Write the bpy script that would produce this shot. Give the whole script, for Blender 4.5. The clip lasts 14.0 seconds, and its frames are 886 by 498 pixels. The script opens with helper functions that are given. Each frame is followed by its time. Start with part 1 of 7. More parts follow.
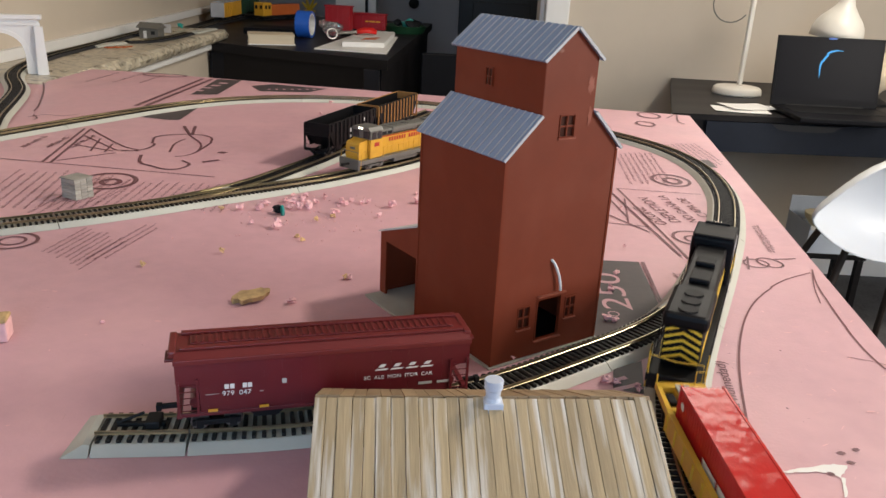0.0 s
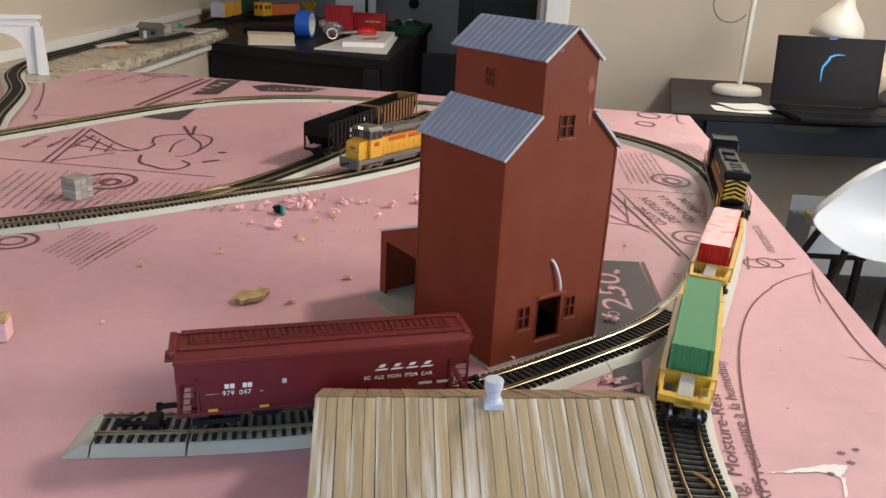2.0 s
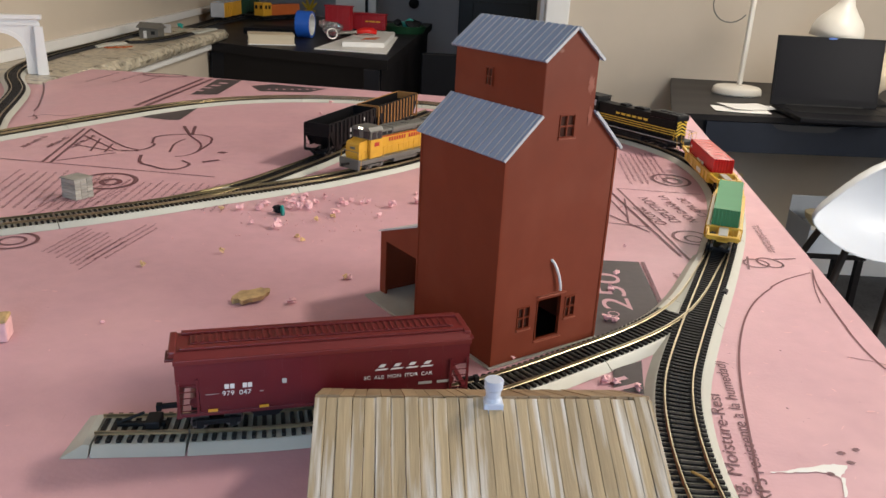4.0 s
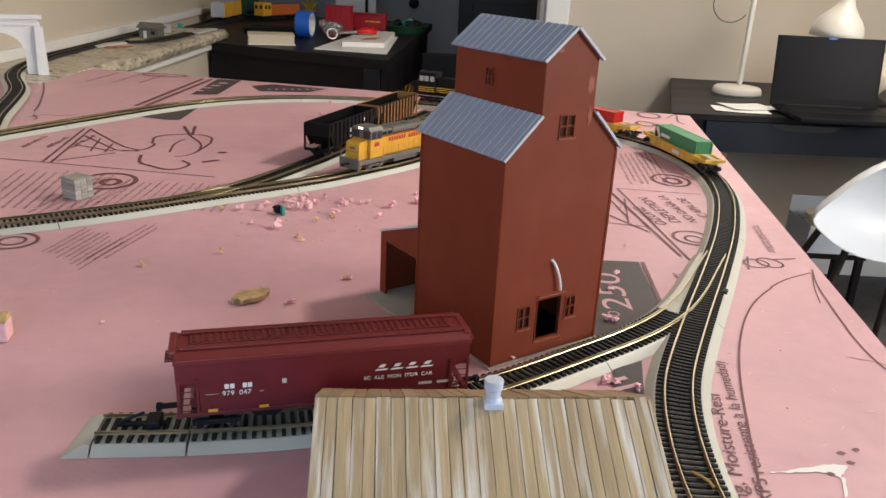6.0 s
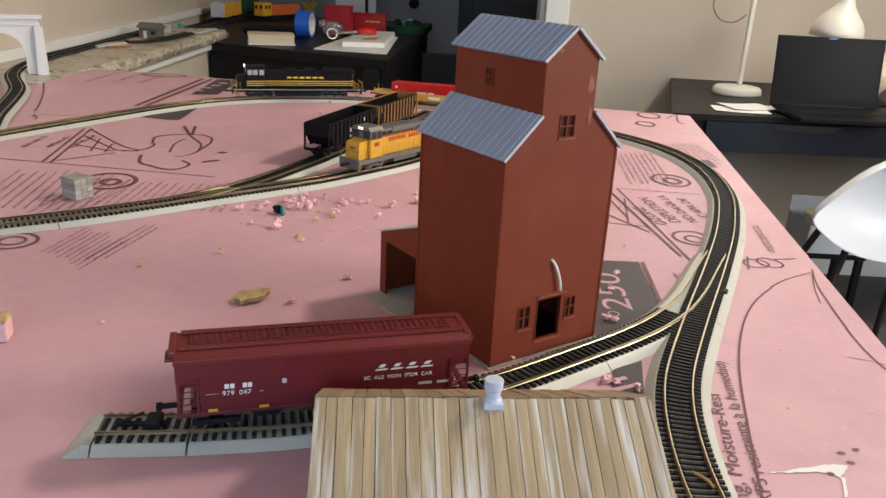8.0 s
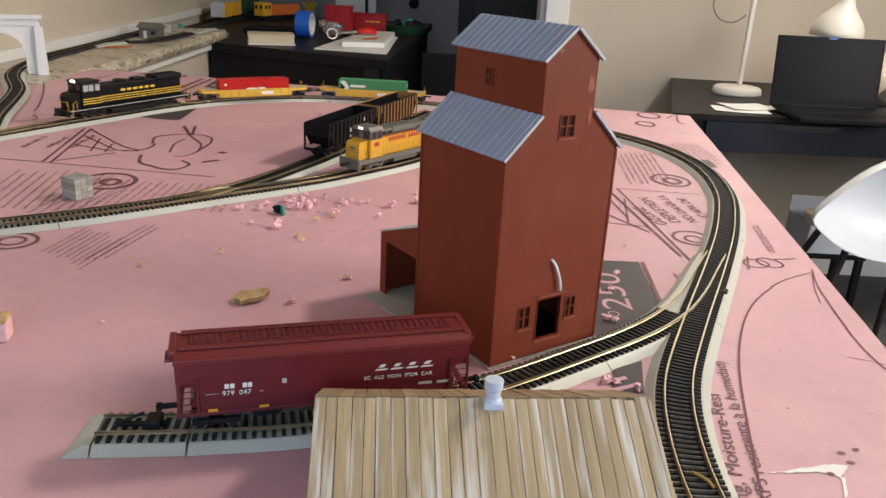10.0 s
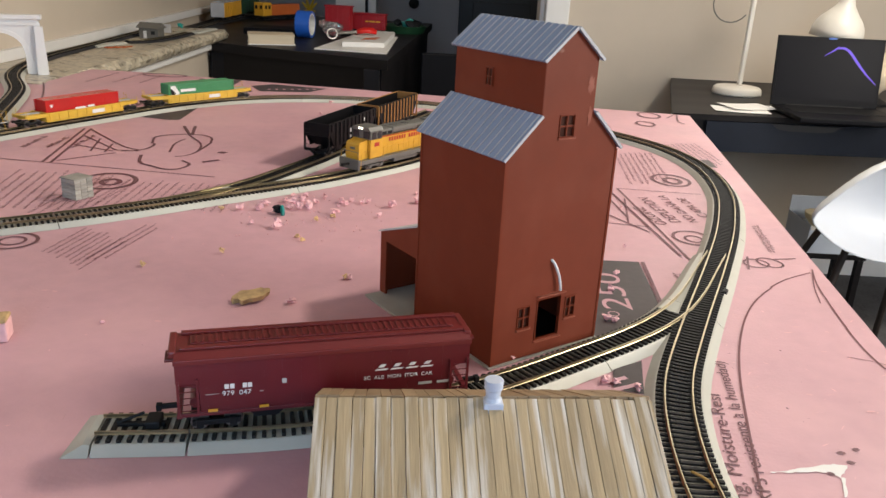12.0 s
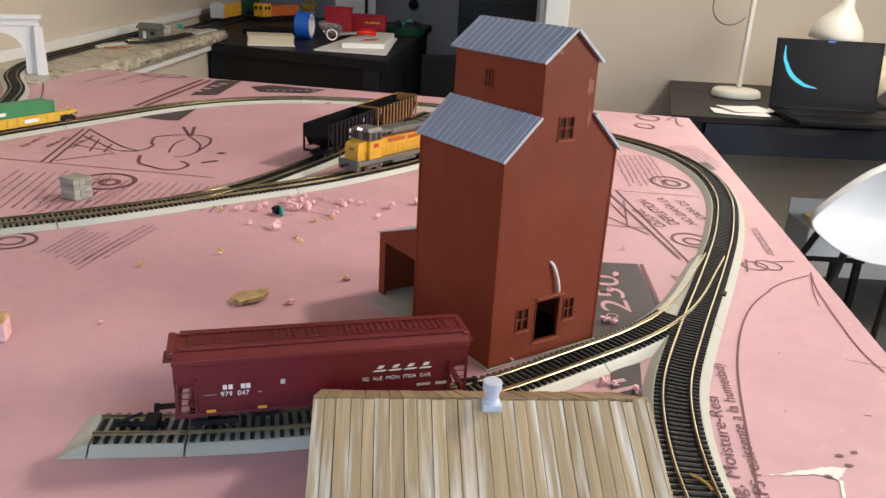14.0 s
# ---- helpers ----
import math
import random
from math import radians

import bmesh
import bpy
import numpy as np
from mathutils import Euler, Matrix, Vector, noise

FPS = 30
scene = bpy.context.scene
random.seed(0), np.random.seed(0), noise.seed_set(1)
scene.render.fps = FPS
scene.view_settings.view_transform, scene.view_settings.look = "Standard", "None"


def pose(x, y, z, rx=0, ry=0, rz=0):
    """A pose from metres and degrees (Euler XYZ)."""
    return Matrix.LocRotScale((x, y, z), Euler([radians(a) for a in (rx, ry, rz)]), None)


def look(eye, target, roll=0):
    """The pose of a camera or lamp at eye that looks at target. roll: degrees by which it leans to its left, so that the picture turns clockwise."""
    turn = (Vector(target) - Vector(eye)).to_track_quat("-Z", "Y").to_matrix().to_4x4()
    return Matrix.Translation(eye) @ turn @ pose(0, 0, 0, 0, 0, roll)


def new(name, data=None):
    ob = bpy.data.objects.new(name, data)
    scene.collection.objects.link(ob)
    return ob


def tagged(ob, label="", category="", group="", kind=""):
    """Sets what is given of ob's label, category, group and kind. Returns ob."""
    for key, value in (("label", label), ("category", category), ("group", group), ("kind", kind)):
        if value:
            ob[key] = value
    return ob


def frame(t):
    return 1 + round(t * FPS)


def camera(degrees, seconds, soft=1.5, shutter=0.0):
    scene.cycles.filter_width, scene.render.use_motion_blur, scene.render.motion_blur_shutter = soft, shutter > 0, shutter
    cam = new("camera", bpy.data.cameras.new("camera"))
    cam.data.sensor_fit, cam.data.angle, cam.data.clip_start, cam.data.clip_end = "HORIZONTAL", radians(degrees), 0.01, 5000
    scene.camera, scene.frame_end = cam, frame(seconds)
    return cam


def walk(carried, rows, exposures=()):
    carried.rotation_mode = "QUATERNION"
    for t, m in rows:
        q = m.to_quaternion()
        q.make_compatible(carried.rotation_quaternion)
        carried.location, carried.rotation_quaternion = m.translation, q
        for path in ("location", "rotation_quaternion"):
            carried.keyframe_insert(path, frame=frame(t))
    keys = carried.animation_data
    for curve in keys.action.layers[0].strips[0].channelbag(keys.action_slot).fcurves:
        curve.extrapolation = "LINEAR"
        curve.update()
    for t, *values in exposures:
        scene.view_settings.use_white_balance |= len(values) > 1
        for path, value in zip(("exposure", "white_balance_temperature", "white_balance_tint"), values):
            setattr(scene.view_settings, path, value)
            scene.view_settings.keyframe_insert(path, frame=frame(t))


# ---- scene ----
EYE = (0.0, 0.0, 0.2584)
PITCH, ROLL = 19.911, 2.989


def view(pan=0.0, tilt=0.0, lean=0.0):
    """The camera's pose: pan to the right, tilt up and lean, in degrees, from its rest."""
    a, b = radians(pan), radians(tilt - PITCH)
    way = Vector((math.sin(a) * math.cos(b), math.cos(a) * math.cos(b), math.sin(b)))
    return look(EYE, Vector(EYE) + way, ROLL + lean)


cam = camera(58.49, 14.0, soft=1.5, shutter=0.5)
walk(cam, [(0.0, view()), (13.3, view()), (13.6, view(0.01, 0.02, 0.03)), (14.0, view(0.08, 0.106, 0.22))],
     exposures=[(0.0, -0.10), (10.5, -0.08), (12.5, -0.01), (14.0, 0.03)])

# ---- light ----
world = bpy.data.worlds.new("world")
scene.world = world
world.use_nodes = True
sky = world.node_tree.nodes.new("ShaderNodeTexSky")
sky.sky_type, sky.sun_disc = "NISHITA", False
sky.sun_elevation, sky.sun_rotation = radians(35), radians(120)
world.node_tree.links.new(sky.outputs[0], world.node_tree.nodes["Background"].inputs[0])
world.node_tree.nodes["Background"].inputs[1].default_value = 0.1


def area(name, eye, target, sx, sy, power, colour):
    data = bpy.data.lights.new(name, "AREA")
    data.shape, data.size, data.size_y, data.energy, data.color = "RECTANGLE", sx, sy, power, colour
    ob = new(name, data)
    ob.matrix_world = look(eye, target)
    return ob


# warm round ceiling lamp beside the table, the main light
lamp = bpy.data.lights.new("ceiling_lamp_light", "AREA")
lamp.shape, lamp.size, lamp.energy, lamp.color = "DISK", 0.36, 55, (1.0, 0.90, 0.76)
new("ceiling_lamp_light", lamp).matrix_world = look((1.42, 1.42, 1.585), (0.95, 1.00, 0.0))
# daylight in the windows: on the right, behind the camera and over the black desk
area("window_light_right", (2.44, 0.10, 0.75), (0.6, 0.6, -0.1), 1.1, 1.0, 54, (1.0, 0.93, 0.84))
area("window_light_rear", (-0.05, -2.12, 0.70), (-0.1, 0.8, 0.0), 1.1, 1.0, 29, (0.43, 0.68, 1.0))
area("window_light_back", (1.05, 2.86, 1.05), (0.5, 0.8, 0.0), 0.40, 0.96, 5.2, (1.0, 0.94, 0.84))


# ---- materials ----
def mat(name, base, rough=0.6, metal=0.0, vary=0.12, scale=40.0, bump=0.0, bump_scale=None, stretch=(1, 1, 1), spec=0.5, rvary=0.1, island=0.0, coat=0.0, stain=None, stain_amount=0.0, stain_scale=6.0, per_object=0.0):
    """Base colour broken up at two scales, with uneven gloss and fine relief."""
    m = bpy.data.materials.new(name)
    m.use_nodes = True
    nt = m.node_tree
    n, l = nt.nodes, nt.links
    b = n["Principled BSDF"]
    b.inputs["Metallic"].default_value = metal
    b.inputs["Specular IOR Level"].default_value = spec
    b.inputs["Coat Weight"].default_value = coat
    b.inputs["Coat Roughness"].default_value = 0.15
    tc = n.new("ShaderNodeTexCoord")
    mp = n.new("ShaderNodeMapping")
    mp.inputs["Scale"].default_value = stretch
    l.new(tc.outputs["Object"], mp.inputs[0])
    if per_object:
        shift_info, shift = n.new("ShaderNodeObjectInfo"), n.new("ShaderNodeVectorMath")
        shift.operation = "SCALE"
        shift.inputs[0].default_value = (3.1, 1.7, 2.3)
        l.new(shift_info.outputs["Random"], shift.inputs["Scale"])
        l.new(shift.outputs[0], mp.inputs["Location"])
    fine, broad = n.new("ShaderNodeTexNoise"), n.new("ShaderNodeTexNoise")
    fine.inputs["Scale"].default_value, fine.inputs["Detail"].default_value = scale, 6
    broad.inputs["Scale"].default_value, broad.inputs["Detail"].default_value = scale / 7, 3
    l.new(mp.outputs[0], fine.inputs[0])
    l.new(mp.outputs[0], broad.inputs[0])
    mixf = n.new("ShaderNodeMath")
    mixf.operation = "MULTIPLY_ADD"
    mixf.inputs[1].default_value = 0.5
    l.new(fine.outputs[0], mixf.inputs[0])
    half = n.new("ShaderNodeMath")
    half.operation = "MULTIPLY"
    half.inputs[1].default_value = 0.5
    l.new(broad.outputs[0], half.inputs[0])
    l.new(half.outputs[0], mixf.inputs[2])
    ramp = n.new("ShaderNodeMapRange")
    ramp.inputs["From Min"].default_value, ramp.inputs["From Max"].default_value = 0.3, 0.7
    ramp.inputs["To Min"].default_value, ramp.inputs["To Max"].default_value = 1 - vary, 1 + vary
    l.new(mixf.outputs[0], ramp.inputs[0])
    value = ramp.outputs[0]
    if per_object or island:
        info = n.new("ShaderNodeObjectInfo") if per_object else n.new("ShaderNodeNewGeometry")
        amount = per_object or island
        r2 = n.new("ShaderNodeMapRange")
        r2.inputs["To Min"].default_value, r2.inputs["To Max"].default_value = 1 - amount, 1 + amount
        l.new(info.outputs["Random" if per_object else "Random Per Island"], r2.inputs[0])
        mul = n.new("ShaderNodeMath")
        mul.operation = "MULTIPLY"
        l.new(value, mul.inputs[0])
        l.new(r2.outputs[0], mul.inputs[1])
        value = mul.outputs[0]
    hsv = n.new("ShaderNodeHueSaturation")
    hsv.inputs["Color"].default_value = (*base, 1)
    l.new(value, hsv.inputs["Value"])
    colour = hsv.outputs[0]
    if stain:
        sn = n.new("ShaderNodeTexNoise")
        sn.inputs["Scale"].default_value, sn.inputs["Detail"].default_value = stain_scale, 5
        l.new(mp.outputs[0], sn.inputs[0])
        sr = n.new("ShaderNodeMapRange")
        sr.inputs["From Min"].default_value, sr.inputs["From Max"].default_value = 0.5, 0.7
        sr.inputs["To Max"].default_value = stain_amount
        l.new(sn.outputs[0], sr.inputs[0])
        mx = n.new("ShaderNodeMix")
        mx.data_type = "RGBA"
        mx.inputs[7].default_value = (*stain, 1)
        l.new(sr.outputs[0], mx.inputs[0])
        l.new(colour, mx.inputs[6])
        colour = mx.outputs[2]
    l.new(colour, b.inputs["Base Color"])
    rr = n.new("ShaderNodeMapRange")
    rr.inputs["To Min"].default_value, rr.inputs["To Max"].default_value = max(0.02, rough - rvary), min(1, rough + rvary)
    l.new(broad.outputs[0], rr.inputs[0])
    l.new(rr.outputs[0], b.inputs["Roughness"])
    if bump:
        bn = n.new("ShaderNodeTexNoise")
        bn.inputs["Scale"].default_value, bn.inputs["Detail"].default_value = bump_scale or scale * 3, 4
        l.new(mp.outputs[0], bn.inputs[0])
        bp = n.new("ShaderNodeBump")
        bp.inputs["Strength"].default_value, bp.inputs["Distance"].default_value = bump, 0.001
        l.new(bn.outputs[0], bp.inputs["Height"])
        l.new(bp.outputs[0], b.inputs["Normal"])
    return m


def glow(name, colour, strength):
    m = bpy.data.materials.new(name)
    m.use_nodes = True
    b = m.node_tree.nodes["Principled BSDF"]
    b.inputs["Base Color"].default_value = (0.02, 0.02, 0.02, 1)
    b.inputs["Emission Color"].default_value = (*colour, 1)
    b.inputs["Emission Strength"].default_value = strength
    return m


def glass(name, colour, rough=0.05):
    m = mat(name, colour, rough, vary=0.02)
    m.node_tree.nodes["Principled BSDF"].inputs["Transmission Weight"].default_value = 0.9
    return m


M_FOAM = mat("pink_foam", (0.60, 0.345, 0.385), 0.48, vary=0.08, scale=60, bump=0.2, bump_scale=320, rvary=0.16, stain=(0.80, 0.48, 0.48), stain_amount=0.3, stain_scale=7)
M_INK = mat("print_ink", (0.15, 0.056, 0.070), 0.5, vary=0.3, scale=220)
M_INK_DARK = mat("dense_print_ink", (0.060, 0.046, 0.048), 0.5, vary=0.25, scale=160)
M_PENCIL = mat("pen_line", (0.16, 0.05, 0.06), 0.6, vary=0.3, scale=200)
M_BED = mat("grey_roadbed", (0.50, 0.50, 0.44), 0.42, vary=0.05, scale=60, bump=0.05, per_object=0.03)
M_BED_BLACK = mat("black_roadbed", (0.025, 0.025, 0.028), 0.5, vary=0.2, scale=90)
M_TIE = mat("black_plastic_tie", (0.013, 0.012, 0.012), 0.5, spec=0.22, vary=0.25, scale=300, per_object=0.2)
M_RAIL = mat("nickel_rail", (0.50, 0.43, 0.29), 0.33, metal=1.0, vary=0.18, scale=120)
M_RAIL_SIDE = mat("brass_contact", (0.60, 0.46, 0.22), 0.3, metal=1.0, vary=0.2, scale=120)
M_ELEV = mat("oxide_red_siding", (0.182, 0.034, 0.014), 0.55, vary=0.10, scale=50, rvary=0.1, spec=0.16, stain=(0.225, 0.055, 0.028), stain_amount=0.4, stain_scale=22, bump=0.05)
# glue marks, and worn edges with caught light in their paler colour
M_GLUE_LIT_EDGE = mat("dried_glue_and_lit_edge", (0.30, 0.085, 0.05), 0.35, vary=0.3, scale=150)
M_ROOF = mat("grey_metal_roof", (0.25, 0.31, 0.42), 0.40, vary=0.1, scale=60, rvary=0.12, per_object=0.04)
M_ROOF_EDGE = mat("pale_roof_edge", (0.50, 0.50, 0.51), 0.5, vary=0.12, scale=100)
M_HOPPER = mat("mineral_red_paint", (0.125, 0.012, 0.017), 0.34, vary=0.12, scale=60, rvary=0.1)
M_HOPPER_TOP = mat("mineral_red_roof", (0.145, 0.016, 0.015), 0.42, vary=0.15, scale=80)
M_BLACK = mat("black_plastic", (0.009, 0.009, 0.010), 0.55, spec=0.22, vary=0.25, scale=150)
M_BLACK_SATIN = mat("black_body_paint", (0.005, 0.005, 0.006), 0.45, spec=0.18, vary=0.2, scale=90)
M_WHEEL = mat("wheel_metal", (0.20, 0.19, 0.18), 0.35, metal=0.9, vary=0.2, scale=200)
M_WHITE_INK = mat("white_lettering", (0.75, 0.74, 0.72), 0.5, vary=0.06, scale=200)
M_YELLOW = mat("well_car_yellow", (0.66, 0.41, 0.045), 0.38, vary=0.12, scale=90, stain=(0.30, 0.15, 0.03), stain_amount=0.25, stain_scale=60)
M_STRIPE = mat("stripe_yellow", (0.80, 0.54, 0.05), 0.4, vary=0.08, scale=90)
M_CONT_RED = mat("red_container", (0.55, 0.022, 0.018), 0.15, vary=0.08, scale=50, rvary=0.05, bump=1.0, bump_scale=75)
M_CONT_GREEN = mat("green_container", (0.060, 0.260, 0.105), 0.55, vary=0.07, scale=50)
M_WALKWAY = mat("grey_walkway", (0.42, 0.42, 0.40), 0.6, vary=0.15, scale=120)
M_LOCO_YELLOW = mat("armour_yellow", (0.64, 0.345, 0.030), 0.36, vary=0.12, scale=70, stain=(0.30, 0.15, 0.03), stain_amount=0.35, stain_scale=70)
M_LOCO_GREY = mat("harbour_grey", (0.125, 0.12, 0.105), 0.42, vary=0.12, scale=80)
M_RED_INK = mat("red_lettering", (0.42, 0.03, 0.02), 0.45, vary=0.08, scale=150)
M_PANE = mat("dark_pane", (0.02, 0.022, 0.025), 0.12, vary=0.1, scale=60)
M_LAMP_ON = glow("headlight", (1.0, 0.90, 0.72), 4.0)
M_WOOD_ORANGE = mat("orange_brown_side", (0.34, 0.16, 0.045), 0.5, vary=0.15, scale=90)
# near-black that paints the shade inside the empty hopper car
M_DARK_INSIDE = mat("coal", (0.006, 0.006, 0.006), 0.8, spec=0.1, vary=0.4, scale=300, bump=0.8, bump_scale=500)
M_PLANK = mat("weathered_plank", (0.40, 0.305, 0.180), 0.6, vary=0.34, scale=130, stretch=(2.6, 0.16, 0.5), bump=0.3, per_object=0.14, stain=(0.74, 0.73, 0.70), stain_amount=0.8, stain_scale=80)
M_PLANK_BACK = mat("brown_plank", (0.30, 0.21, 0.12), 0.6, vary=0.35, scale=120, stretch=(1.0, 0.15, 0.5), per_object=0.15, bump=0.2)
# vent plastic with the cool light's blue put into its base colour
M_VENT = mat("vent_plastic_cool_light", (0.55, 0.60, 0.70), 0.4, vary=0.1, scale=90)
M_WHITE = mat("white_paint", (0.78, 0.77, 0.75), 0.45, vary=0.03, scale=20)
M_LAMP = mat("cream_enamel", (0.80, 0.76, 0.68), 0.35, vary=0.03, scale=20)
M_WALL = mat("beige_wall_paint", (0.56, 0.485, 0.395), 0.75, vary=0.035, scale=12, bump=0.2, bump_scale=300)
M_WALL_DARK = mat("slate_wall_paint", (0.38, 0.38, 0.40), 0.8, vary=0.06, scale=8, bump=0.1, bump_scale=300)
# dark tone of the unseen walls, set to hold down bounced light
M_WALL_UNSEEN = mat("unseen_wall_dark", (0.10, 0.10, 0.105), 0.8, vary=0.06, scale=8, bump=0.1, bump_scale=300)
M_DOOR_DARK = mat("black_door_paint", (0.012, 0.012, 0.014), 0.5, vary=0.1, scale=10)
M_CEIL = mat("ceiling_paint", (0.62, 0.60, 0.57), 0.85, vary=0.03, scale=6)
M_FLOOR = mat("dark_carpet", (0.085, 0.083, 0.087), 0.95, vary=0.4, scale=90, bump=0.6, bump_scale=400)
M_DESK = mat("black_brown_desk", (0.009, 0.008, 0.009), 0.45, spec=0.2, vary=0.2, scale=30, stretch=(0.2, 1, 1))
M_DRAWER = mat("blue_black_drawer", (0.010, 0.014, 0.024), 0.4, spec=0.25, vary=0.15, scale=30)
M_LAPTOP = mat("laptop_shell", (0.005, 0.005, 0.007), 0.5, spec=0.12, vary=0.1, scale=40)
M_SCREEN = mat("screen_glass", (0.006, 0.006, 0.009), 0.35, spec=0.08, vary=0.05, scale=20)
M_PAPER = mat("paper", (0.78, 0.77, 0.74), 0.7, vary=0.04, scale=40)
M_BOOK = mat("book_pages", (0.66, 0.56, 0.40), 0.75, vary=0.12, scale=60, stretch=(0.1, 0.1, 4))
M_BLUE = mat("blue_tape", (0.015, 0.11, 0.52), 0.4, vary=0.08, scale=60)
M_RED = mat("dark_red_plastic", (0.33, 0.012, 0.02), 0.35, vary=0.12, scale=60)
M_REDBRIGHT = mat("bright_red_plastic", (0.70, 0.02, 0.015), 0.35, vary=0.08, scale=60)
M_CLEAR = glass("clear_plastic", (0.86, 0.88, 0.90), 0.12)
M_MILKY = mat("milky_plastic", (0.46, 0.51, 0.58), 0.3, vary=0.05, scale=20)
M_STEEL = mat("steel", (0.55, 0.54, 0.52), 0.28, metal=1.0, vary=0.1, scale=60)
M_GREEN_DARK = mat("dark_green_paint", (0.012, 0.055, 0.025), 0.4, vary=0.12, scale=60)
M_ORANGE = mat("orange_paint", (0.55, 0.13, 0.03), 0.45, vary=0.12, scale=60)
M_CARYELLOW = mat("boxcar_yellow", (0.70, 0.36, 0.03), 0.4, vary=0.1, scale=60)
M_CARGREY = mat("boxcar_grey", (0.42, 0.42, 0.43), 0.45, vary=0.1, scale=60)
M_SHELL = mat("white_shell_plastic", (0.88, 0.90, 0.93), 0.35, vary=0.02, scale=10)
M_LEG = mat("dark_leg", (0.035, 0.025, 0.02), 0.4, vary=0.2, scale=40)
M_LEGWOOD = mat("walnut_leg", (0.16, 0.07, 0.035), 0.45, vary=0.2, scale=60, stretch=(1, 1, 0.1))
M_CREAM = mat("cream_plastic", (0.68, 0.58, 0.36), 0.5, vary=0.06, scale=40)
M_CRUMB = mat("foam_crumb", (0.72, 0.43, 0.44), 0.8, vary=0.15, scale=200, island=0.18)
M_CRUMB_Y = mat("yellow_crumb", (0.72, 0.48, 0.24), 0.75, vary=0.15, scale=200)
M_ROCK = mat("tan_cork", (0.50, 0.34, 0.16), 0.8, vary=0.4, scale=160, bump=0.8)
M_TEAL = mat("teal_plastic", (0.02, 0.30, 0.26), 0.4, vary=0.1, scale=100)
M_BLOCK = mat("weathered_block", (0.33, 0.31, 0.27), 0.75, vary=0.3, scale=200, stretch=(0.3, 0.3, 2), bump=0.3, per_object=0.2)
M_ELEV_PANE = mat("brown_pane", (0.055, 0.016, 0.009), 0.25, vary=0.2, scale=80)
M_PAD = mat("grey_board", (0.40, 0.39, 0.35), 0.6, vary=0.1, scale=80)


def granite():
    m = mat("speckled_granite", (0.50, 0.44, 0.33), 0.3, vary=0.4, scale=110, bump=0.15, stain=(0.06, 0.05, 0.04), stain_amount=0.8, stain_scale=62)
    return m


M_GRANITE = granite()


# ---- mesh tools ----
def part(name, bm, material, parent=None, label="", smooth=False, at=None):
    """Links a bmesh as one mesh object, under a thing or a part where one is given."""
    me = bpy.data.meshes.new(name)
    bmesh.ops.recalc_face_normals(bm, faces=bm.faces)
    bm.to_mesh(me)
    bm.free()
    if material:
        me.materials.append(material)
    if smooth:
        me.polygons.foreach_set("use_smooth", [True] * len(me.polygons))
    ob = new(name, me)
    if parent:
        ob.parent = parent
    if at is not None:
        ob.matrix_basis = at
    if label:
        tagged(ob, label)
    return ob


def thing(name, m, label, category, group="", kind=""):
    ob = new(name)
    ob.empty_display_size = 0.02
    ob.matrix_basis = m
    return tagged(ob, label, category, group, kind)


def box(lo, hi, bevel=0.0, bm=None, m=None):
    bm = bm or bmesh.new()
    c = [(a + b) / 2 for a, b in zip(lo, hi)]
    s = [abs(b - a) for a, b in zip(lo, hi)]
    t = Matrix.Translation(c) @ Matrix.Diagonal((*s, 1))
    made = bmesh.ops.create_cube(bm, size=1, matrix=(m @ t) if m else t)["verts"]
    if bevel:
        edges = list({e for v in made for e in v.link_edges})
        bmesh.ops.bevel(bm, geom=edges, offset=bevel, segments=2, affect="EDGES", profile=0.5)
    return bm


def rod(p0, p1, r, n=12, bm=None, r2=None):
    bm = bm or bmesh.new()
    p0, p1 = Vector(p0), Vector(p1)
    d = p1 - p0
    m = Matrix.Translation((p0 + p1) / 2) @ d.to_track_quat("Z", "Y").to_matrix().to_4x4()
    bmesh.ops.create_cone(bm, cap_ends=True, segments=n, radius1=r, radius2=r if r2 is None else r2, depth=d.length, matrix=m)
    return bm


def tube(points, r, n=8, bm=None):
    bm = bm or bmesh.new()
    pts = [Vector(p) for p in points]
    rings = []
    for i, p in enumerate(pts):
        d = (pts[min(i + 1, len(pts) - 1)] - pts[max(i - 1, 0)]).normalized()
        a = d.cross(Vector((0.13, 0.31, 0.94))).normalized()
        b = d.cross(a)
        rings.append([bm.verts.new(p + r * (math.cos(k * math.tau / n) * a + math.sin(k * math.tau / n) * b)) for k in range(n)])
    for a, b in zip(rings, rings[1:]):
        for k in range(n):
            bm.faces.new((a[k], a[(k + 1) % n], b[(k + 1) % n], b[k]))
    bm.faces.new(rings[0])
    bm.faces.new(rings[-1])
    return bm


def prism(outline, y0, y1, bm=None, axis="y"):
    """A closed outline of (x, z) pushed along y (or (x, y) along z)."""
    bm = bm or bmesh.new()
    put = (lambda a, b, h: (a, h, b)) if axis == "y" else ((lambda a, b, h: (a, b, h)) if axis == "z" else (lambda a, b, h: (h, a, b)))
    lo = [bm.verts.new(put(a, b, y0)) for a, b in outline]
    hi = [bm.verts.new(put(a, b, y1)) for a, b in outline]
    n = len(outline)
    for i in range(n):
        bm.faces.new((lo[i], lo[(i + 1) % n], hi[(i + 1) % n], hi[i]))
    bm.faces.new(lo)
    bm.faces.new(hi)
    return bm


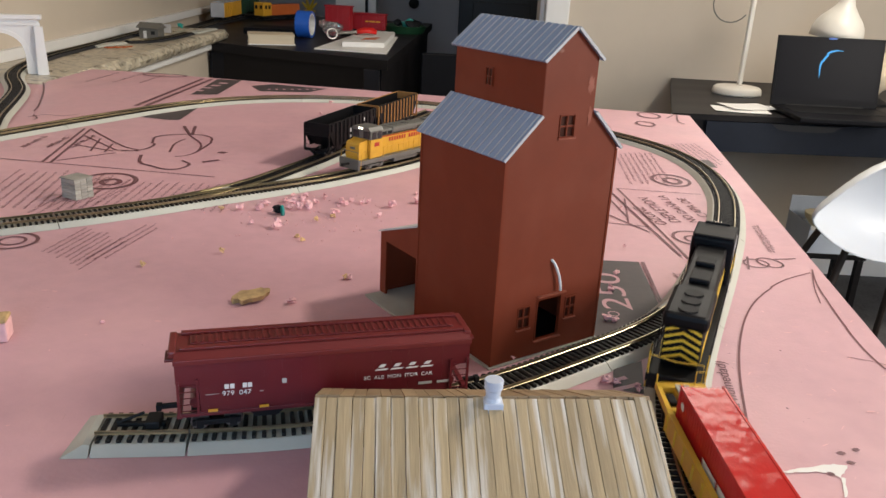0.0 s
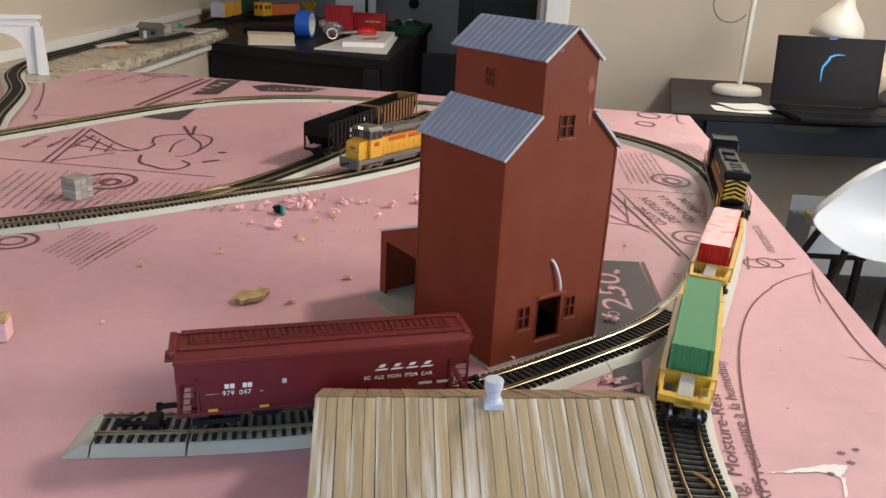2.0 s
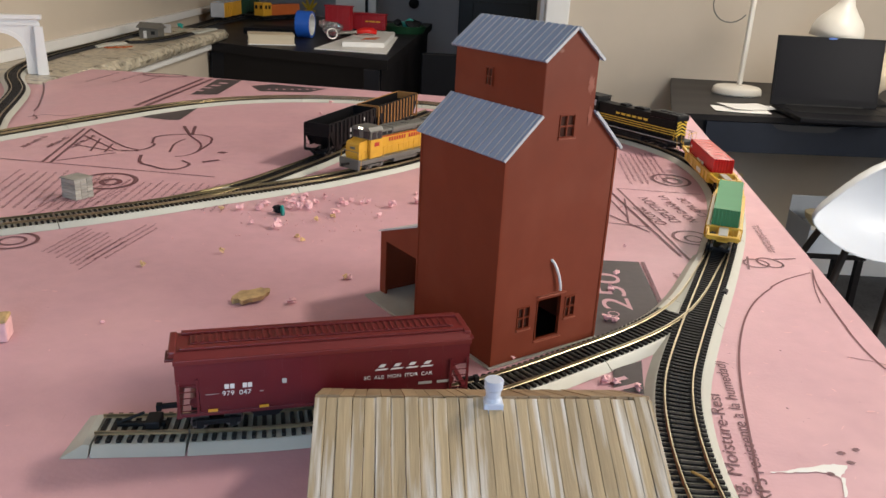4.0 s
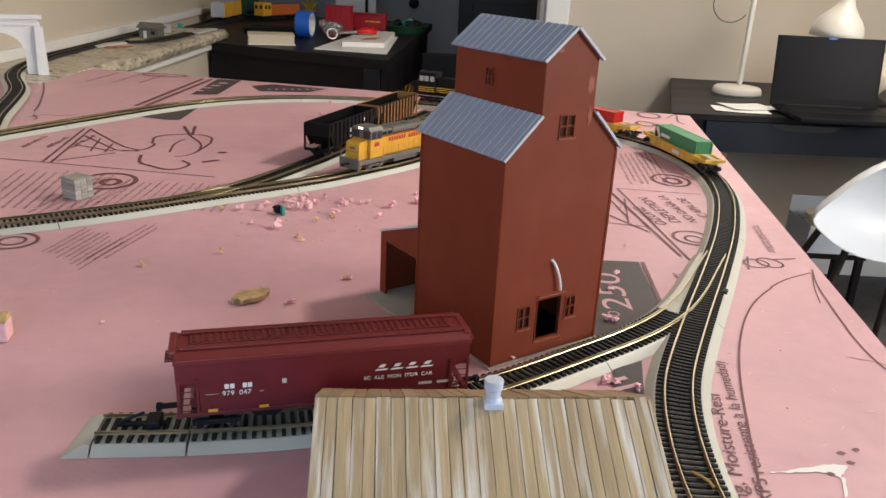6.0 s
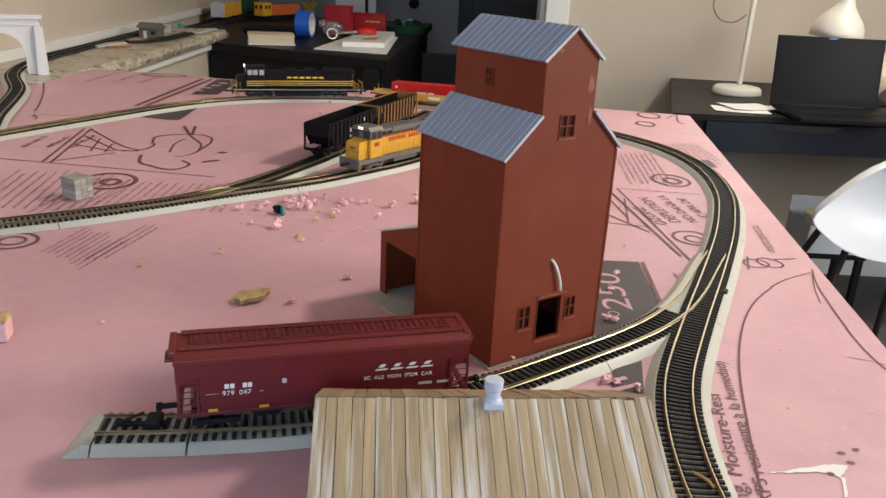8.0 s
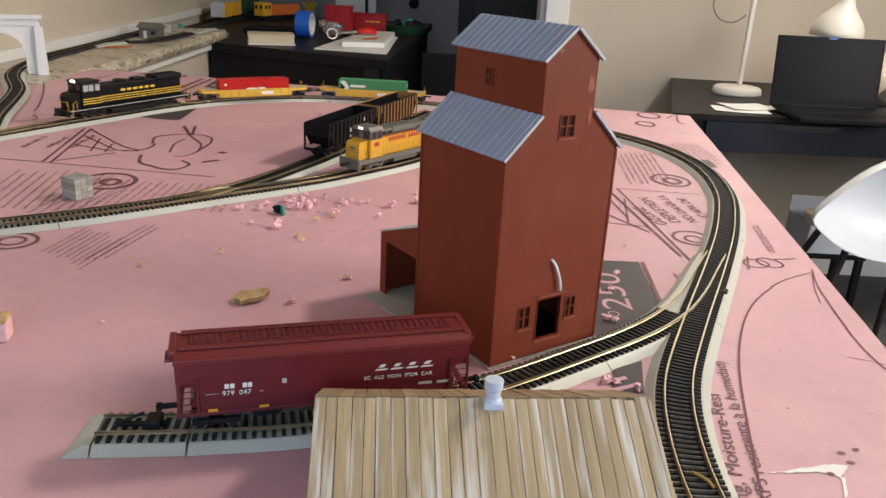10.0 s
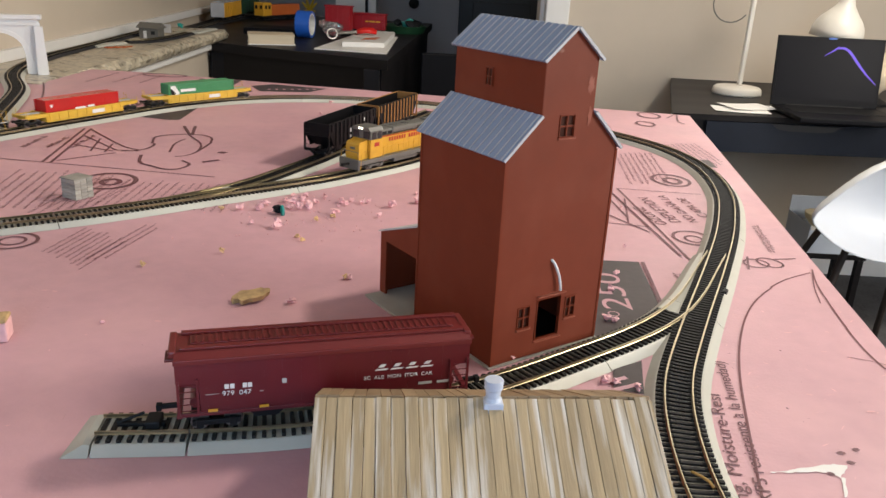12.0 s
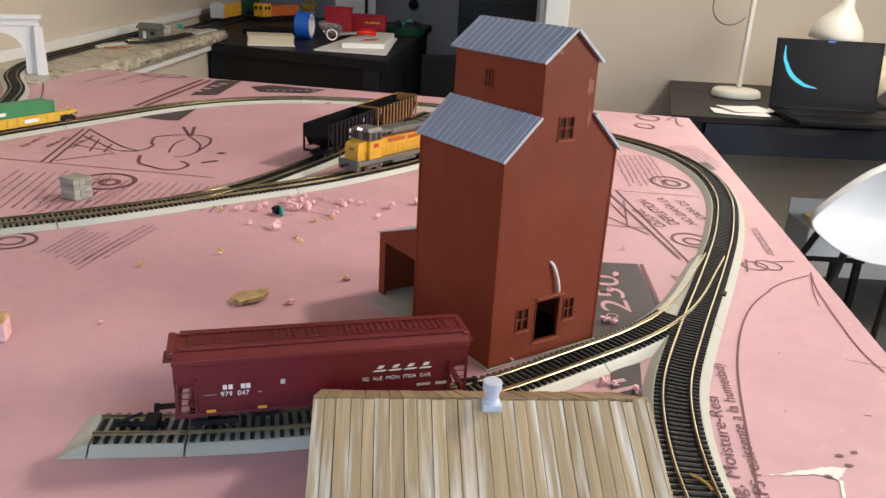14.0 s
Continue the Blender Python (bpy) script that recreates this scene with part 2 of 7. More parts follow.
def lathe(profile, n=32, bm=None):
    bm = bm or bmesh.new()
    rings = [[bm.verts.new((r * math.cos(k * math.tau / n), r * math.sin(k * math.tau / n), z)) for k in range(n)] for r, z in profile]
    for a, b in zip(rings, rings[1:]):
        for k in range(n):
            bm.faces.new((a[k], a[(k + 1) % n], b[(k + 1) % n], b[k]))
    return bm


def stretch(ob, sx, sy, sz, skip=("truck",)):
    """Scales the parts of a thing about its origin, but for the named ones."""
    for c in ob.children:
        if c.name.split(".")[0] in skip:
            c.matrix_basis.translation.x *= sx
            continue
        c.matrix_basis.translation = Vector((c.matrix_basis.translation.x * sx, c.matrix_basis.translation.y * sy, c.matrix_basis.translation.z * sz))
        for o in (c, *c.children_recursive):
            o.data.transform(Matrix.Diagonal((sx, sy, sz, 1)))
    return ob


def lettering(name, text, size, material, parent, m, depth=0.00012, label="", shear=0.0, width=1.0, align="LEFT"):
    cu = bpy.data.curves.new(name, "FONT")
    cu.body, cu.size, cu.extrude, cu.shear, cu.align_x = text, size, depth, shear, align
    tmp = bpy.data.objects.new(name + "_curve", cu)
    me = bpy.data.meshes.new_from_object(tmp)
    bpy.data.objects.remove(tmp)
    me.transform(Matrix.Diagonal((width, 1, 1, 1)))
    me.materials.clear()
    me.materials.append(material)
    ob = new(name, me)
    ob.parent = parent
    ob.matrix_basis = m
    return tagged(ob, label) if label else ob


def blob(r, seed, squash=0.6, sub=1, bm=None, at=(0, 0, 0), torn=0.0):
    bm = bm or bmesh.new()
    rng = random.Random(seed)
    vs = bmesh.ops.create_icosphere(bm, subdivisions=sub, radius=1)["verts"]
    off = Vector((rng.random() * 9, rng.random() * 9, rng.random() * 9))
    for v in vs:
        k = r * (1 + 1.0 * noise.noise(v.co * 1.3 + off) + torn * noise.noise(v.co * 3.7 + off))
        v.co = Vector((v.co.x * k, v.co.y * k * 0.8, v.co.z * k * squash)) + Vector(at)
    return bm


# ---- room ----
FLOOR_Z, CEIL_Z = -0.80, 1.64


def slab(name, lo, hi, material, label, category, bevel=0.0):
    ob = part(name, box(lo, hi, bevel), material)
    return tagged(ob, label, category, kind="structure")


def cut_wall(name, span, low, high, y0, y1, opening, material, label, along="x"):
    """A wall with one rectangular opening through it."""
    a0, a1 = span
    o0, o1, oz0, oz1 = opening
    bm = bmesh.new()
    for u0, u1, z0, z1 in ((a0, o0, low, high), (o1, a1, low, high), (o0, o1, low, oz0), (o0, o1, oz1, high)):
        if u1 - u0 > 0.001 and z1 - z0 > 0.001:
            if along == "x":
                box((u0, y0, z0), (u1, y1, z1), bm=bm)
            else:
                box((y0, u0, z0), (y1, u1, z1), bm=bm)
    return tagged(part(name, bm, material), label, "wall", kind="structure")


slab("floor", (-2.2, -2.4, FLOOR_Z - 0.1), (2.7, 6.2, FLOOR_Z), M_FLOOR, "dark grey short-pile carpet floor", "floor")
slab("ceiling", (-2.2, -2.4, CEIL_Z), (2.7, 6.2, CEIL_Z + 0.1), M_CEIL, "plain white painted ceiling", "ceiling")
# left wall, a little out of square with the camera
wl = part("wall_left", prism([(-1.00, -2.3), (-1.005, 2.0), (-1.16, 4.9), (-1.30, 4.9), (-1.15, 2.0), (-1.15, -2.3)], FLOOR_Z, CEIL_Z, axis="z"), M_WALL)
tagged(wl, "beige painted wall above the stone ledge", "wall", kind="structure")
tr = part("trim_left", prism([(-0.985, -2.2), (-0.990, 2.0), (-1.143, 4.85), (-1.156, 4.85), (-1.0045, 2.0), (-0.9995, -2.2)], 0.0025, 0.027, axis="z"), M_WHITE)
tagged(tr, "white painted ledge trim along the beige wall", "trim", kind="structure")
# right and rear walls stay unseen; their darkness keeps the fill light low
cut_wall("wall_right", (-2.3, 2.9), FLOOR_Z, CEIL_Z, 2.5, 2.62, (-0.5, 0.70, 0.20, 1.30), M_WALL_UNSEEN, "unseen wall, kept dark to cut bounced light, with a daylight window", "y")
cut_wall("wall_rear", (-1.3, 2.5), FLOOR_Z, CEIL_Z, -2.3, -2.18, (-0.65, 0.55, 0.15, 1.25), M_WALL_UNSEEN, "unseen wall, kept dark to cut bounced light, with a daylight window", "x")
cut_wall("wall_back_right", (0.392, 2.5), FLOOR_Z, CEIL_Z, 2.88, 3.0, (0.82, 1.28, 0.55, 1.55), M_WALL, "beige painted wall behind the black desk", "x")
slab("trim_door", (0.310, 2.84, FLOOR_Z), (0.392, 3.02, CEIL_Z), M_WHITE, "white painted door casing at the wall's end", "trim", 0.006)
slab("trim_door_stop", (0.297, 2.90, FLOOR_Z), (0.310, 3.02, CEIL_Z), M_WHITE, "white painted door stop", "trim")
slab("wall_back", (-1.4, 4.9, FLOOR_Z), (2.5, 5.0, CEIL_Z), M_WALL_DARK, "dark slate painted wall of the dim far room", "wall")
slab("wall_side", (1.3, 3.0, FLOOR_Z), (1.4, 4.9, CEIL_Z), M_WALL_DARK, "dark slate painted side wall of the dim room", "wall")
d1 = slab("door_1", (0.02, 4.86, FLOOR_Z), (0.95, 4.897, 1.25), M_DOOR_DARK, "black painted closed door in the dim far room", "door", 0.004)
for zz in ((-0.7, 0.05), (0.15, 1.15)):
    for xx in ((0.1, 0.44), (0.53, 0.87)):
        part("door_panel", box((xx[0], 4.85, zz[0]), (xx[1], 4.859, zz[1]), 0.004), M_DOOR_DARK, d1)
slab("baseboard", (0.392, 2.862, FLOOR_Z), (2.5, 2.879, FLOOR_Z + 0.10), M_WHITE, "white painted baseboard under the desk", "baseboard", 0.003)
# low wall under the stone ledge
slab("wall_low", (-0.99, 1.80, FLOOR_Z), (-0.83, 2.80, -0.053), M_WALL, "beige painted low wall under the stone ledge", "wall")
slab("trim_low", (-0.829, 1.80, -0.056), (-0.808, 2.80, -0.038), M_WHITE, "white painted moulding under the stone ledge", "trim", 0.004)
cl = part("ceiling_lamp", lathe([(0.0, 0.0), (0.19, 0.0), (0.205, 0.01), (0.205, 0.03), (0.0, 0.03)], 40), M_WHITE, at=pose(1.42, 1.42, CEIL_Z - 0.032))
tagged(cl, "flat round white ceiling lamp", "ceiling lamp")

# stone ledge with a rough chiselled edge
bm = bmesh.new()
NE = 90
rows_edge = []
for i in range(NE + 1):
    y = 1.52 + 1.30 * i / NE
    row = []
    for k, (dx, z) in enumerate(((-0.215, 0.0016), (-0.012, 0.0016), (0.0, -0.004), (0.004, -0.014), (-0.002, -0.026), (-0.012, -0.034), (-0.20, -0.034))):
        rough = 0.008 * noise.noise(Vector((y * 45, k * 3.7, 0.3))) + 0.005 * noise.noise(Vector((y * 140, k * 5.1, 1.3))) if 0 < k < 6 else 0
        row.append(bm.verts.new((-0.785 + dx + rough, y, z + 0.4 * rough * (k not in (1,)))))
    rows_edge.append(row)
for a, b in zip(rows_edge, rows_edge[1:]):
    for k in range(6):
        bm.faces.new((a[k], a[k + 1], b[k + 1], b[k]))
bm.faces.new(rows_edge[0])
bm.faces.new(rows_edge[-1])
ledge = part("stone_ledge", bm, M_GRANITE)
tagged(ledge, "speckled tan granite ledge with a chiselled edge", "ledge", kind="structure")

# ---- table and foam board ----
TABLE = [(0.47, 1.553), (-0.70, 1.748), (-0.792, 1.752), (-0.80, 1.52), (-0.96, 1.50), (-0.96, -0.60), (0.195, -0.60)]
table = thing("table", pose(0, 0, FLOOR_Z), "dark wooden table under the pink foam board", "table")
part("tabletop", prism([(x * 0.97, y - 0.015) for x, y in TABLE], 0.705, 0.748, axis="z"), M_DESK, table)
for x, y in ((0.36, 1.44), (-0.66, 1.60), (0.10, -0.5), (-0.85, -0.5)):
    part("leg", box((x - 0.03, y - 0.03, 0), (x + 0.03, y + 0.03, 0.705), 0.003), M_DESK, table)
bm = prism(TABLE, -0.051, 0.0, axis="z")
bmesh.ops.bevel(bm, geom=[e for e in bm.edges if all(v.co.z > -0.01 for v in e.verts)], offset=0.002, segments=2, affect="EDGES")
foam = part("foam_board", bm, M_FOAM)
tagged(foam, "pink rigid foam insulation board with dark print, on the table", "foam board")


# ---- tracks ----
def smooth_path(ctrl, step=0.005):
    """A smooth line through the points, cut at even steps."""
    c = np.array(ctrl, float)
    c = np.vstack([2 * c[0] - c[1], c, 2 * c[-1] - c[-2]])
    out = []
    for i in range(1, len(c) - 2):
        a, b, d, e = c[i - 1:i + 3]
        for t in np.arange(40) / 40:
            out.append(0.5 * (2 * b + (d - a) * t + (2 * a - 5 * b + 4 * d - e) * t * t + (3 * b - a - 3 * d + e) * t ** 3))
    out.append(c[-2])
    p = np.array(out)
    s = np.r_[0, np.cumsum(np.hypot(*np.diff(p, axis=0).T))]
    g = np.arange(0, s[-1], step)
    p = np.c_[np.interp(g, s, p[:, 0]), np.interp(g, s, p[:, 1])]
    if len(p) < 30:
        return p, np.r_[0, np.cumsum(np.hypot(*np.diff(p, axis=0).T))]
    k = np.exp(-0.5 * (np.arange(-12, 13) / 5) ** 2)
    k /= k.sum()
    q = p.copy()
    for j in range(2):
        q[12:-12, j] = np.convolve(p[:, j], k, "valid")
    return q, np.r_[0, np.cumsum(np.hypot(*np.diff(q, axis=0).T))]


MAIN = smooth_path([(.35, -.07), (.255, .02), (.195, .12), (.160, .21), (.144, .29), (.141, .34), (.1425, .376), (.152, .438), (.1645, .479), (.182, .522), (.2045, .576), (.232, .639),
                    (.264, .715), (.298, .80), (.335, .912), (.3485, .976), (.3555, 1.034), (.3555, 1.094), (.343, 1.170), (.316, 1.232), (.268, 1.298), (.19, 1.378), (.09, 1.45),
                    (-.02, 1.492), (-.13, 1.508), (-.233, 1.505), (-.318, 1.482), (-.405, 1.427), (-.475, 1.346), (-.532, 1.243), (-.58, 1.152), (-.621, 1.07), (-.68, .945), (-.75, .79), (-.83, .60), (-.87, .5)])
SIDING = smooth_path([(-.186, .3768), (-.136, .3833), (-.102, .389), (-.071, .3965), (-.01, .419), (.0465, .4525), (.087, .485), (.109, .502), (.133, .521), (.159, .544), (.190, .580), (.217, .626), (.242, .678), (.264, .722)])
TRACK_A = smooth_path([(-.60, .60), (-.50, .652), (-.419, .704), (-.359, .744), (-.293, .798), (-.244, .841), (-.190, .886), (-.152, .920), (-.120, .957), (-.068, 1.018), (-.037, 1.066), (0.01, 1.15), (.05, 1.25), (.07, 1.33)])
TRACK_B = smooth_path([(-.293, .798), (-.255, .844), (-.224, .893), (-.203, .944), (-.183, .992), (-.157, 1.063), (-.130, 1.150), (-.100, 1.24), (-.060, 1.35), (-.035, 1.42)])
WALL_LINE = smooth_path([(-.60, .93), (-.635, 1.06), (-.684, 1.174), (-.724, 1.285), (-.778, 1.420), (-.862, 1.56), (-.908, 1.68), (-.936, 1.80), (-.950, 1.92), (-.957, 2.1), (-.972, 2.4), (-.985, 2.7), (-.988, 2.78)])


def at_s(line, s):
    p, acc = line
    s = min(max(s, 0.0), acc[-1] - 1e-4)
    return Vector((float(np.interp(s, acc, p[:, 0])), float(np.interp(s, acc, p[:, 1])), 0))


def heading(line, s, d=0.004):
    a, b = at_s(line, max(s - d, 0)), at_s(line, min(s + d, line[1][-1] - 1e-3))
    return math.atan2(b.y - a.y, b.x - a.x)


def sweep(line, s0, s1, profile, origin, closed=True, step=0.012):
    """A profile of (across, z) drawn along the line."""
    bm = bmesh.new()
    n = max(2, round((s1 - s0) / step))
    rings = []
    for i in range(n + 1):
        s = s0 + (s1 - s0) * i / n
        p, h = at_s(line, s) - origin, heading(line, s)
        side = Vector((math.sin(h), -math.cos(h), 0))
        rings.append([bm.verts.new(p + side * a + Vector((0, 0, z))) for a, z in profile])
    m = len(profile)
    for a, b in zip(rings, rings[1:]):
        for k in range(m):
            bm.faces.new((a[k], a[(k + 1) % m], b[(k + 1) % m], b[k]))
    bm.faces.new(rings[0])
    bm.faces.new(rings[-1])
    return bm


BED_TOP, TIE_TOP, RAIL_TOP = 0.0052, 0.0066, 0.0090
BED = [(-0.0212, 0.0003), (-0.0158, 0.0048), (-0.0150, BED_TOP), (0.0150, BED_TOP), (0.0158, 0.0048), (0.0212, 0.0003)]


def rail_profile(side):
    c = side * 0.00865
    return [(c - 0.0007, TIE_TOP), (c - 0.0007, TIE_TOP + 0.0003), (c - 0.0002, TIE_TOP + 0.0006), (c - 0.0004, RAIL_TOP - 0.0005), (c - 0.0004, RAIL_TOP),
            (c + 0.0004, RAIL_TOP), (c + 0.0004, RAIL_TOP - 0.0005), (c + 0.0002, TIE_TOP + 0.0006), (c + 0.0007, TIE_TOP + 0.0003), (c + 0.0007, TIE_TOP)]


def tie_mesh():
    bm = box((-0.00120, -0.0142, BED_TOP - 0.001), (0.00120, 0.0142, TIE_TOP), 0.0002)
    for y in (-0.0107, -0.0066, 0.0066, 0.0107):
        box((-0.0007, y - 0.0007, TIE_TOP), (0.0007, y + 0.0007, TIE_TOP + 0.0006), bm=bm)
    me = bpy.data.meshes.new("tie")
    bm.to_mesh(me)
    bm.free()
    me.materials.append(M_TIE)
    return me


TIE = tie_mesh()


def lay(line, s0, s1, length, label, bed_material=M_BED, drop=0.0, avoid=None, ramp=False, rails=True, z0=0.0, group="track sections", bed=BED):
    """Track in sections: each has a roadbed, two rails and its ties."""
    count = max(1, round((s1 - s0) / length))
    for i in range(count):
        a, b = s0 + (s1 - s0) * i / count, s0 + (s1 - s0) * (i + 1) / count
        o = at_s(line, (a + b) / 2)
        t = thing("track_section", Matrix.Translation((o.x, o.y, z0)), label, "model track", group)
        prof = [(x, z - drop if z > 0.001 else z) for x, z in bed]
        part("roadbed", sweep(line, a + 0.0004, b - 0.0004, prof, o), bed_material, t)
        if rails:
            for side in (-1, 1):
                part("rail", sweep(line, a + 0.0003, b - 0.0003, rail_profile(side), o, step=0.008), M_RAIL, t)
        n = int((b - a) / 0.0051)
        for k in range(n):
            s = a + (k + 0.5) * (b - a) / n
            p = at_s(line, s)
            if avoid is not None and float(np.min(np.hypot(avoid[0][:, 0] - p.x, avoid[0][:, 1] - p.y))) < 0.017:
                continue
            tie = new("tie", TIE)
            tie.parent = t
            tie.matrix_basis = Matrix.Translation(p - o) @ Matrix.Rotation(heading(line, s), 4, "Z")


lay(MAIN, 0.02, MAIN[1][-1] - 0.02, 0.229, "grey roadbed model track with black ties and metal rails")
lay(SIDING, 0.0, 0.050, 0.05, "short grey roadbed track piece at the siding's end", drop=0.0005)
lay(SIDING, 0.0505, SIDING[1][-1], 0.14, "grey roadbed siding track ending on the foam", drop=0.0005, avoid=MAIN)
lay(TRACK_A, 0.0, TRACK_A[1][-1], 0.229, "grey roadbed model track across the foam board", drop=0.0003)
lay(TRACK_B, 0.0, TRACK_B[1][-1], 0.229, "grey roadbed branch track under the hopper cars", drop=0.0007, avoid=TRACK_A)
lay(WALL_LINE, 0.0, 0.92, 0.229, "grey roadbed model track leading onto the stone ledge", z0=0.0022, group="wall track sections")
lay(WALL_LINE, 0.92, WALL_LINE[1][-1], 0.229, "black roadbed model track running along the wall", M_BED_BLACK, z0=0.0022, group="wall track sections")
# sloped grey end of the siding
h0 = heading(SIDING, 0.003)
ramp = thing("track_end", Matrix.Translation(at_s(SIDING, 0.0)) @ Matrix.Rotation(h0, 4, "Z"), "sloped grey plastic roadbed end piece", "model track")
bm = bmesh.new()
vs = [bm.verts.new(v) for v in ((-0.0006, -0.0212, 0.0002), (-0.0006, -0.0155, 0.0047), (-0.0006, 0.0155, 0.0047), (-0.0006, 0.0212, 0), (-0.0150, -0.0212, 0.0002), (-0.0110, 0.0212, 0.0002), (-0.0045, -0.0150, 0.0047), (-0.0045, 0.0150, 0.0047))]
for f in ((0, 1, 6, 4), (1, 2, 7, 6), (2, 3, 5, 7), (4, 6, 7, 5), (0, 3, 2, 1), (0, 4, 5, 3)):
    bm.faces.new([vs[i] for i in f])
part("roadbed", bm, M_BED, ramp)


# ---- grain elevator ----
ELEV = pose(0.0358, 0.4793, 0, 0, 0, math.degrees(0.61994))
EW, ED = 0.0975, 0.0945
EAVE, T0, T1, TB, TT, PEAK = 0.146, 0.0265, 0.0715, 0.1705, 0.2055, 0.2240


def elevator():
    e = thing("grain_elevator", ELEV, "tall oxide-red plastic grain elevator kit with grey metal roofs", "model building")
    gable = [(0, 0), (EW, 0), (EW, EAVE), (T1, TB), (T1, TT), (0.049, PEAK), (T0, TT), (T0, TB), (0, EAVE)]
    holes = {"door": (0.0385, 0.0598, 0.0125, 0.0425), "a": (0.0215, 0.0312, 0.0248, 0.0395), "b": (0.0650, 0.0735, 0.0248, 0.0392), "c": (0.0428, 0.0550, 0.1563, 0.1697)}
    body = bmesh.new()

    # front gable wall around its openings, strip by strip
    def col(x0, x1, z0, z1, y0=0.0, y1=0.0022):
        box((x0, y0, z0), (x1, y1, z1), bm=body)
    col(0, EW, 0, 0.0125)
    col(0, 0.0385, 0.0125, 0.0248), col(0.0598, EW, 0.0125, 0.0248)
    col(0, 0.0215, 0.0248, 0.0425), col(0.0312, 0.0385, 0.0248, 0.0425), col(0.0598, 0.0650, 0.0248, 0.0425), col(0.0735, EW, 0.0248, 0.0425)
    col(0.0215, 0.0312, 0.0395, 0.0425), col(0.0650, 0.0735, 0.0392, 0.0425)
    col(0, EW, 0.0425, EAVE)
    prism([(0, EAVE), (EW, EAVE), (EW - 0.0093 * 1.06, EAVE + 0.0093), (0.0093 * 1.06, EAVE + 0.0093)], 0, 0.0022, body)
    prism([(0.0099, 0.1553), (0.0428, 0.1553), (0.0428, TB), (T0, TB)], 0, 0.0022, body)
    prism([(0.0550, 0.1553), (EW - 0.0099, 0.1553), (T1, TB), (0.0550, TB)], 0, 0.0022, body)
    col(0.0428, 0.0550, 0.1553, 0.1563)
    col(0.0428, 0.0550, 0.1697, TB)
    prism([(T0, TB), (T1, TB), (T1, TT), (0.049, PEAK), (T0, TT)], 0, 0.0022, body)
    bmesh.ops.remove_doubles(body, verts=body.verts, dist=0.00002)
    part("front_wall", body, M_ELEV, e)
    part("side_wall", box((0, 0.0022, 0), (0.0022, ED - 0.0022, EAVE)), M_ELEV, e)
    part("side_wall", box((EW - 0.0022, 0.0022, 0), (EW, ED - 0.0022, EAVE)), M_ELEV, e)
    part("rear_wall", prism(gable, ED - 0.0022, ED), M_ELEV, e)
    part("tower_wall", box((T0, 0.0022, EAVE), (T0 + 0.002, ED - 0.0022, TT)), M_ELEV, e)
    part("tower_wall", box((T1 - 0.002, 0.0022, EAVE), (T1, ED - 0.0022, TT)), M_ELEV, e)
    part("floor_plate", box((0.003, 0.003, 0.0014), (EW - 0.003, ED - 0.003, 0.0030)), M_BLACK, e)
    # lap siding: one thin board a course
    z = 0.0015
    while z < PEAK - 0.003:
        if z < EAVE:
            x0, x1 = 0.0, EW
        elif z < TB:
            x0, x1 = (z - EAVE) / (TB - EAVE) * T0, EW - (z - EAVE) / (TB - EAVE) * (EW - T1)
        elif z < TT:
            x0, x1 = T0, T1
        else:
            k = (z - TT) / (PEAK - TT)
            x0, x1 = T0 + k * 0.0225, T1 - k * 0.0225
        cuts = [(a - 0.0012, b + 0.0012) for a, b, c, d in holes.values() if c - 0.002 < z < d + 0.0008]
        spans, left = [], x0 + 0.0005
        for a, b in sorted(cuts):
            spans.append((left, a))
            left = b
        spans.append((left, x1 - 0.0005))
        for a, b in spans:
            if b - a > 0.001:
                part("siding_board", prism([(-0.00028, z), (-0.00004, z + 0.0017), (0.0003, z + 0.0017), (0.0003, z)], a, b, axis="x"), M_ELEV, e)
        z += 0.0018
    corner = lambda x, y: box((x - 0.0009, y - 0.0009, 0), (x + 0.0009, y + 0.0009, EAVE - 0.0015))
    part("corner_post", corner(0.0004, 0.0002), M_ELEV, e)
    part("corner_post", corner(EW - 0.0004, 0.0002), M_ELEV, e)
    part("corner_post", corner(0.0004, ED - 0.0004), M_ELEV, e)
    # windows
    for key in ("a", "b", "c"):
        x0, x1, z0, z1 = holes[key]
        w = part("window", box((x0, 0.0010, z0), (x1, 0.0014, z1)), M_ELEV_PANE, e, "small dark four-pane window")
        fr = bmesh.new()
        t = 0.0008
        for a, b, c, d in ((x0 - t, x0, z0 - t, z1 + t), (x1, x1 + t, z0 - t, z1 + t), (x0, x1, z0 - t, z0), (x0, x1, z1, z1 + t)):
            box((a, -0.0007, c), (b, 0.0008, d), bm=fr)
        # sill coloured paler than the siding: wear plus painted-in caught light
        part("sill", box((x0 - 0.0014, -0.0018, z0 - t - 0.0009), (x1 + 0.0014, 0.0, z0 - t - 0.0001)), M_GLUE_LIT_EDGE, w, "worn sill edge, paler for the light it catches")
        xm, zm = (x0 + x1) / 2, (z0 + z1) / 2
        box((xm - 0.0005, -0.0004, z0), (xm + 0.0005, 0.0008, z1), bm=fr)
        box((x0, -0.0004, zm - 0.0005), (xm - 0.0005, 0.0008, zm + 0.0005), bm=fr)
        box((xm + 0.0005, -0.0004, zm - 0.0005), (x1, 0.0008, zm + 0.0005), bm=fr)
        part("window_frame", fr, M_ELEV, w)
    # side window in the tower
    w = part("window", box((T0 - 0.0006, 0.0515, 0.1825), (T0 - 0.0002, 0.0575, 0.1935)), M_ELEV_PANE, e, "small dark window in the tower")
    fr = bmesh.new()
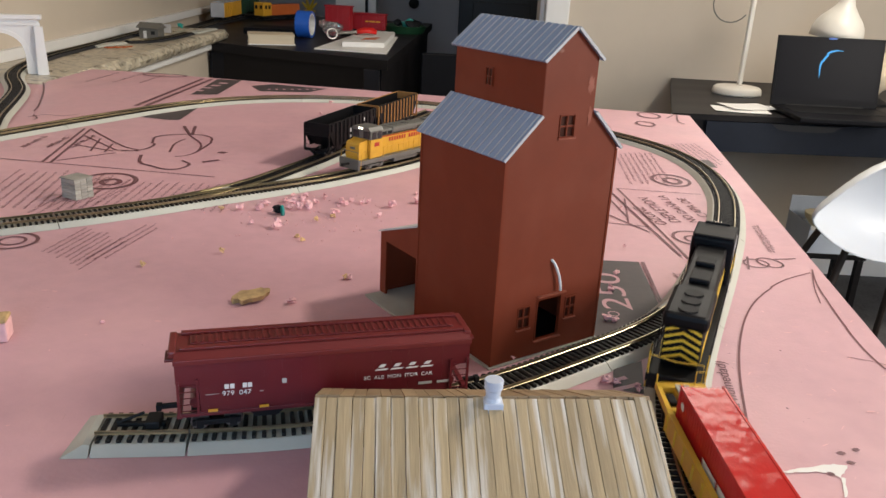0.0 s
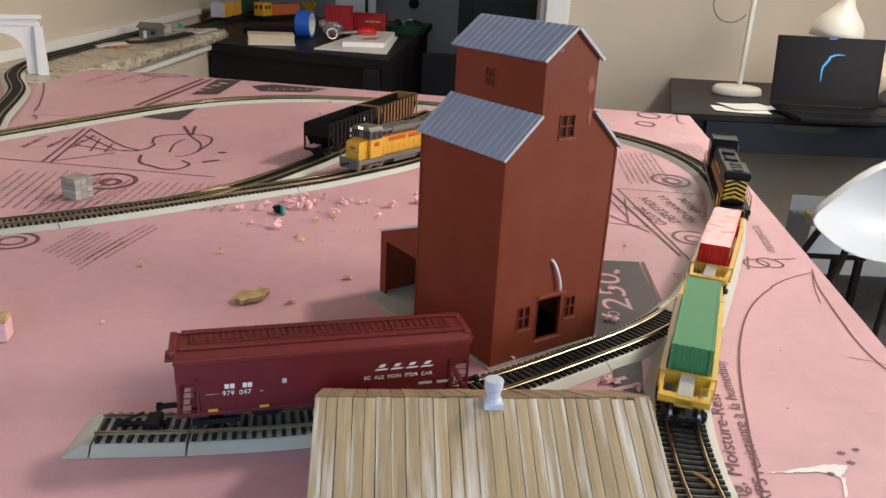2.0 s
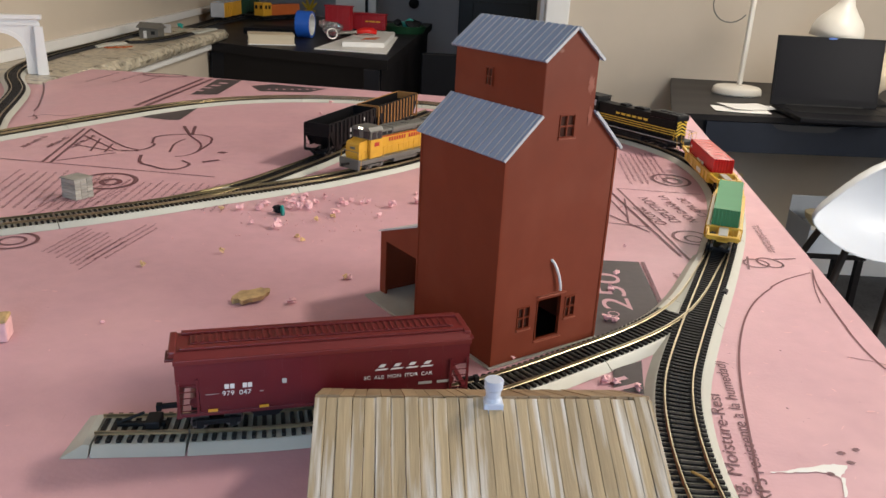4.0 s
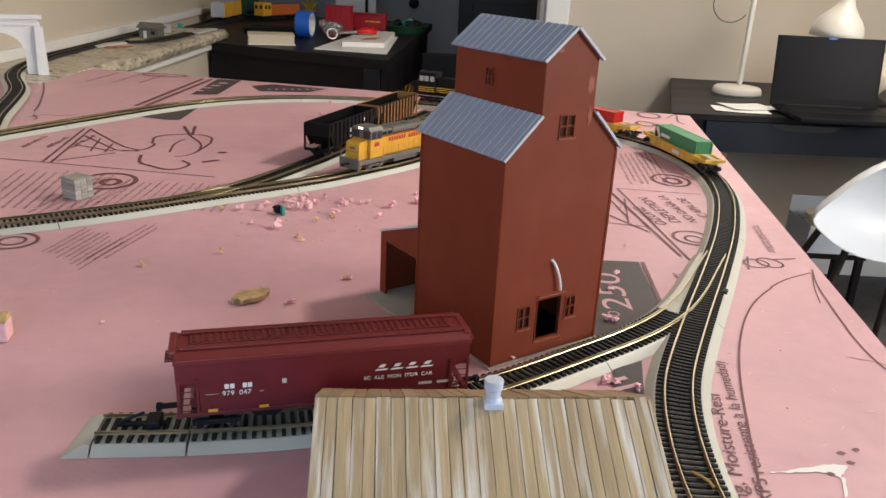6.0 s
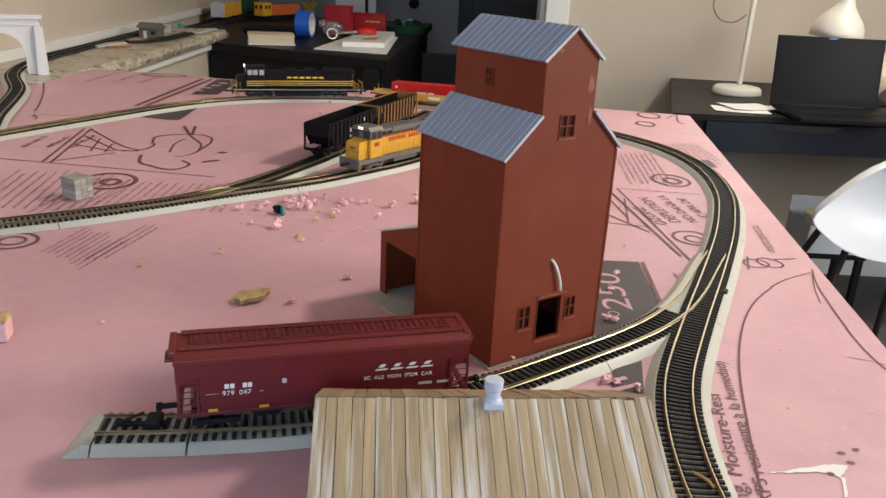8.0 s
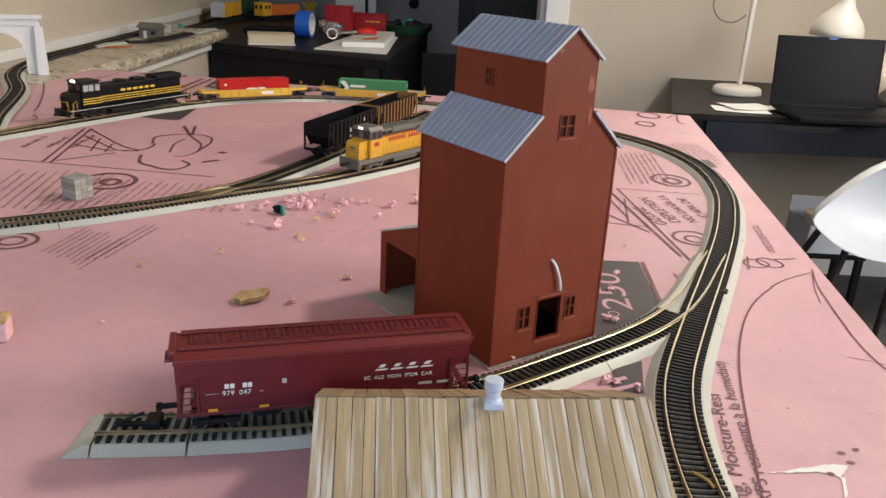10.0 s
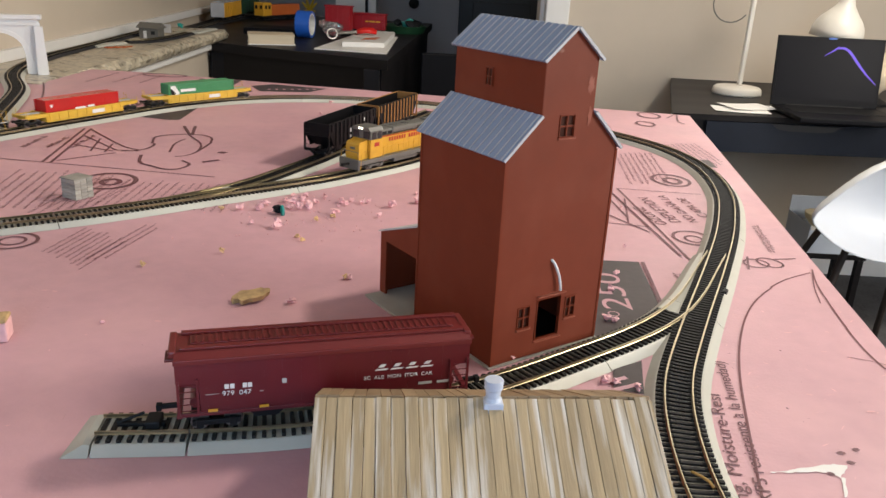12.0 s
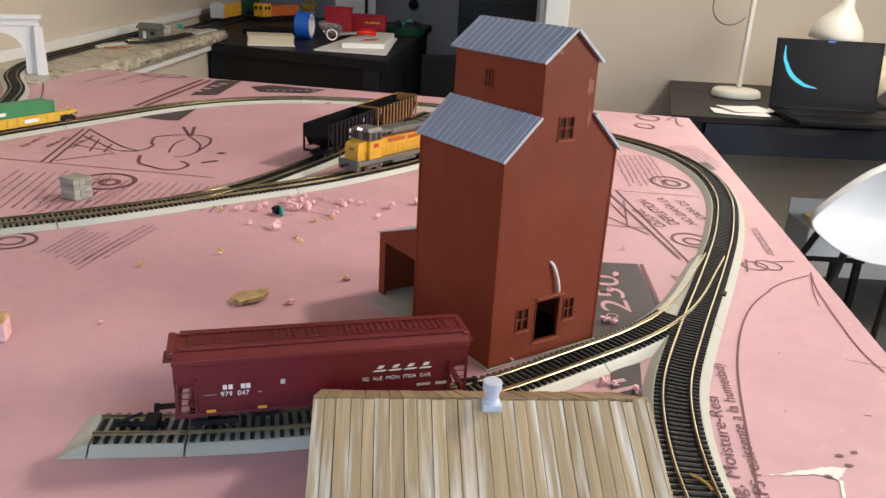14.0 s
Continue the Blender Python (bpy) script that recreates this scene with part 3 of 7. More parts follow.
    for a, b, c, d in ((0.0507, 0.0515, 0.1817, 0.1943), (0.0575, 0.0583, 0.1817, 0.1943), (0.0515, 0.0575, 0.1817, 0.1825), (0.0515, 0.0575, 0.1935, 0.1943), (0.0542, 0.0548, 0.1825, 0.1935), (0.0515, 0.0542, 0.1877, 0.1883), (0.0548, 0.0575, 0.1877, 0.1883)):
        box((T0 - 0.0015, a, c), (T0 - 0.0001, b, d), bm=fr)
    part("window_frame", fr, M_ELEV, w)
    # doorway
    fr = bmesh.new()
    box((0.0377, -0.0006, 0.0122), (0.0385, 0.0006, 0.0425), bm=fr), box((0.0598, -0.0006, 0.0122), (0.0606, 0.0006, 0.0425), bm=fr)
    box((0.0377, -0.0006, 0.0425), (0.0606, 0.0006, 0.0433), bm=fr)
    part("door_frame", fr, M_ELEV, e)
    # hood and sill: worn, with caught light put into their colour
    part("door_lintel", box((0.0372, -0.0024, 0.0450), (0.0628, 0.0, 0.0458)), M_GLUE_LIT_EDGE, e, "thin worn door hood, paler for the light it catches")
    part("door_sill", box((0.0370, -0.0022, 0.0112), (0.0612, 0.0006, 0.0121)), M_GLUE_LIT_EDGE, e, "thin worn door sill, paler for the light it catches")
    # roofs of standing-seam sheet: left and right lower, left and right upper
    def roof(x_low, z_low, x_high, z_high):
        d = Vector((x_high - x_low, 0, z_high - z_low))
        d.normalize()
        n = Vector((-d.z, 0, d.x)) if d.x > 0 else Vector((d.z, 0, -d.x))
        a, b = Vector((x_low, 0, z_low)) - d * 0.0028, Vector((x_high, 0, z_high))
        bm = prism([(p.x, p.z) for p in (a + n * 0.0004, b + n * 0.0004, b + n * 0.0016, a + n * 0.0016)], -0.0020, ED + 0.0020)
        panel = part("roof_panel", bm, M_ROOF, e, "ribbed grey sheet-metal roof")
        k = 15
        for i in range(k):
            y = 0.0005 + (ED - 0.001) * i / (k - 1)
            bm = prism([(p.x, p.z) for p in (a + n * 0.0016, b + n * 0.0016, b + n * 0.0022, a + n * 0.0022)], y - 0.0004, y + 0.0004)
            part("seam", bm, M_ROOF_EDGE, panel)
        for y in (-0.0020 - 0.0008, ED + 0.0020):
            bm = prism([(p.x, p.z) for p in (a, b, b + n * 0.0019, a + n * 0.0019)], y, y + 0.0008)
            part("barge_board", bm, M_ROOF_EDGE, panel)
    roof(0, EAVE, T0, TB)
    roof(EW, EAVE, T1, TB)
    roof(T0, TT, 0.049, PEAK)
    roof(T1, TT, 0.049, PEAK)
    # lean-to shed behind, open on its side
    sh = bmesh.new()
    y0, y1 = ED + 0.0004, 0.148
    prism([(y0, 0.0475), (y1, 0.0475), (y1, 0.0535), (y0, 0.0725)], 0.0, 0.002, sh, axis="x")
    box((0.0, 0.1395, 0.0022), (0.002, y1, 0.0475), bm=sh)
    box((0.002, y1 - 0.002, 0.0022), (0.070, y1, 0.0535), bm=sh)
    prism([(y0, 0.0022), (y1 - 0.002, 0.0022), (y1 - 0.002, 0.0535), (y0, 0.0725)], 0.068, 0.070, sh, axis="x")
    shed = part("shed", sh, M_ELEV, e)
    bm = prism([(y0, 0.0728), (y1 + 0.002, 0.0530), (y1 + 0.002, 0.0542), (y0, 0.0740)], -0.0012, 0.0715, axis="x")
    part("shed_roof", bm, M_ROOF_EDGE, shed)
    part("driveway_pad", box((-0.0145, ED + 0.0012, 0.0002), (0.0715, 0.147, 0.0021), 0.0003), M_PAD, e, "grey plastic driveway pad")
    part("base_strip", box((-0.0025, -0.0022, 0.0002), (EW + 0.0022, ED + 0.001, 0.0013)), M_PAD, e)
    # bent white tube on the front
    pts = [(0.0474, 0.0005, 0.0712), (0.0488, -0.0016, 0.0694), (0.0513, -0.0024, 0.0645), (0.0537, -0.0028, 0.0585), (0.0552, -0.0030, 0.0530), (0.0560, -0.0030, 0.0478)]
    part("spout_tube", tube(pts, 0.00095, 10), M_WHITE, e, "bent white plastic tube", smooth=True)
    # dried glue marks near the tower's edge
    for x0, x1, z0, z1, s in ((0.0630, 0.0700, 0.181, 0.197, 3), (0.0655, 0.0705, 0.160, 0.176, 5), (0.0355, 0.0405, 0.2090, 0.2125, 8)):
        bm = bmesh.new()
        rng = random.Random(s)
        ring = []
        for k in range(30):
            a = k * math.tau / 30
            r = 0.45 + 0.55 * rng.random()
            ring.append(bm.verts.new(((x0 + x1) / 2 + (x1 - x0) / 2 * r * math.cos(a), -0.00050, (z0 + z1) / 2 + (z1 - z0) / 2 * r * math.sin(a))))
        bm.faces.new(ring)
        part("glue_mark", bm, M_GLUE_LIT_EDGE, e)
    return e


elevator()


# ---- barn with plank roof ----
def barn():
    ridge_l, ridge_r = Vector((-0.0577, 0.3312, 0)), Vector((0.1066, 0.3462, 0))
    length = (ridge_r - ridge_l).length
    b = thing("plank_barn", Matrix.Translation(ridge_l) @ Matrix.Rotation(math.atan2(ridge_r.y - ridge_l.y, ridge_r.x - ridge_l.x), 4, "Z"), "small wooden barn with a weathered whitewashed plank roof", "model building")
    rz, slope, run = 0.0600, radians(27), 0.060
    c, s = math.cos(slope), math.sin(slope)
    rng = random.Random(4)
    for side in (-1, 1):
        x, k = 0.0, 0
        while x < length - 0.001:
            w = min(rng.uniform(0.0052, 0.0072), length - x)
            lift = rng.uniform(0, 0.0005)
            bm = box((x + 0.00012, -run / 2, -0.0009), (x + w - 0.00012, run / 2, 0.0009 + lift), 0.0002)
            o = part("roof_plank", bm, M_PLANK if side < 0 else M_PLANK_BACK, b)
            o.matrix_basis = Matrix.Translation((0, side * (run / 2 * c + 0.0004), rz - run / 2 * s - 0.0008)) @ Matrix.Rotation(-side * slope, 4, "X") @ Matrix.Rotation(radians(rng.uniform(-0.35, 0.35)), 4, "Z")
            x += w
            k += 1
    half = run * c - 0.006
    low = rz - run * s
    wall = bmesh.new()
    for x in (0.004, length - 0.006):
        prism([(-half, 0.0005), (half, 0.0005), (half, low), (0, rz - 0.004), (-half, low)], x, x + 0.002, wall, axis="x")
    for y in (-half, half - 0.002):
        box((0.006, y, 0.0005), (length - 0.006, y + 0.002, low), bm=wall)
    part("walls", wall, M_PLANK_BACK, b)
    # ridge vent
    v = part("ridge_vent", lathe([(0.0, 0.0122), (0.0044, 0.0122), (0.0047, 0.0118), (0.0046, 0.0075), (0.0038, 0.0066), (0.0036, 0.0030), (0.0044, 0.0012), (0.0046, 0.0), (0.0, 0.0)], 24), M_VENT, b, "pale plastic roof vent, its blue the cool light")
    v.matrix_basis = pose(0.0858, -0.0020, rz - 0.0010)
    bm = box((-0.0048, -0.0050, -0.0050), (0.0048, 0.0030, 0.0012), 0.0006)
    part("vent_foot", bm, M_VENT, v)


barn()


# ---- rolling stock ----
def truck(parent, x, half=0.0135, wheel=0.0052, axles=2, material=M_BLACK, name="truck"):
    t = part(name, box((-half - 0.003, -0.0090, 0.0030), (half + 0.003, 0.0090, 0.0062), 0.0006), material, parent, at=pose(x, 0, 0))
    for side in (-1, 1):
        bm = box((-half - 0.002, side * 0.0112 - 0.0012, 0.0040), (half + 0.002, side * 0.0112 + 0.0012, 0.0072), 0.0006)
        for k in range(axles):
            ax = -half * 0.8 + 1.6 * half * k / (axles - 1)
            box((ax - 0.002, side * 0.0118 - 0.0014, 0.0026), (ax + 0.002, side * 0.0118 + 0.0014, 0.0078), 0.0004, bm=bm)
        part("side_frame", bm, material, t)
        for k in range(axles):
            ax = -half * 0.8 + 1.6 * half * k / (axles - 1)
            part("wheel", rod((ax, side * 0.0072, wheel), (ax, side * 0.0092, wheel), wheel, 20), M_WHEEL, t)
    return t


def coupler(parent, x, way):
    bm = box((0, -0.0012, 0.0085), (way * 0.0105, 0.0012, 0.0108), 0.0003)
    box((way * 0.0090, -0.0024, 0.0080), (way * 0.0120, 0.0018, 0.0112), 0.0004, bm=bm)
    part("coupler", bm, M_BLACK, parent, at=pose(x, 0, 0))


def railing(parent, points, material, r=0.00030):
    part("handrail", tube(points, r, 6), material, parent)


def black_loco():
    L, w = 0.242, 0.0175
    o = thing("diesel_locomotive", pose(0, 0, 0), "black six-axle diesel locomotive with yellow stripes", "model locomotive", "running train")
    h = L / 2
    part("frame", box((-h + 0.004, -w, 0.0095), (h - 0.004, w, 0.0148), 0.0008), M_BLACK_SATIN, o)
    part("fuel_tank", box((-0.042, -0.0158, 0.0026), (0.042, 0.0158, 0.0094), 0.0018), M_BLACK, o)
    hood = part("long_hood", box((-h + 0.020, -0.0118, 0.0149), (h - 0.062, 0.0118, 0.0445), 0.0018), M_BLACK_SATIN, o)
    for i in range(13):
        x = -h + 0.030 + i * 0.0115
        for side in (-1, 1):
            part("hood_door", box((x - 0.0050, side * 0.0118 - 0.0003, 0.0170), (x + 0.0050, side * 0.0118 + 0.0003, 0.0385), 0.0002), M_BLACK_SATIN, hood)
    part("radiator", box((-h + 0.018, -0.0142, 0.0395), (-h + 0.072, 0.0142, 0.0490), 0.0030), M_BLACK_SATIN, o, "flared black radiator section")
    for x in (-h + 0.028, -h + 0.042, -h + 0.056):
        part("fan", rod((x, 0, 0.0490), (x, 0, 0.0500), 0.0062, 24), M_BLACK, o)
    for x, a in ((-0.022, 0.010), (0.012, 0.007)):
        part("roof_hatch", box((x - a, -0.0070, 0.0445), (x + a, 0.0070, 0.0478), 0.0010), M_BLACK, o)
    cab = part("cab", box((h - 0.062, -0.0165, 0.0149), (h - 0.029, 0.0165, 0.0500), 0.0024), M_BLACK_SATIN, o)
    part("cab_roof", box((h - 0.0635, -0.0160, 0.0500), (h - 0.0275, 0.0160, 0.0522), 0.0010), M_BLACK, cab)
    for side in (-1, 1):
        for x in (h - 0.056, h - 0.045, h - 0.0355):
            part("window", box((x - 0.0038, side * 0.0166 - 0.0003, 0.0380), (x + 0.0038, side * 0.0166 + 0.0003, 0.0465), 0.0002), M_CARGREY, cab, "pale grey cab window")
        part("windscreen", box((h - 0.0292, side * 0.0078 - 0.0055, 0.0400), (h - 0.0286, side * 0.0078 + 0.0055, 0.0475), 0.0002), M_PANE, cab)
    nose = part("short_hood", prism([(h - 0.0288, 0.0149), (h - 0.0130, 0.0149), (h - 0.0120, 0.0320), (h - 0.0160, 0.0355), (h - 0.0288, 0.0375)], -0.0125, 0.0125), M_BLACK_SATIN, o)
    for side in (-1, 1):
        part("headlight", rod((h - 0.0300, side * 0.0026, 0.0515), (h - 0.0265, side * 0.0026, 0.0515), 0.0019, 16), M_LAMP_ON, cab, "lit white headlight")
    part("end_number_board", box((h - 0.0305, -0.0100, 0.0498), (h - 0.0280, 0.0100, 0.0538), 0.0008), M_BLACK, cab)
    # yellow side stripes and frame stripe
    for side in (-1, 1):
        y = side * 0.0124
        for z in (0.0205, 0.0238, 0.0271):
            part("side_stripe", box((-h + 0.021, y - 0.00015, z), (h - 0.0625, y + 0.00015, z + 0.0011)), M_STRIPE, o, "thin yellow stripe")
            part("side_stripe", box((h - 0.0615, side * 0.0168 - 0.00015, z), (h - 0.0295, side * 0.0168 + 0.00015, z + 0.0011)), M_STRIPE, o, "thin yellow stripe")
        part("sill_stripe", box((-h + 0.006, side * 0.0177 - 0.00015, 0.0133), (h - 0.006, side * 0.0177 + 0.00015, 0.0143)), M_WALKWAY, o, "thin pale sill line")
        for k in range(6):
            part("lettering_bar", box((0.012 - k * 0.0115 if side > 0 else -0.045 + k * 0.0115, side * 0.0123 - 0.0001, 0.0322), (0.020 - k * 0.0115 if side > 0 else -0.037 + k * 0.0115, side * 0.0123 + 0.0001, 0.0352)), M_STRIPE, o, "small yellow lettering bar")
        # handrails with posts
        railing(o, [(-h + 0.010, side * 0.0170, 0.0270), (h - 0.066, side * 0.0170, 0.0270)], M_BLACK)
        for i in range(11):
            x = -h + 0.014 + i * 0.0158
            part("stanchion", rod((x, side * 0.0170, 0.0148), (x, side * 0.0170, 0.0270), 0.0003, 6), M_BLACK, o)
    # chevrons on the rear hood end
    for z in (0.0200, 0.0245, 0.0290, 0.0335, 0.0380):
        for side in (-1, 1):
            bm = bmesh.new()
            x = -h + 0.0196
            vs = [bm.verts.new((xx, side * y, zz)) for xx in (x - 0.0004, x) for y, zz in ((0.0, z + 0.0030), (0.0112, z - 0.0012), (0.0112, z + 0.0006), (0.0, z + 0.0048))]
            for f in ((0, 1, 2, 3), (4, 5, 6, 7), (0, 1, 5, 4), (2, 3, 7, 6), (1, 2, 6, 5), (0, 3, 7, 4)):
                bm.faces.new([vs[i] for i in f])
            part("chevron", bm, M_STRIPE, o, "yellow chevron stripe")
    for end in (-1, 1):
        part("end_sill", box((end * (h - 0.0050) - 0.0014, -0.0160, 0.0060), (end * (h - 0.0050) + 0.0014, 0.0160, 0.0152), 0.0005), M_BLACK, o)
        railing(o, [(end * (h - 0.004), -0.0160, 0.0150), (end * (h - 0.004), -0.0160, 0.0270), (end * (h - 0.004), 0.0, 0.0255), (end * (h - 0.004), 0.0160, 0.0270), (end * (h - 0.004), 0.0160, 0.0150)], M_YELLOW, 0.00045)
        for side in (-1, 1):
            for k in range(3):
                part("step", box((end * (h - 0.013) - 0.004, side * 0.0165 - 0.0012, 0.0030 + k * 0.0035), (end * (h - 0.013) + 0.004, side * 0.0165 + 0.0012, 0.0036 + k * 0.0035)), M_BLACK, o)
            railing(o, [(end * (h - 0.018), side * 0.0174, 0.0150), (end * (h - 0.018), side * 0.0174, 0.0275), (end * (h - 0.0125), side * 0.0174, 0.0240), (end * (h - 0.0085), side * 0.0174, 0.0040)], M_YELLOW, 0.00045)
        coupler(o, end * (h - 0.004), end)
    stretch(o, 1.015, 1.0, 1.08)
    ts = [truck(o, x, 0.0210, 0.0058, 3) for x in (-0.070, 0.070)]
    return o, ts


def well_car():
    o = thing("well_car", pose(0, 0, 0), "yellow articulated container well car", "model freight car", "running train")
    hw, hl = 0.0166, 0.0660
    for side in (-1, 1):
        # side sill with top and bottom flange
        part("side_sill", prism([(side * (hw + 0.0007), 0.0050), (side * (hw + 0.0007), 0.0178), (side * (hw - 0.0026), 0.0178), (side * (hw - 0.0026), 0.0166), (side * (hw - 0.0007), 0.0166), (side * (hw - 0.0007), 0.0062), (side * (hw - 0.0026), 0.0062), (side * (hw - 0.0026), 0.0050)], -hl, hl, axis="x"), M_YELLOW, o)
    part("well_floor", box((-hl, -hw + 0.0027, 0.0048), (hl, hw - 0.0027, 0.0058)), M_YELLOW, o)
    for side in (-1, 1):
        for i in range(9):
            x = -hl + 0.004 + i * (2 * hl - 0.008) / 8
            part("side_post", box((x - 0.0009, side * (hw + 0.0007) - 0.0003, 0.0064), (x + 0.0009, side * (hw + 0.0007) + 0.0009, 0.0163)), M_YELLOW, o)
        part("reporting_mark", box((-0.020 * side - 0.011, side * (hw + 0.0018), 0.0085), (-0.020 * side + 0.011, side * (hw + 0.0020), 0.0140)), M_WHITE_INK, o, "white lettering panel")
    for end in (-1, 1):
        x0, x1 = end * hl, end * 0.098
        deck = bmesh.new()
        box((min(x0, x1), -0.0050, 0.0120), (max(x0, x1), 0.0050, 0.0165), bm=deck)
        box((x0 - 0.0015, -hw, 0.0058), (x0 + 0.0015, hw, 0.0182), bm=deck)
        box((min(x1 - end * 0.006, x1), -0.0150, 0.0135), (max(x1 - end * 0.006, x1), 0.0150, 0.0175), bm=deck)
        for side in (-1, 1):
            prism([(x0, side * 0.0166), (x0, side * 0.0138), (x1 - end * 0.004, side * 0.0125), (x1 - end * 0.004, side * 0.0150)], 0.0125, 0.0172, deck, axis="z")
        part("end_platform", deck, M_YELLOW, o)
        part("walkway", box((min(x0, x1 - end * 0.003), -0.0042, 0.0168), (max(x0, x1 - end * 0.003), 0.0042, 0.0180), 0.0003), M_WALKWAY, o, "pale grey walkway plate")
        part("brake_gear", box((end * 0.083 - 0.005, 0.0065, 0.0120), (end * 0.083 + 0.005, 0.0120, 0.0158), 0.001), M_BLACK, o)
        railing(o, [(end * 0.0965, -0.0147, 0.0170), (end * 0.0965, -0.0147, 0.0260), (end * 0.0965, -0.0085, 0.0260), (end * 0.0965, -0.0085, 0.0170)], M_YELLOW, 0.0004)
        railing(o, [(end * 0.0965, 0.0147, 0.0170), (end * 0.0965, 0.0147, 0.0235)], M_YELLOW, 0.0005)
        coupler(o, end * 0.097, end)
    ts = [truck(o, x, 0.0105, 0.0050) for x in (-0.085, 0.085)]
    return o, ts


def container(name, label, material, length, z0, logo):
    """A corrugated box: posts, rails, ribbed walls and door end."""
    o = thing(name, pose(0, 0, 0), label, "shipping container", "containers on the train")
    hl, hw, h = length / 2, 0.0124, 0.0292
    # walls folded into corrugations, one closed outline from above
    fold = [(0.0, 0.0), (0.3, 0.0), (0.45, 1.0), (0.85, 1.0)]
    n, m = int(length / 0.0036), 7
    a, b, deep = hl - 0.0010, hw - 0.0004, 0.0007
    outline = []
    for i in range(n):
        outline += [(-a + (i + u) * 2 * a / n, -b + v * deep) for u, v in fold]
    for i in range(m):
        outline += [(a - v * deep, -b + (i + u) * 2 * b / m) for u, v in fold]
    for i in range(n):
        outline += [(a - (i + u) * 2 * a / n, b - v * deep) for u, v in fold]
    for i in range(m):
        outline += [(-a + v * deep, b - (i + u) * 2 * b / m) for u, v in fold]
    bm = prism(outline, 0.0006, h - 0.0004, axis="z")
    part("box_shell", bm, material, o)
    for sx in (-1, 1):
        for sy in (-1, 1):
            part("corner_post", box((sx * hl - 0.0009 - sx * 0.0007, sy * hw - 0.0009 - sy * 0.0007, 0), (sx * hl + 0.0009 - sx * 0.0007, sy * hw + 0.0009 - sy * 0.0007, h), 0.0002), material, o)
    for sy in (-1, 1):
        for z in (0.0008, h - 0.0010):
            part("side_rail", box((-hl + 0.0018, sy * (hw - 0.0006) - 0.0008, z - 0.0008), (hl - 0.0018, sy * (hw - 0.0006) + 0.0008, z + 0.0009), 0.0002), material, o)
    for sy in (-1, 1):
        y = sy * (hw + 0.0003)
        lo, hi = min(y, y + sy * 0.0002), max(y, y + sy * 0.0002)
        if logo == "bars":
            for a, b, c, d in ((0.006, 0.018, 0.006, 0.0145), (-0.016, 0.003, 0.0085, 0.0140)):
                part("lettering_bar", box((sy * -a if sy > 0 else a, lo, c), (sy * -b if sy > 0 else b, hi, d)), M_WHITE_INK, o, "white lettering bar")
            part("emblem", rod((-sy * (hl - 0.009) * -1, lo, 0.0205), (-sy * (hl - 0.009) * -1, hi, 0.0205), 0.0022, 20), M_WHITE_INK, o, "round white emblem")
        else:
            x = hl - 0.004
            part("emblem", prism([(x, 0.003), (x - 0.008, 0.003), (x - 0.016, 0.0145), (x - 0.008, 0.0265), (x, 0.0265)], lo, hi), M_WHITE_INK, o, "white half-disc emblem")
            part("emblem_mark", prism([(x, 0.007), (x - 0.009, 0.0145), (x, 0.0225)], lo + sy * 0.0002, hi + sy * 0.0002), M_BLACK, o, "black wedge emblem")
            part("lettering_bar", box((x - 0.046, lo, 0.0155), (x - 0.018, hi, 0.0200)), M_WHITE_INK, o, "white lettering bar")
    return o


LOCO, LOCO_TRUCKS = black_loco()
CAR_A, CAR_A_TRUCKS = well_car()
CAR_B, CAR_B_TRUCKS = well_car()
BOX_RED = container("shipping_container", "glossy red shipping container riding in the well car", M_CONT_RED, 0.127, 0.0, "bars")
BOX_GREEN = container("shipping_container", "matt green shipping container riding in the well car", M_CONT_GREEN, 0.127, 0.0, "wedge")


# ---- parked rolling stock ----
def parked(ob, line, s, half, back=False):
    a, b = at_s(line, s - half), at_s(line, s + half)
    m = (a + b) / 2
    ob.matrix_basis = Matrix.Translation((m.x, m.y, RAIL_TOP)) @ Matrix.Rotation(math.atan2(b.y - a.y, b.x - a.x) + (math.pi if back else 0), 4, "Z")
    return ob


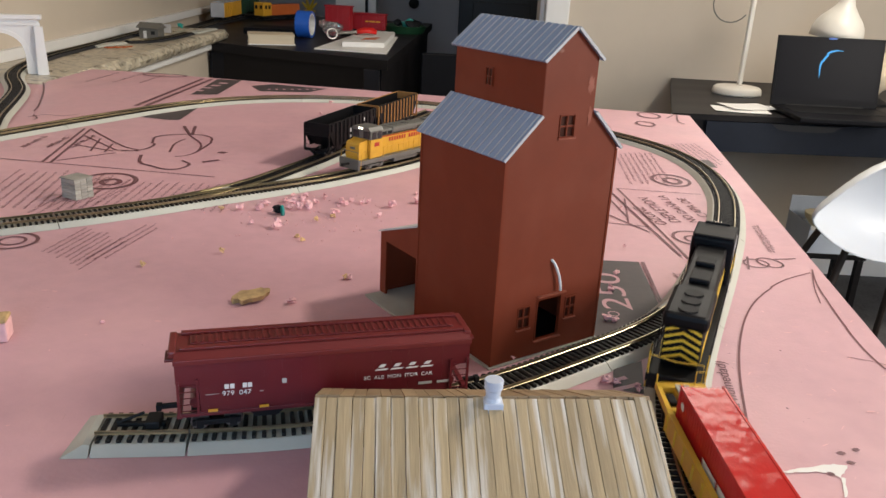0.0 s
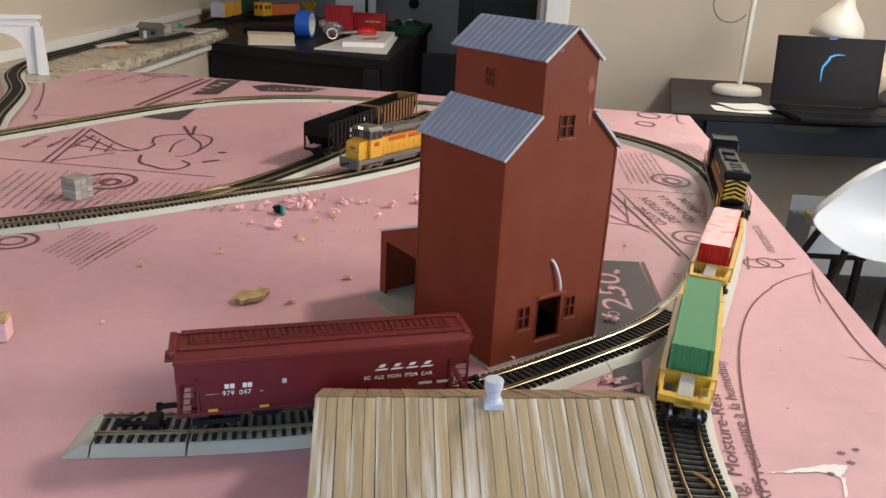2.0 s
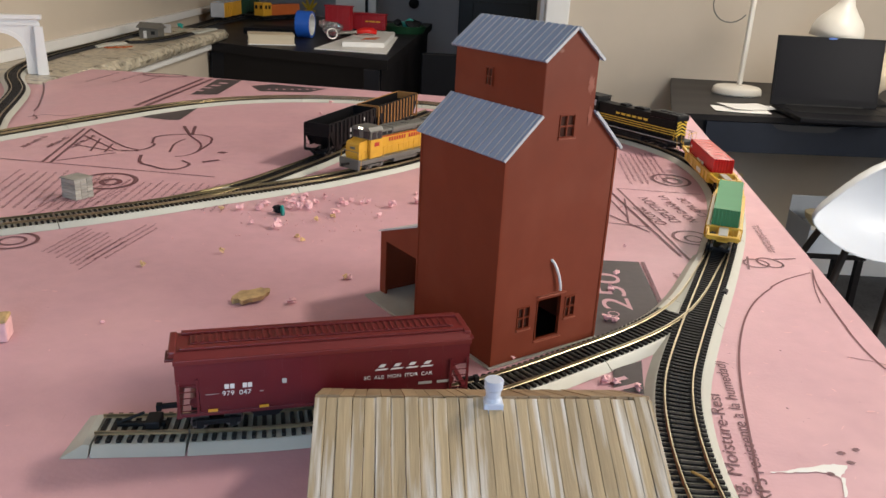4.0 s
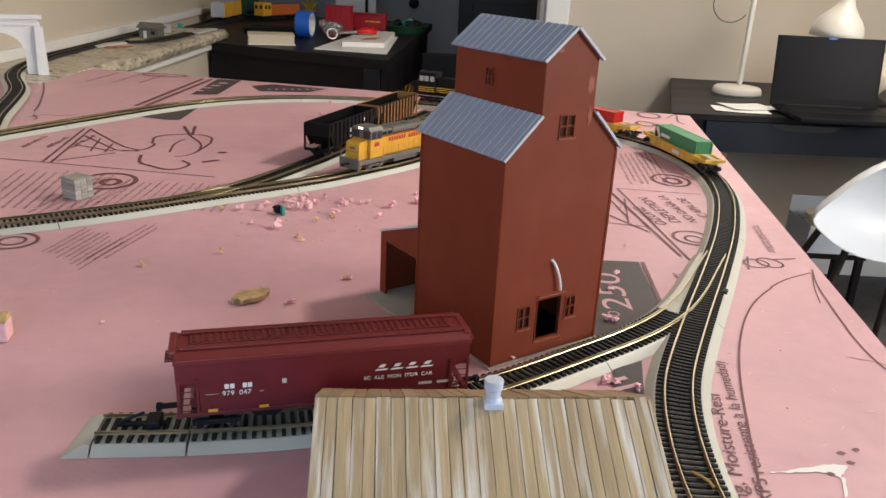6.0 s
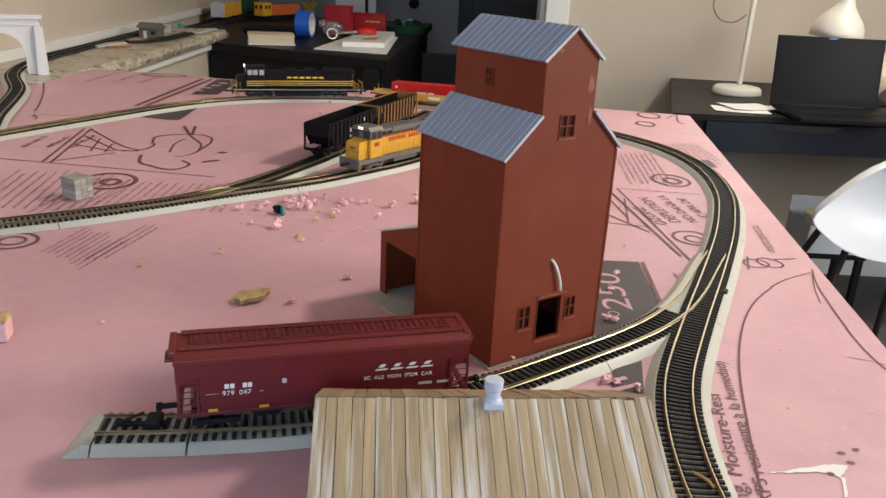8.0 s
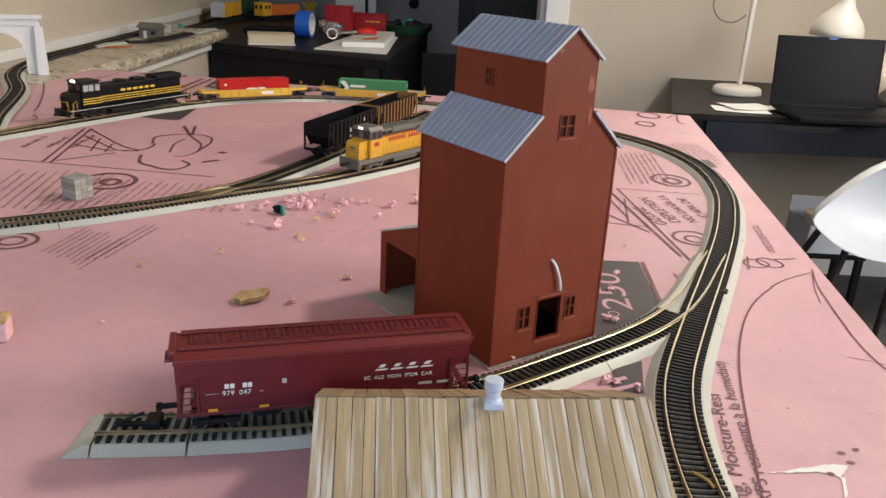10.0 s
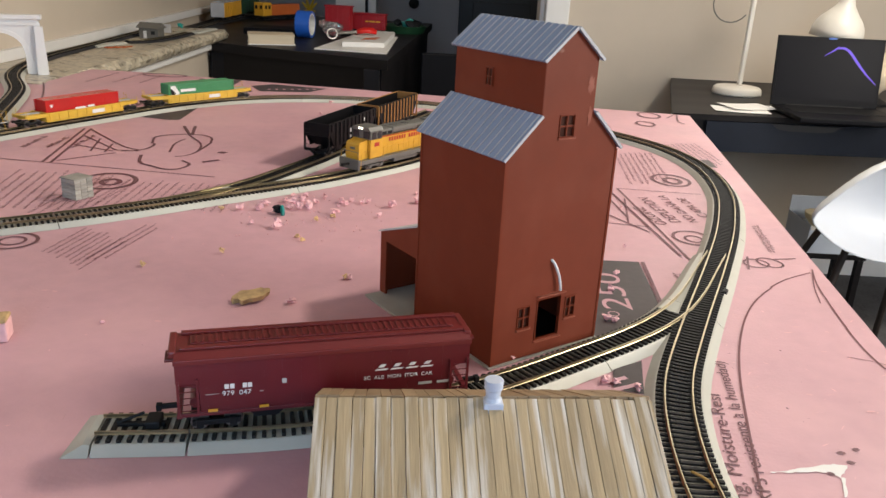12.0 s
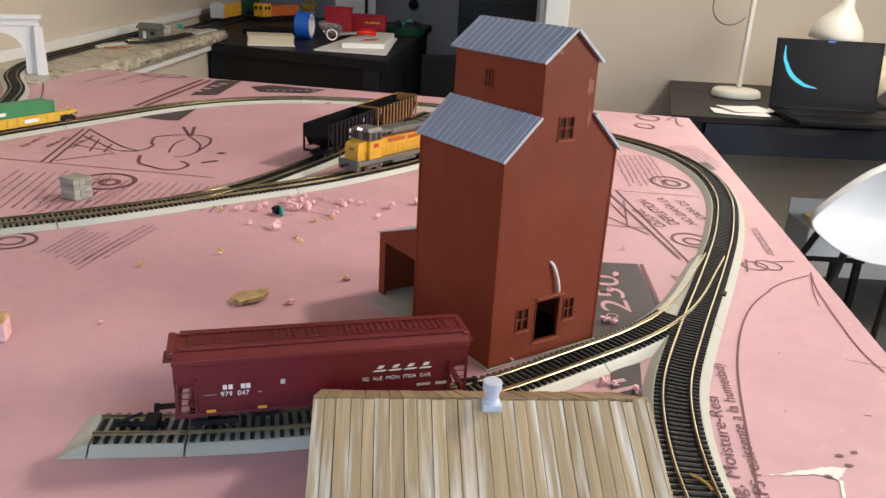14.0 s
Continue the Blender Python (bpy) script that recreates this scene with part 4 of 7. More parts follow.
def covered_hopper():
    o = thing("covered_hopper_car", pose(0, 0, 0), "mineral-red covered hopper car with white lettering on the siding", "model freight car")
    L, w = 0.1625, 0.0160
    h = L / 2
    # flat ribbed sides between the sill and the roof line
    part("body", prism([(-h, 0.0385), (h, 0.0385), (h, 0.0365), (h - 0.018, 0.0160), (h - 0.018, 0.0118), (-h + 0.018, 0.0118), (-h + 0.018, 0.0160), (-h, 0.0365)], -w + 0.001, w - 0.001), M_HOPPER, o)
    for side in (-1, 1):
        y = side * (w - 0.0006)
        part("side_sheet", prism([(-h, 0.0385), (h, 0.0385), (h, 0.0280), (h - 0.012, 0.0250), (h - 0.012, 0.0120), (-h + 0.012, 0.0120), (-h + 0.012, 0.0250), (-h, 0.0280)], y - 0.0004, y + 0.0004), M_HOPPER, o)
        for i in range(14):
            x = -h + 0.016 + i * (L - 0.032) / 13
            part("side_seam", box((x - 0.0002, y + side * 0.0004 - 0.0001, 0.0130), (x + 0.0002, y + side * 0.0004 + 0.0002, 0.0375)), M_HOPPER, o)
        part("top_chord", box((-h - 0.0006, side * w - 0.0008, 0.0378), (h + 0.0006, side * w + 0.0008, 0.0402), 0.0003), M_HOPPER_TOP, o)
        part("side_sill", box((-h + 0.002, side * w - 0.0007, 0.0108), (h - 0.002, side * w + 0.0007, 0.0126), 0.0002), M_HOPPER, o)
        for end in (-1, 1):
            for xx in (h - 0.0010, h - 0.0110):
                part("end_post", box((end * xx - 0.0007, side * w - 0.0008, 0.0110), (end * xx + 0.0007, side * w + 0.0004, 0.0300)), M_HOPPER, o)
            for k in range(5):
                part("ladder_rung", rod((end * (h - 0.0110), side * (w + 0.0003), 0.0140 + k * 0.0033), (end * (h - 0.0012), side * (w + 0.0003), 0.0140 + k * 0.0033), 0.0003, 6), M_HOPPER, o)
    # roof: raised rim, recessed hatch trough with cross ribs
    part("roof", prism([(-w, 0.0400), (w, 0.0400), (w * 0.72, 0.0428), (-w * 0.72, 0.0428)], -h, h, axis="x"), M_HOPPER_TOP, o)
    for side in (-1, 1):
        part("running_board", box((-h + 0.003, side * 0.0095 - 0.0020, 0.0430), (h - 0.003, side * 0.0095 + 0.0020, 0.0442), 0.0003), M_HOPPER_TOP, o)
    hatch = part("trough_hatch", box((-h + 0.008, -0.0052, 0.0429), (h - 0.008, 0.0052, 0.0440), 0.0005), M_HOPPER_TOP, o)
    for i in range(40):
        x = -h + 0.011 + i * (L - 0.022) / 39
        part("hatch_rib", box((x - 0.0006, -0.0048, 0.0440), (x + 0.0006, 0.0048, 0.0446)), M_HOPPER_TOP, hatch)
    for end in (-1, 1):
        part("roof_end", box((end * h - 0.0030, -w * 0.8, 0.0400), (end * h + 0.0010, w * 0.8, 0.0434), 0.0008), M_HOPPER_TOP, o)
        part("end_platform", box((min(end * h, end * (h + 0.0055)), -0.0060, 0.0352), (max(end * h, end * (h + 0.0055)), 0.0060, 0.0366), 0.0003), M_HOPPER_TOP, o)
        part("end_sill", box((end * (h - 0.001) - 0.0014, -w, 0.0098), (end * (h - 0.001) + 0.0014, w, 0.0126), 0.0003), M_HOPPER, o)
        part("brake_tank", rod((end * (h - 0.0090), -0.008, 0.0140), (end * (h - 0.0090), 0.008, 0.0140), 0.0028, 16), M_HOPPER, o)
        coupler(o, end * h, end)
    for x in (-0.034, 0.0, 0.034):
        part("discharge_chute", prism([(x - 0.014, 0.0117), (x + 0.014, 0.0117), (x + 0.006, 0.0045), (x - 0.006, 0.0045)], -0.010, 0.010), M_BLACK, o)
    # lettering on the side towards the camera
    face = lambda x, z: pose(x, -w - 0.0001, z, 90)
    for x in (-h + 0.0250, -h + 0.0279, -h + 0.0345, -h + 0.0372):
        part("lettering_bar", box((x, -w - 0.0003, 0.0240), (x + 0.0023, -w - 0.0001, 0.0264)), M_WHITE_INK, o, "white lettering bar")
    lettering("car_number", "979  047", 0.0040, M_WHITE_INK, o, face(-h + 0.0236, 0.0204), width=1.08)
    lettering("car_note", "SC  ALE  MON  ITOR  CAR", 0.0031, M_WHITE_INK, o, face(h - 0.0618, 0.0222), width=1.10)
    for k in range(4):
        x = h - 0.0558 + k * 0.0088
        part("emblem_bar", prism([(x, 0.0268), (x + 0.0066, 0.0268), (x + 0.0080, 0.0276), (x + 0.0014, 0.0276)], -w - 0.0003, -w - 0.0001), M_WHITE_INK, o, "slanted white emblem bar")
        part("emblem_bar", prism([(x + 0.0020, 0.0284), (x + 0.0052, 0.0284), (x + 0.0068, 0.0300), (x + 0.0036, 0.0300)], -w - 0.0003, -w - 0.0001), M_WHITE_INK, o, "slanted white emblem bar")
    for x0, x1, z0, z1 in ((-h + 0.0150, -h + 0.0220, 0.0216, 0.0218), (-h + 0.0436, -h + 0.0454, 0.0212, 0.0216), (h - 0.030, h - 0.022, 0.0172, 0.0186), (h - 0.019, h - 0.012, 0.0172, 0.0186)):
        part("data_bar", box((x0, -w - 0.0003, z0), (x1, -w - 0.0001, z1)), M_WALKWAY, o, "small pale data panel")
    for x0, x1 in ((-h + 0.016, -h + 0.021), (-h + 0.043, -h + 0.048)):
        part("caution_plate", box((x0, -w - 0.0010, 0.0128), (x1, -w - 0.0007, 0.0142)), M_CARYELLOW, o, "small yellow plate")
    part("inspection_mark", box((-h + 0.0555, -w - 0.0003, 0.0246), (-h + 0.0580, -w - 0.0001, 0.0270)), M_WALKWAY, o, "small pale square mark")
    stretch(o, 1.0, 1.0, 1.16)
    truck(o, -h + 0.020, 0.0110, 0.0050)
    truck(o, h - 0.020, 0.0110, 0.0050)
    return o


hopper = parked(covered_hopper(), SIDING, 0.1245, 0.060)
hopper.matrix_basis = hopper.matrix_basis @ pose(0.0012, 0, 0, 0, 0, -1.2)


def yellow_loco():
    L = 0.196
    h = L / 2
    o = thing("diesel_locomotive", pose(0, 0, 0), "yellow and grey four-axle diesel locomotive with red lettering", "model locomotive", "parked locomotives")
    part("frame", box((-h + 0.004, -0.0170, 0.0085), (h - 0.004, 0.0170, 0.0135), 0.0008), M_LOCO_GREY, o)
    part("fuel_tank", box((-0.024, -0.0140, 0.0030), (0.024, 0.0140, 0.0084), 0.0020), M_LOCO_GREY, o)
    hood = part("long_hood", box((-h + 0.014, -0.0112, 0.0136), (h - 0.048, 0.0112, 0.0350), 0.0006), M_LOCO_YELLOW, o)
    part("hood_top", box((-h + 0.014, -0.0113, 0.0352), (h - 0.048, 0.0113, 0.0425), 0.0022), M_LOCO_GREY, o)
    for i in range(12):
        x = -h + 0.021 + i * 0.0108
        for side in (-1, 1):
            part("hood_door", box((x - 0.0046, side * 0.0112 - 0.0003, 0.0150), (x + 0.0046, side * 0.0112 + 0.0003, 0.0262), 0.0002), M_LOCO_YELLOW, hood)
            part("vent", box((x - 0.0042, side * 0.0113 - 0.0003, 0.0365), (x + 0.0042, side * 0.0113 + 0.0003, 0.0400)), M_BLACK, hood)
    for x in (-h + 0.026, -h + 0.044, -0.012, 0.012):
        part("fan", rod((x, 0, 0.0425), (x, 0, 0.0440), 0.0065, 20), M_LOCO_GREY, o)
    part("dynamic_brake", box((-0.024, -0.0128, 0.0370), (0.026, 0.0128, 0.0432), 0.0020), M_LOCO_GREY, o)
    cab = part("cab", box((h - 0.048, -0.0155, 0.0136), (h - 0.026, 0.0155, 0.0340), 0.0008), M_LOCO_YELLOW, o)
    part("cab_upper", box((h - 0.048, -0.0155, 0.0342), (h - 0.026, 0.0155, 0.0440), 0.0010), M_LOCO_GREY, cab)
    part("cab_roof", prism([(-0.0160, 0.0440), (0.0160, 0.0440), (0.0120, 0.0475), (-0.0120, 0.0475)], h - 0.0495, h - 0.0245, axis="x"), M_LOCO_GREY, cab)
    for side in (-1, 1):
        part("windscreen", box((h - 0.0262, side * 0.0085 - 0.0050, 0.0355), (h - 0.0256, side * 0.0085 + 0.0050, 0.0430)), M_PANE, cab)
        for x in (h - 0.0425, h - 0.0325):
            part("window", box((x - 0.0035, side * 0.0156 - 0.0003, 0.0350), (x + 0.0035, side * 0.0156 + 0.0003, 0.0425)), M_PANE, cab)
        part("headlight", rod((h - 0.0262, side * 0.0022, 0.0462), (h - 0.0238, side * 0.0022, 0.0462), 0.0013, 14), M_LAMP_ON, cab, "lit white headlight")
    part("short_hood", prism([(h - 0.0262, 0.0136), (h - 0.0100, 0.0136), (h - 0.0100, 0.0300), (h - 0.0120, 0.0325), (h - 0.0262, 0.0345)], -0.0108, 0.0108), M_LOCO_YELLOW, o)
    part("pilot", box((h - 0.0070, -0.0160, 0.0035), (h - 0.0035, 0.0160, 0.0150), 0.0006), M_LOCO_GREY, o)
    part("rear_pilot", box((-h + 0.0035, -0.0160, 0.0035), (-h + 0.0070, 0.0160, 0.0150), 0.0006), M_LOCO_GREY, o)
    part("number_bar", box((h - 0.0103, -0.0040, 0.0245), (h - 0.0098, 0.0040, 0.0272)), M_LOCO_GREY, o, "small dark number bar")
    for side in (-1, 1):
        y = side * 0.0116
        part("red_stripe", box((-h + 0.014, y - 0.0002, 0.0340), (h - 0.0482, y + 0.0002, 0.0350)), M_RED_INK, o, "thin red stripe")
        for k in range(13):
            if k != 5:
                x = -0.030 + k * 0.0050
                part("lettering_bar", box((x, side * 0.0118 - 0.0001, 0.0282), (x + 0.0028, side * 0.0118 + 0.0001, 0.0326)), M_RED_INK, o, "red lettering bar")
        part("number_bar", box((h - 0.0420, side * 0.0157 - 0.0001, 0.0265), (h - 0.0330, side * 0.0157 + 0.0001, 0.0308)), M_RED_INK, o, "red number bar")
        railing(o, [(-h + 0.008, side * 0.0166, 0.0245), (h - 0.052, side * 0.0166, 0.0245)], M_LOCO_YELLOW)
        for i in range(10):
            x = -h + 0.012 + i * 0.0150
            part("stanchion", rod((x, side * 0.0166, 0.0135), (x, side * 0.0166, 0.0245), 0.0004, 6), M_LOCO_YELLOW, o)
        for end in (-1, 1):
            railing(o, [(end * (h - 0.016), side * 0.0168, 0.0140), (end * (h - 0.016), side * 0.0168, 0.0250), (end * (h - 0.008), side * 0.0168, 0.0210), (end * (h - 0.007), side * 0.0168, 0.0040)], M_LOCO_YELLOW, 0.0004)
    railing(o, [(h - 0.004, -0.0150, 0.0140), (h - 0.004, -0.0150, 0.0235), (h - 0.004, 0.0150, 0.0235), (h - 0.004, 0.0150, 0.0140)], M_LOCO_GREY, 0.0004)
    coupler(o, h - 0.004, 1), coupler(o, -h + 0.004, -1)
    truck(o, -0.058, 0.0130, 0.0054, 2, M_LOCO_GREY), truck(o, 0.058, 0.0130, 0.0054, 2, M_LOCO_GREY)
    return o


parked(stretch(yellow_loco(), 1.0, 1.0, 1.13), TRACK_A, 0.690, 0.058, back=True)


def open_hopper(label, side_mat, rib_mat, coal):
    L, w = 0.150, 0.0175
    h = L / 2
    o = thing("open_hopper_car", pose(0, 0, 0), label, "model freight car", "parked hopper cars")
    for side in (-1, 1):
        part("side_panel", prism([(-h, 0.0300), (-h, 0.0385), (h, 0.0385), (h, 0.0300), (h - 0.016, 0.0105), (-h + 0.016, 0.0105)], side * w - 0.0006, side * w + 0.0006), side_mat, o)
        part("top_rim", box((-h, side * w - 0.0008, 0.0385), (h, side * w + 0.0008, 0.0396), 0.0002), rib_mat if side > 0 else side_mat, o)
        for i in range(12):
            x = -h + 0.008 + i * (L - 0.016) / 11
            z0 = 0.0115 if abs(x) < h - 0.017 else 0.0300
            part("side_rib", box((x - 0.0013, min(side * (w + 0.0006), side * (w + 0.0018)), z0), (x + 0.0013, max(side * (w + 0.0006), side * (w + 0.0018)), 0.0385)), rib_mat, o)
        for end in (-1, 1):
            part("corner_post", box((end * h - 0.0012, side * w - 0.0012, 0.0085), (end * h + 0.0012, side * w + 0.0008, 0.0390)), rib_mat, o)
    for end in (-1, 1):
        part("end_panel", box((end * h - 0.0006, -w, 0.0250), (end * h + 0.0006, w, 0.0400)), rib_mat, o)
        for k in range(6):
            part("ladder_rung", rod((end * (h + 0.0012), w - 0.008, 0.010 + k * 0.0045), (end * (h + 0.0012), w, 0.010 + k * 0.0045), 0.0003, 6), rib_mat, o)
        part("slope_sheet", prism([(end * h, 0.0300), (end * h, 0.0285), (end * (h - 0.028), 0.0090), (end * (h - 0.028), 0.0105)], -w + 0.001, w - 0.001), side_mat, o)
        part("end_sill", box((end * h - 0.0015, -w, 0.0070), (end * h + 0.0015, w, 0.0100)), rib_mat, o)
        coupler(o, end * h, end)
    for x in (-0.030, 0.0, 0.030):
        part("discharge_chute", prism([(x - 0.014, 0.0104), (x + 0.014, 0.0104), (x + 0.006, 0.0030), (x - 0.006, 0.0030)], -0.011, 0.011), side_mat, o)
    if coal:
        # uneven black sheet in place of the dark, empty inside
        bm = bmesh.new()
        nx, ny = 40, 10
        g = [[bm.verts.new((-h + 0.002 + (L - 0.004) * i / nx, -w + 0.001 + (2 * w - 0.002) * j / ny, 0.0270 + 0.0030 * noise.noise(Vector((i * 0.35, j * 0.4, 2))) + 0.0025 * math.sin(math.pi * j / ny))) for j in range(ny + 1)] for i in range(nx + 1)]
        for i in range(nx):
            for j in range(ny):
                bm.faces.new((g[i][j], g[i + 1][j], g[i + 1][j + 1], g[i][j + 1]))
        part("coal_load", bm, M_DARK_INSIDE, o, "black sheet standing in for the shaded empty inside")
    part("floor_plate", box((-h + 0.028, -w + 0.001, 0.0106), (h - 0.028, w - 0.001, 0.0116)), side_mat, o)
    for side in (-1, 1):
        for x0, x1, z0, z1 in ((-0.012, -0.004, 0.0215, 0.0265), (-0.001, 0.008, 0.0215, 0.0265), (-0.012, 0.008, 0.0150, 0.0180), (0.030, 0.036, 0.0290, 0.0330)):
            if not coal:
                continue
            part("lettering_bar", box((x0, side * (w + 0.0008), z0), (x1, side * (w + 0.0010), z1)), M_WHITE_INK, o, "white lettering bar")
    stretch(o, 1.0, 1.0, 1.13)
    truck(o, -h + 0.019, 0.0110, 0.0050), truck(o, h - 0.019, 0.0110, 0.0050)
    return o


parked(open_hopper("black open hopper car on the branch track", M_BLACK_SATIN, M_BLACK_SATIN, True), TRACK_B, 0.328, 0.056)
parked(open_hopper("orange-brown ribbed open hopper car behind the black one", M_BLACK_SATIN, M_WOOD_ORANGE, False), TRACK_B, 0.492, 0.056)


# ---- print and pen marks on the foam ----
LIFT = [0.0004]


def next_lift():
    LIFT[0] = 0.0004 + (LIFT[0] - 0.0004 + 0.00001) % 0.0004
    return LIFT[0]


def ink_line(points, width, material=M_INK, name="printed_line"):
    """A flat stroke on the board."""
    z = next_lift()
    pts = [Vector((*p, z)) for p in points]
    bm = bmesh.new()
    rings = []
    for i, p in enumerate(pts):
        d = (pts[min(i + 1, len(pts) - 1)] - pts[max(i - 1, 0)]).normalized()
        s = Vector((-d.y, d.x, 0)) * width / 2
        rings.append((bm.verts.new(p + s), bm.verts.new(p - s)))
    for a, b in zip(rings, rings[1:]):
        bm.faces.new((a[0], a[1], b[1], b[0]))
    return part(name, bm, material, foam)


def curve_line(points, width, material=M_INK, name="printed_line"):
    p, _ = smooth_path(points, 0.006)
    return ink_line([(float(a), float(b)) for a, b in p], width * (0.72 if material is M_INK else 1.0), material, name)


def ink_patch(points, material=M_INK_DARK, name="printed_patch", jag=0.0):
    bm = bmesh.new()
    z = next_lift()
    if jag:
        rng, fine = random.Random(len(points)), []
        for a, b in zip(points, points[1:] + points[:1]):
            fine += [(a[0] + (b[0] - a[0]) * t / 5 + rng.uniform(-jag, jag), a[1] + (b[1] - a[1]) * t / 5 + rng.uniform(-jag, jag)) for t in range(5)]
        points = fine
    bm.faces.new([bm.verts.new((*p, z)) for p in points])
    return part(name, bm, material, foam)


def ink_rows(a, b, down, rows, height, seed):
    """Rows of unreadable small print: broken bars from a to b, each row further along 'down'."""
    rng = random.Random(seed)
    a, b, d = Vector(a), Vector(b), Vector(down)
    for r in range(rows):
        o = a + d * r
        way = (b - a)
        n = way.length
        way.normalize()
        x = rng.uniform(0, 0.01)
        side = Vector((-way.y, way.x)) * height / 2
        bm = bmesh.new()
        z = next_lift()
        end = n * rng.uniform(0.82, 1.0)
        up, em = side * 2, height * 0.62
        while x < end:
            for k in range(rng.randint(3, 9)):
                if x > end:
                    break
                p = o + way * x - side
                tall = rng.choice((0.7, 0.7, 1.0, 1.0, 1.25))
                stem, bar = way * em * rng.uniform(0.32, 0.45), way * em * rng.uniform(0.65, 0.9)
                low = rng.choice((0.0, 0.4, 0.62)) * tall
                bm.faces.new([bm.verts.new((*v, z)) for v in (p, p + stem, p + stem + up * tall, p + up * tall)])
                q = p + stem + up * low
                bm.faces.new([bm.verts.new((*v, z)) for v in (q, q + bar - stem, q + bar - stem + up * 0.34, q + up * 0.34)])
                x += em * 1.12
            x += em * 0.8
        tagged(part("small_print", bm, M_INK, foam), kind="stuff")


def ring(c, rx, ry, width, turn=0.0, material=M_INK, name="printed_ring"):
    pts = []
    for k in range(41):
        a = k * math.tau / 40
        x, y = rx * math.cos(a), ry * math.sin(a)
        pts.append((c[0] + x * math.cos(turn) - y * math.sin(turn), c[1] + x * math.sin(turn) + y * math.cos(turn)))
    return ink_line(pts, width, material, name)


def board_text(text, start, end, height, material=M_INK, width=1.0):
    """Print on the board from start towards end, as long as the way between."""
    a, b = Vector(start), Vector(end)
    ob = lettering("printed_text", text, height / 0.7, material, foam, Matrix.Translation((a.x, a.y, next_lift() + 0.0002)) @ Matrix.Rotation(math.atan2(b.y - a.y, b.x - a.x), 4, "Z"), depth=0.00002)
    ob.scale.x = (b - a).length / max(v.co.x for v in ob.data.vertices)
    return ob


# edge side of the board
board_text("ing, Moisture-Resi", (0.1669, 0.3431), (0.1863, 0.4592), 0.0085)
board_text("(XPS resistente a la humedad)", (0.1797, 0.3419), (0.2043, 0.5065), 0.0080)
curve_line([(0.1736, 0.3437), (0.1858, 0.3953), (0.2017, 0.4608), (0.2138, 0.5050), (0.2292, 0.5473), (0.2479, 0.5906), (0.2713, 0.6306), (0.3112, 0.6746), (0.3515, 0.7028)], 0.0016, M_PENCIL, "pen_line")
curve_line([(0.3524, 0.7088), (0.3404, 0.6692), (0.3285, 0.6062), (0.3205, 0.5436), (0.3208, 0.5025)], 0.0014, M_PENCIL, "pen_line")
curve_line([(0.3511, 0.7057), (0.3347, 0.6618), (0.3246, 0.6254)], 0.0010, M_PENCIL, "pen_line")
ink_line([(0.3012, 0.5250), (0.3156, 0.5205), (0.3284, 0.5133)], 0.0009, M_PENCIL, "pen_line")
ring((0.3023, 0.7181), 0.012, 0.011, 0.0022, 0.5)
ring((0.3168, 0.7217), 0.011, 0.013, 0.0022, 0.5)
ink_line([(0.2889, 0.6997), (0.2999, 0.7364)], 0.0022)
ink_line([(0.3251, 0.7323), (0.3482, 0.7373)], 0.0020)
ink_rows((0.3424, 0.8416), (0.3278, 0.7454), (0.005, 0.002), 2, 0.0035, 3)
ink_patch([(0.1881, 0.3749), (0.2035, 0.3794), (0.2272, 0.3863), (0.2365, 0.3855), (0.2270, 0.3731), (0.2235, 0.3780), (0.2139, 0.3777), (0.2005, 0.3760)], M_WHITE, "white_scuff", 0.0007)
ink_patch([(0.2275, 0.3742), (0.2296, 0.3733), (0.2233, 0.3570), (0.2210, 0.3559)], M_WHITE, "white_scuff", 0.0004)
for i, p in enumerate(((0.2495, 0.4027), (0.2388, 0.3984), (0.2398, 0.3890), (0.2230, 0.3769), (0.2259, 0.4463), (0.2534, 0.5295))):
    ink_patch([(p[0] + (0.0022 if i < 4 else 0.0010) * math.cos(a * 1.05) * (1 + 0.4 * math.sin(a * 2.3 + i)), p[1] + (0.0018 if i < 4 else 0.0009) * math.sin(a * 1.05)) for a in range(6)], M_INK, "dark_fleck")
for i, p in enumerate(((0.2825, 0.5736), (0.3344, 0.8403), (0.2630, 0.4670), (0.2798, 0.4475), (0.2480, 0.4655), (-0.0963, 0.5636), (-0.2061, 0.5244), (0.2721, 0.5622), (0.2844, 0.5442), (-0.3111, 0.5689), (-0.3029, 0.5677), (0.2567, 0.5505))):
    ink_patch([(p[0] + 0.0030 * math.cos(a * 1.05) * (1 + 0.5 * math.sin(a * 2.3 + i)), p[1] + 0.0012 * math.sin(a * 1.05 + i)) for a in range(6)], M_CRUMB, "pale_scuff")
# dark corner print with a number, by the elevator
ink_patch([(0.1373, 0.7030), (0.1858, 0.7041), (0.1810, 0.6035), (0.1371, 0.5366), (0.1069, 0.5330)])
ink_line([(0.1896, 0.7046), (0.1833, 0.6049)], 0.0035)
board_text("250", (0.1565, 0.5869), (0.1586, 0.6685), 0.024, M_FOAM)
ring((0.1392, 0.5804), 0.0042, 0.0042, 0.0010, 0, M_FOAM)
ink_patch([(0.1215, 0.4868), (0.1443, 0.5016), (0.1357, 0.4541), (0.1164, 0.4594)])
board_text("II", (0.1355, 0.4613), (0.1274, 0.4771), 0.022, M_FOAM)
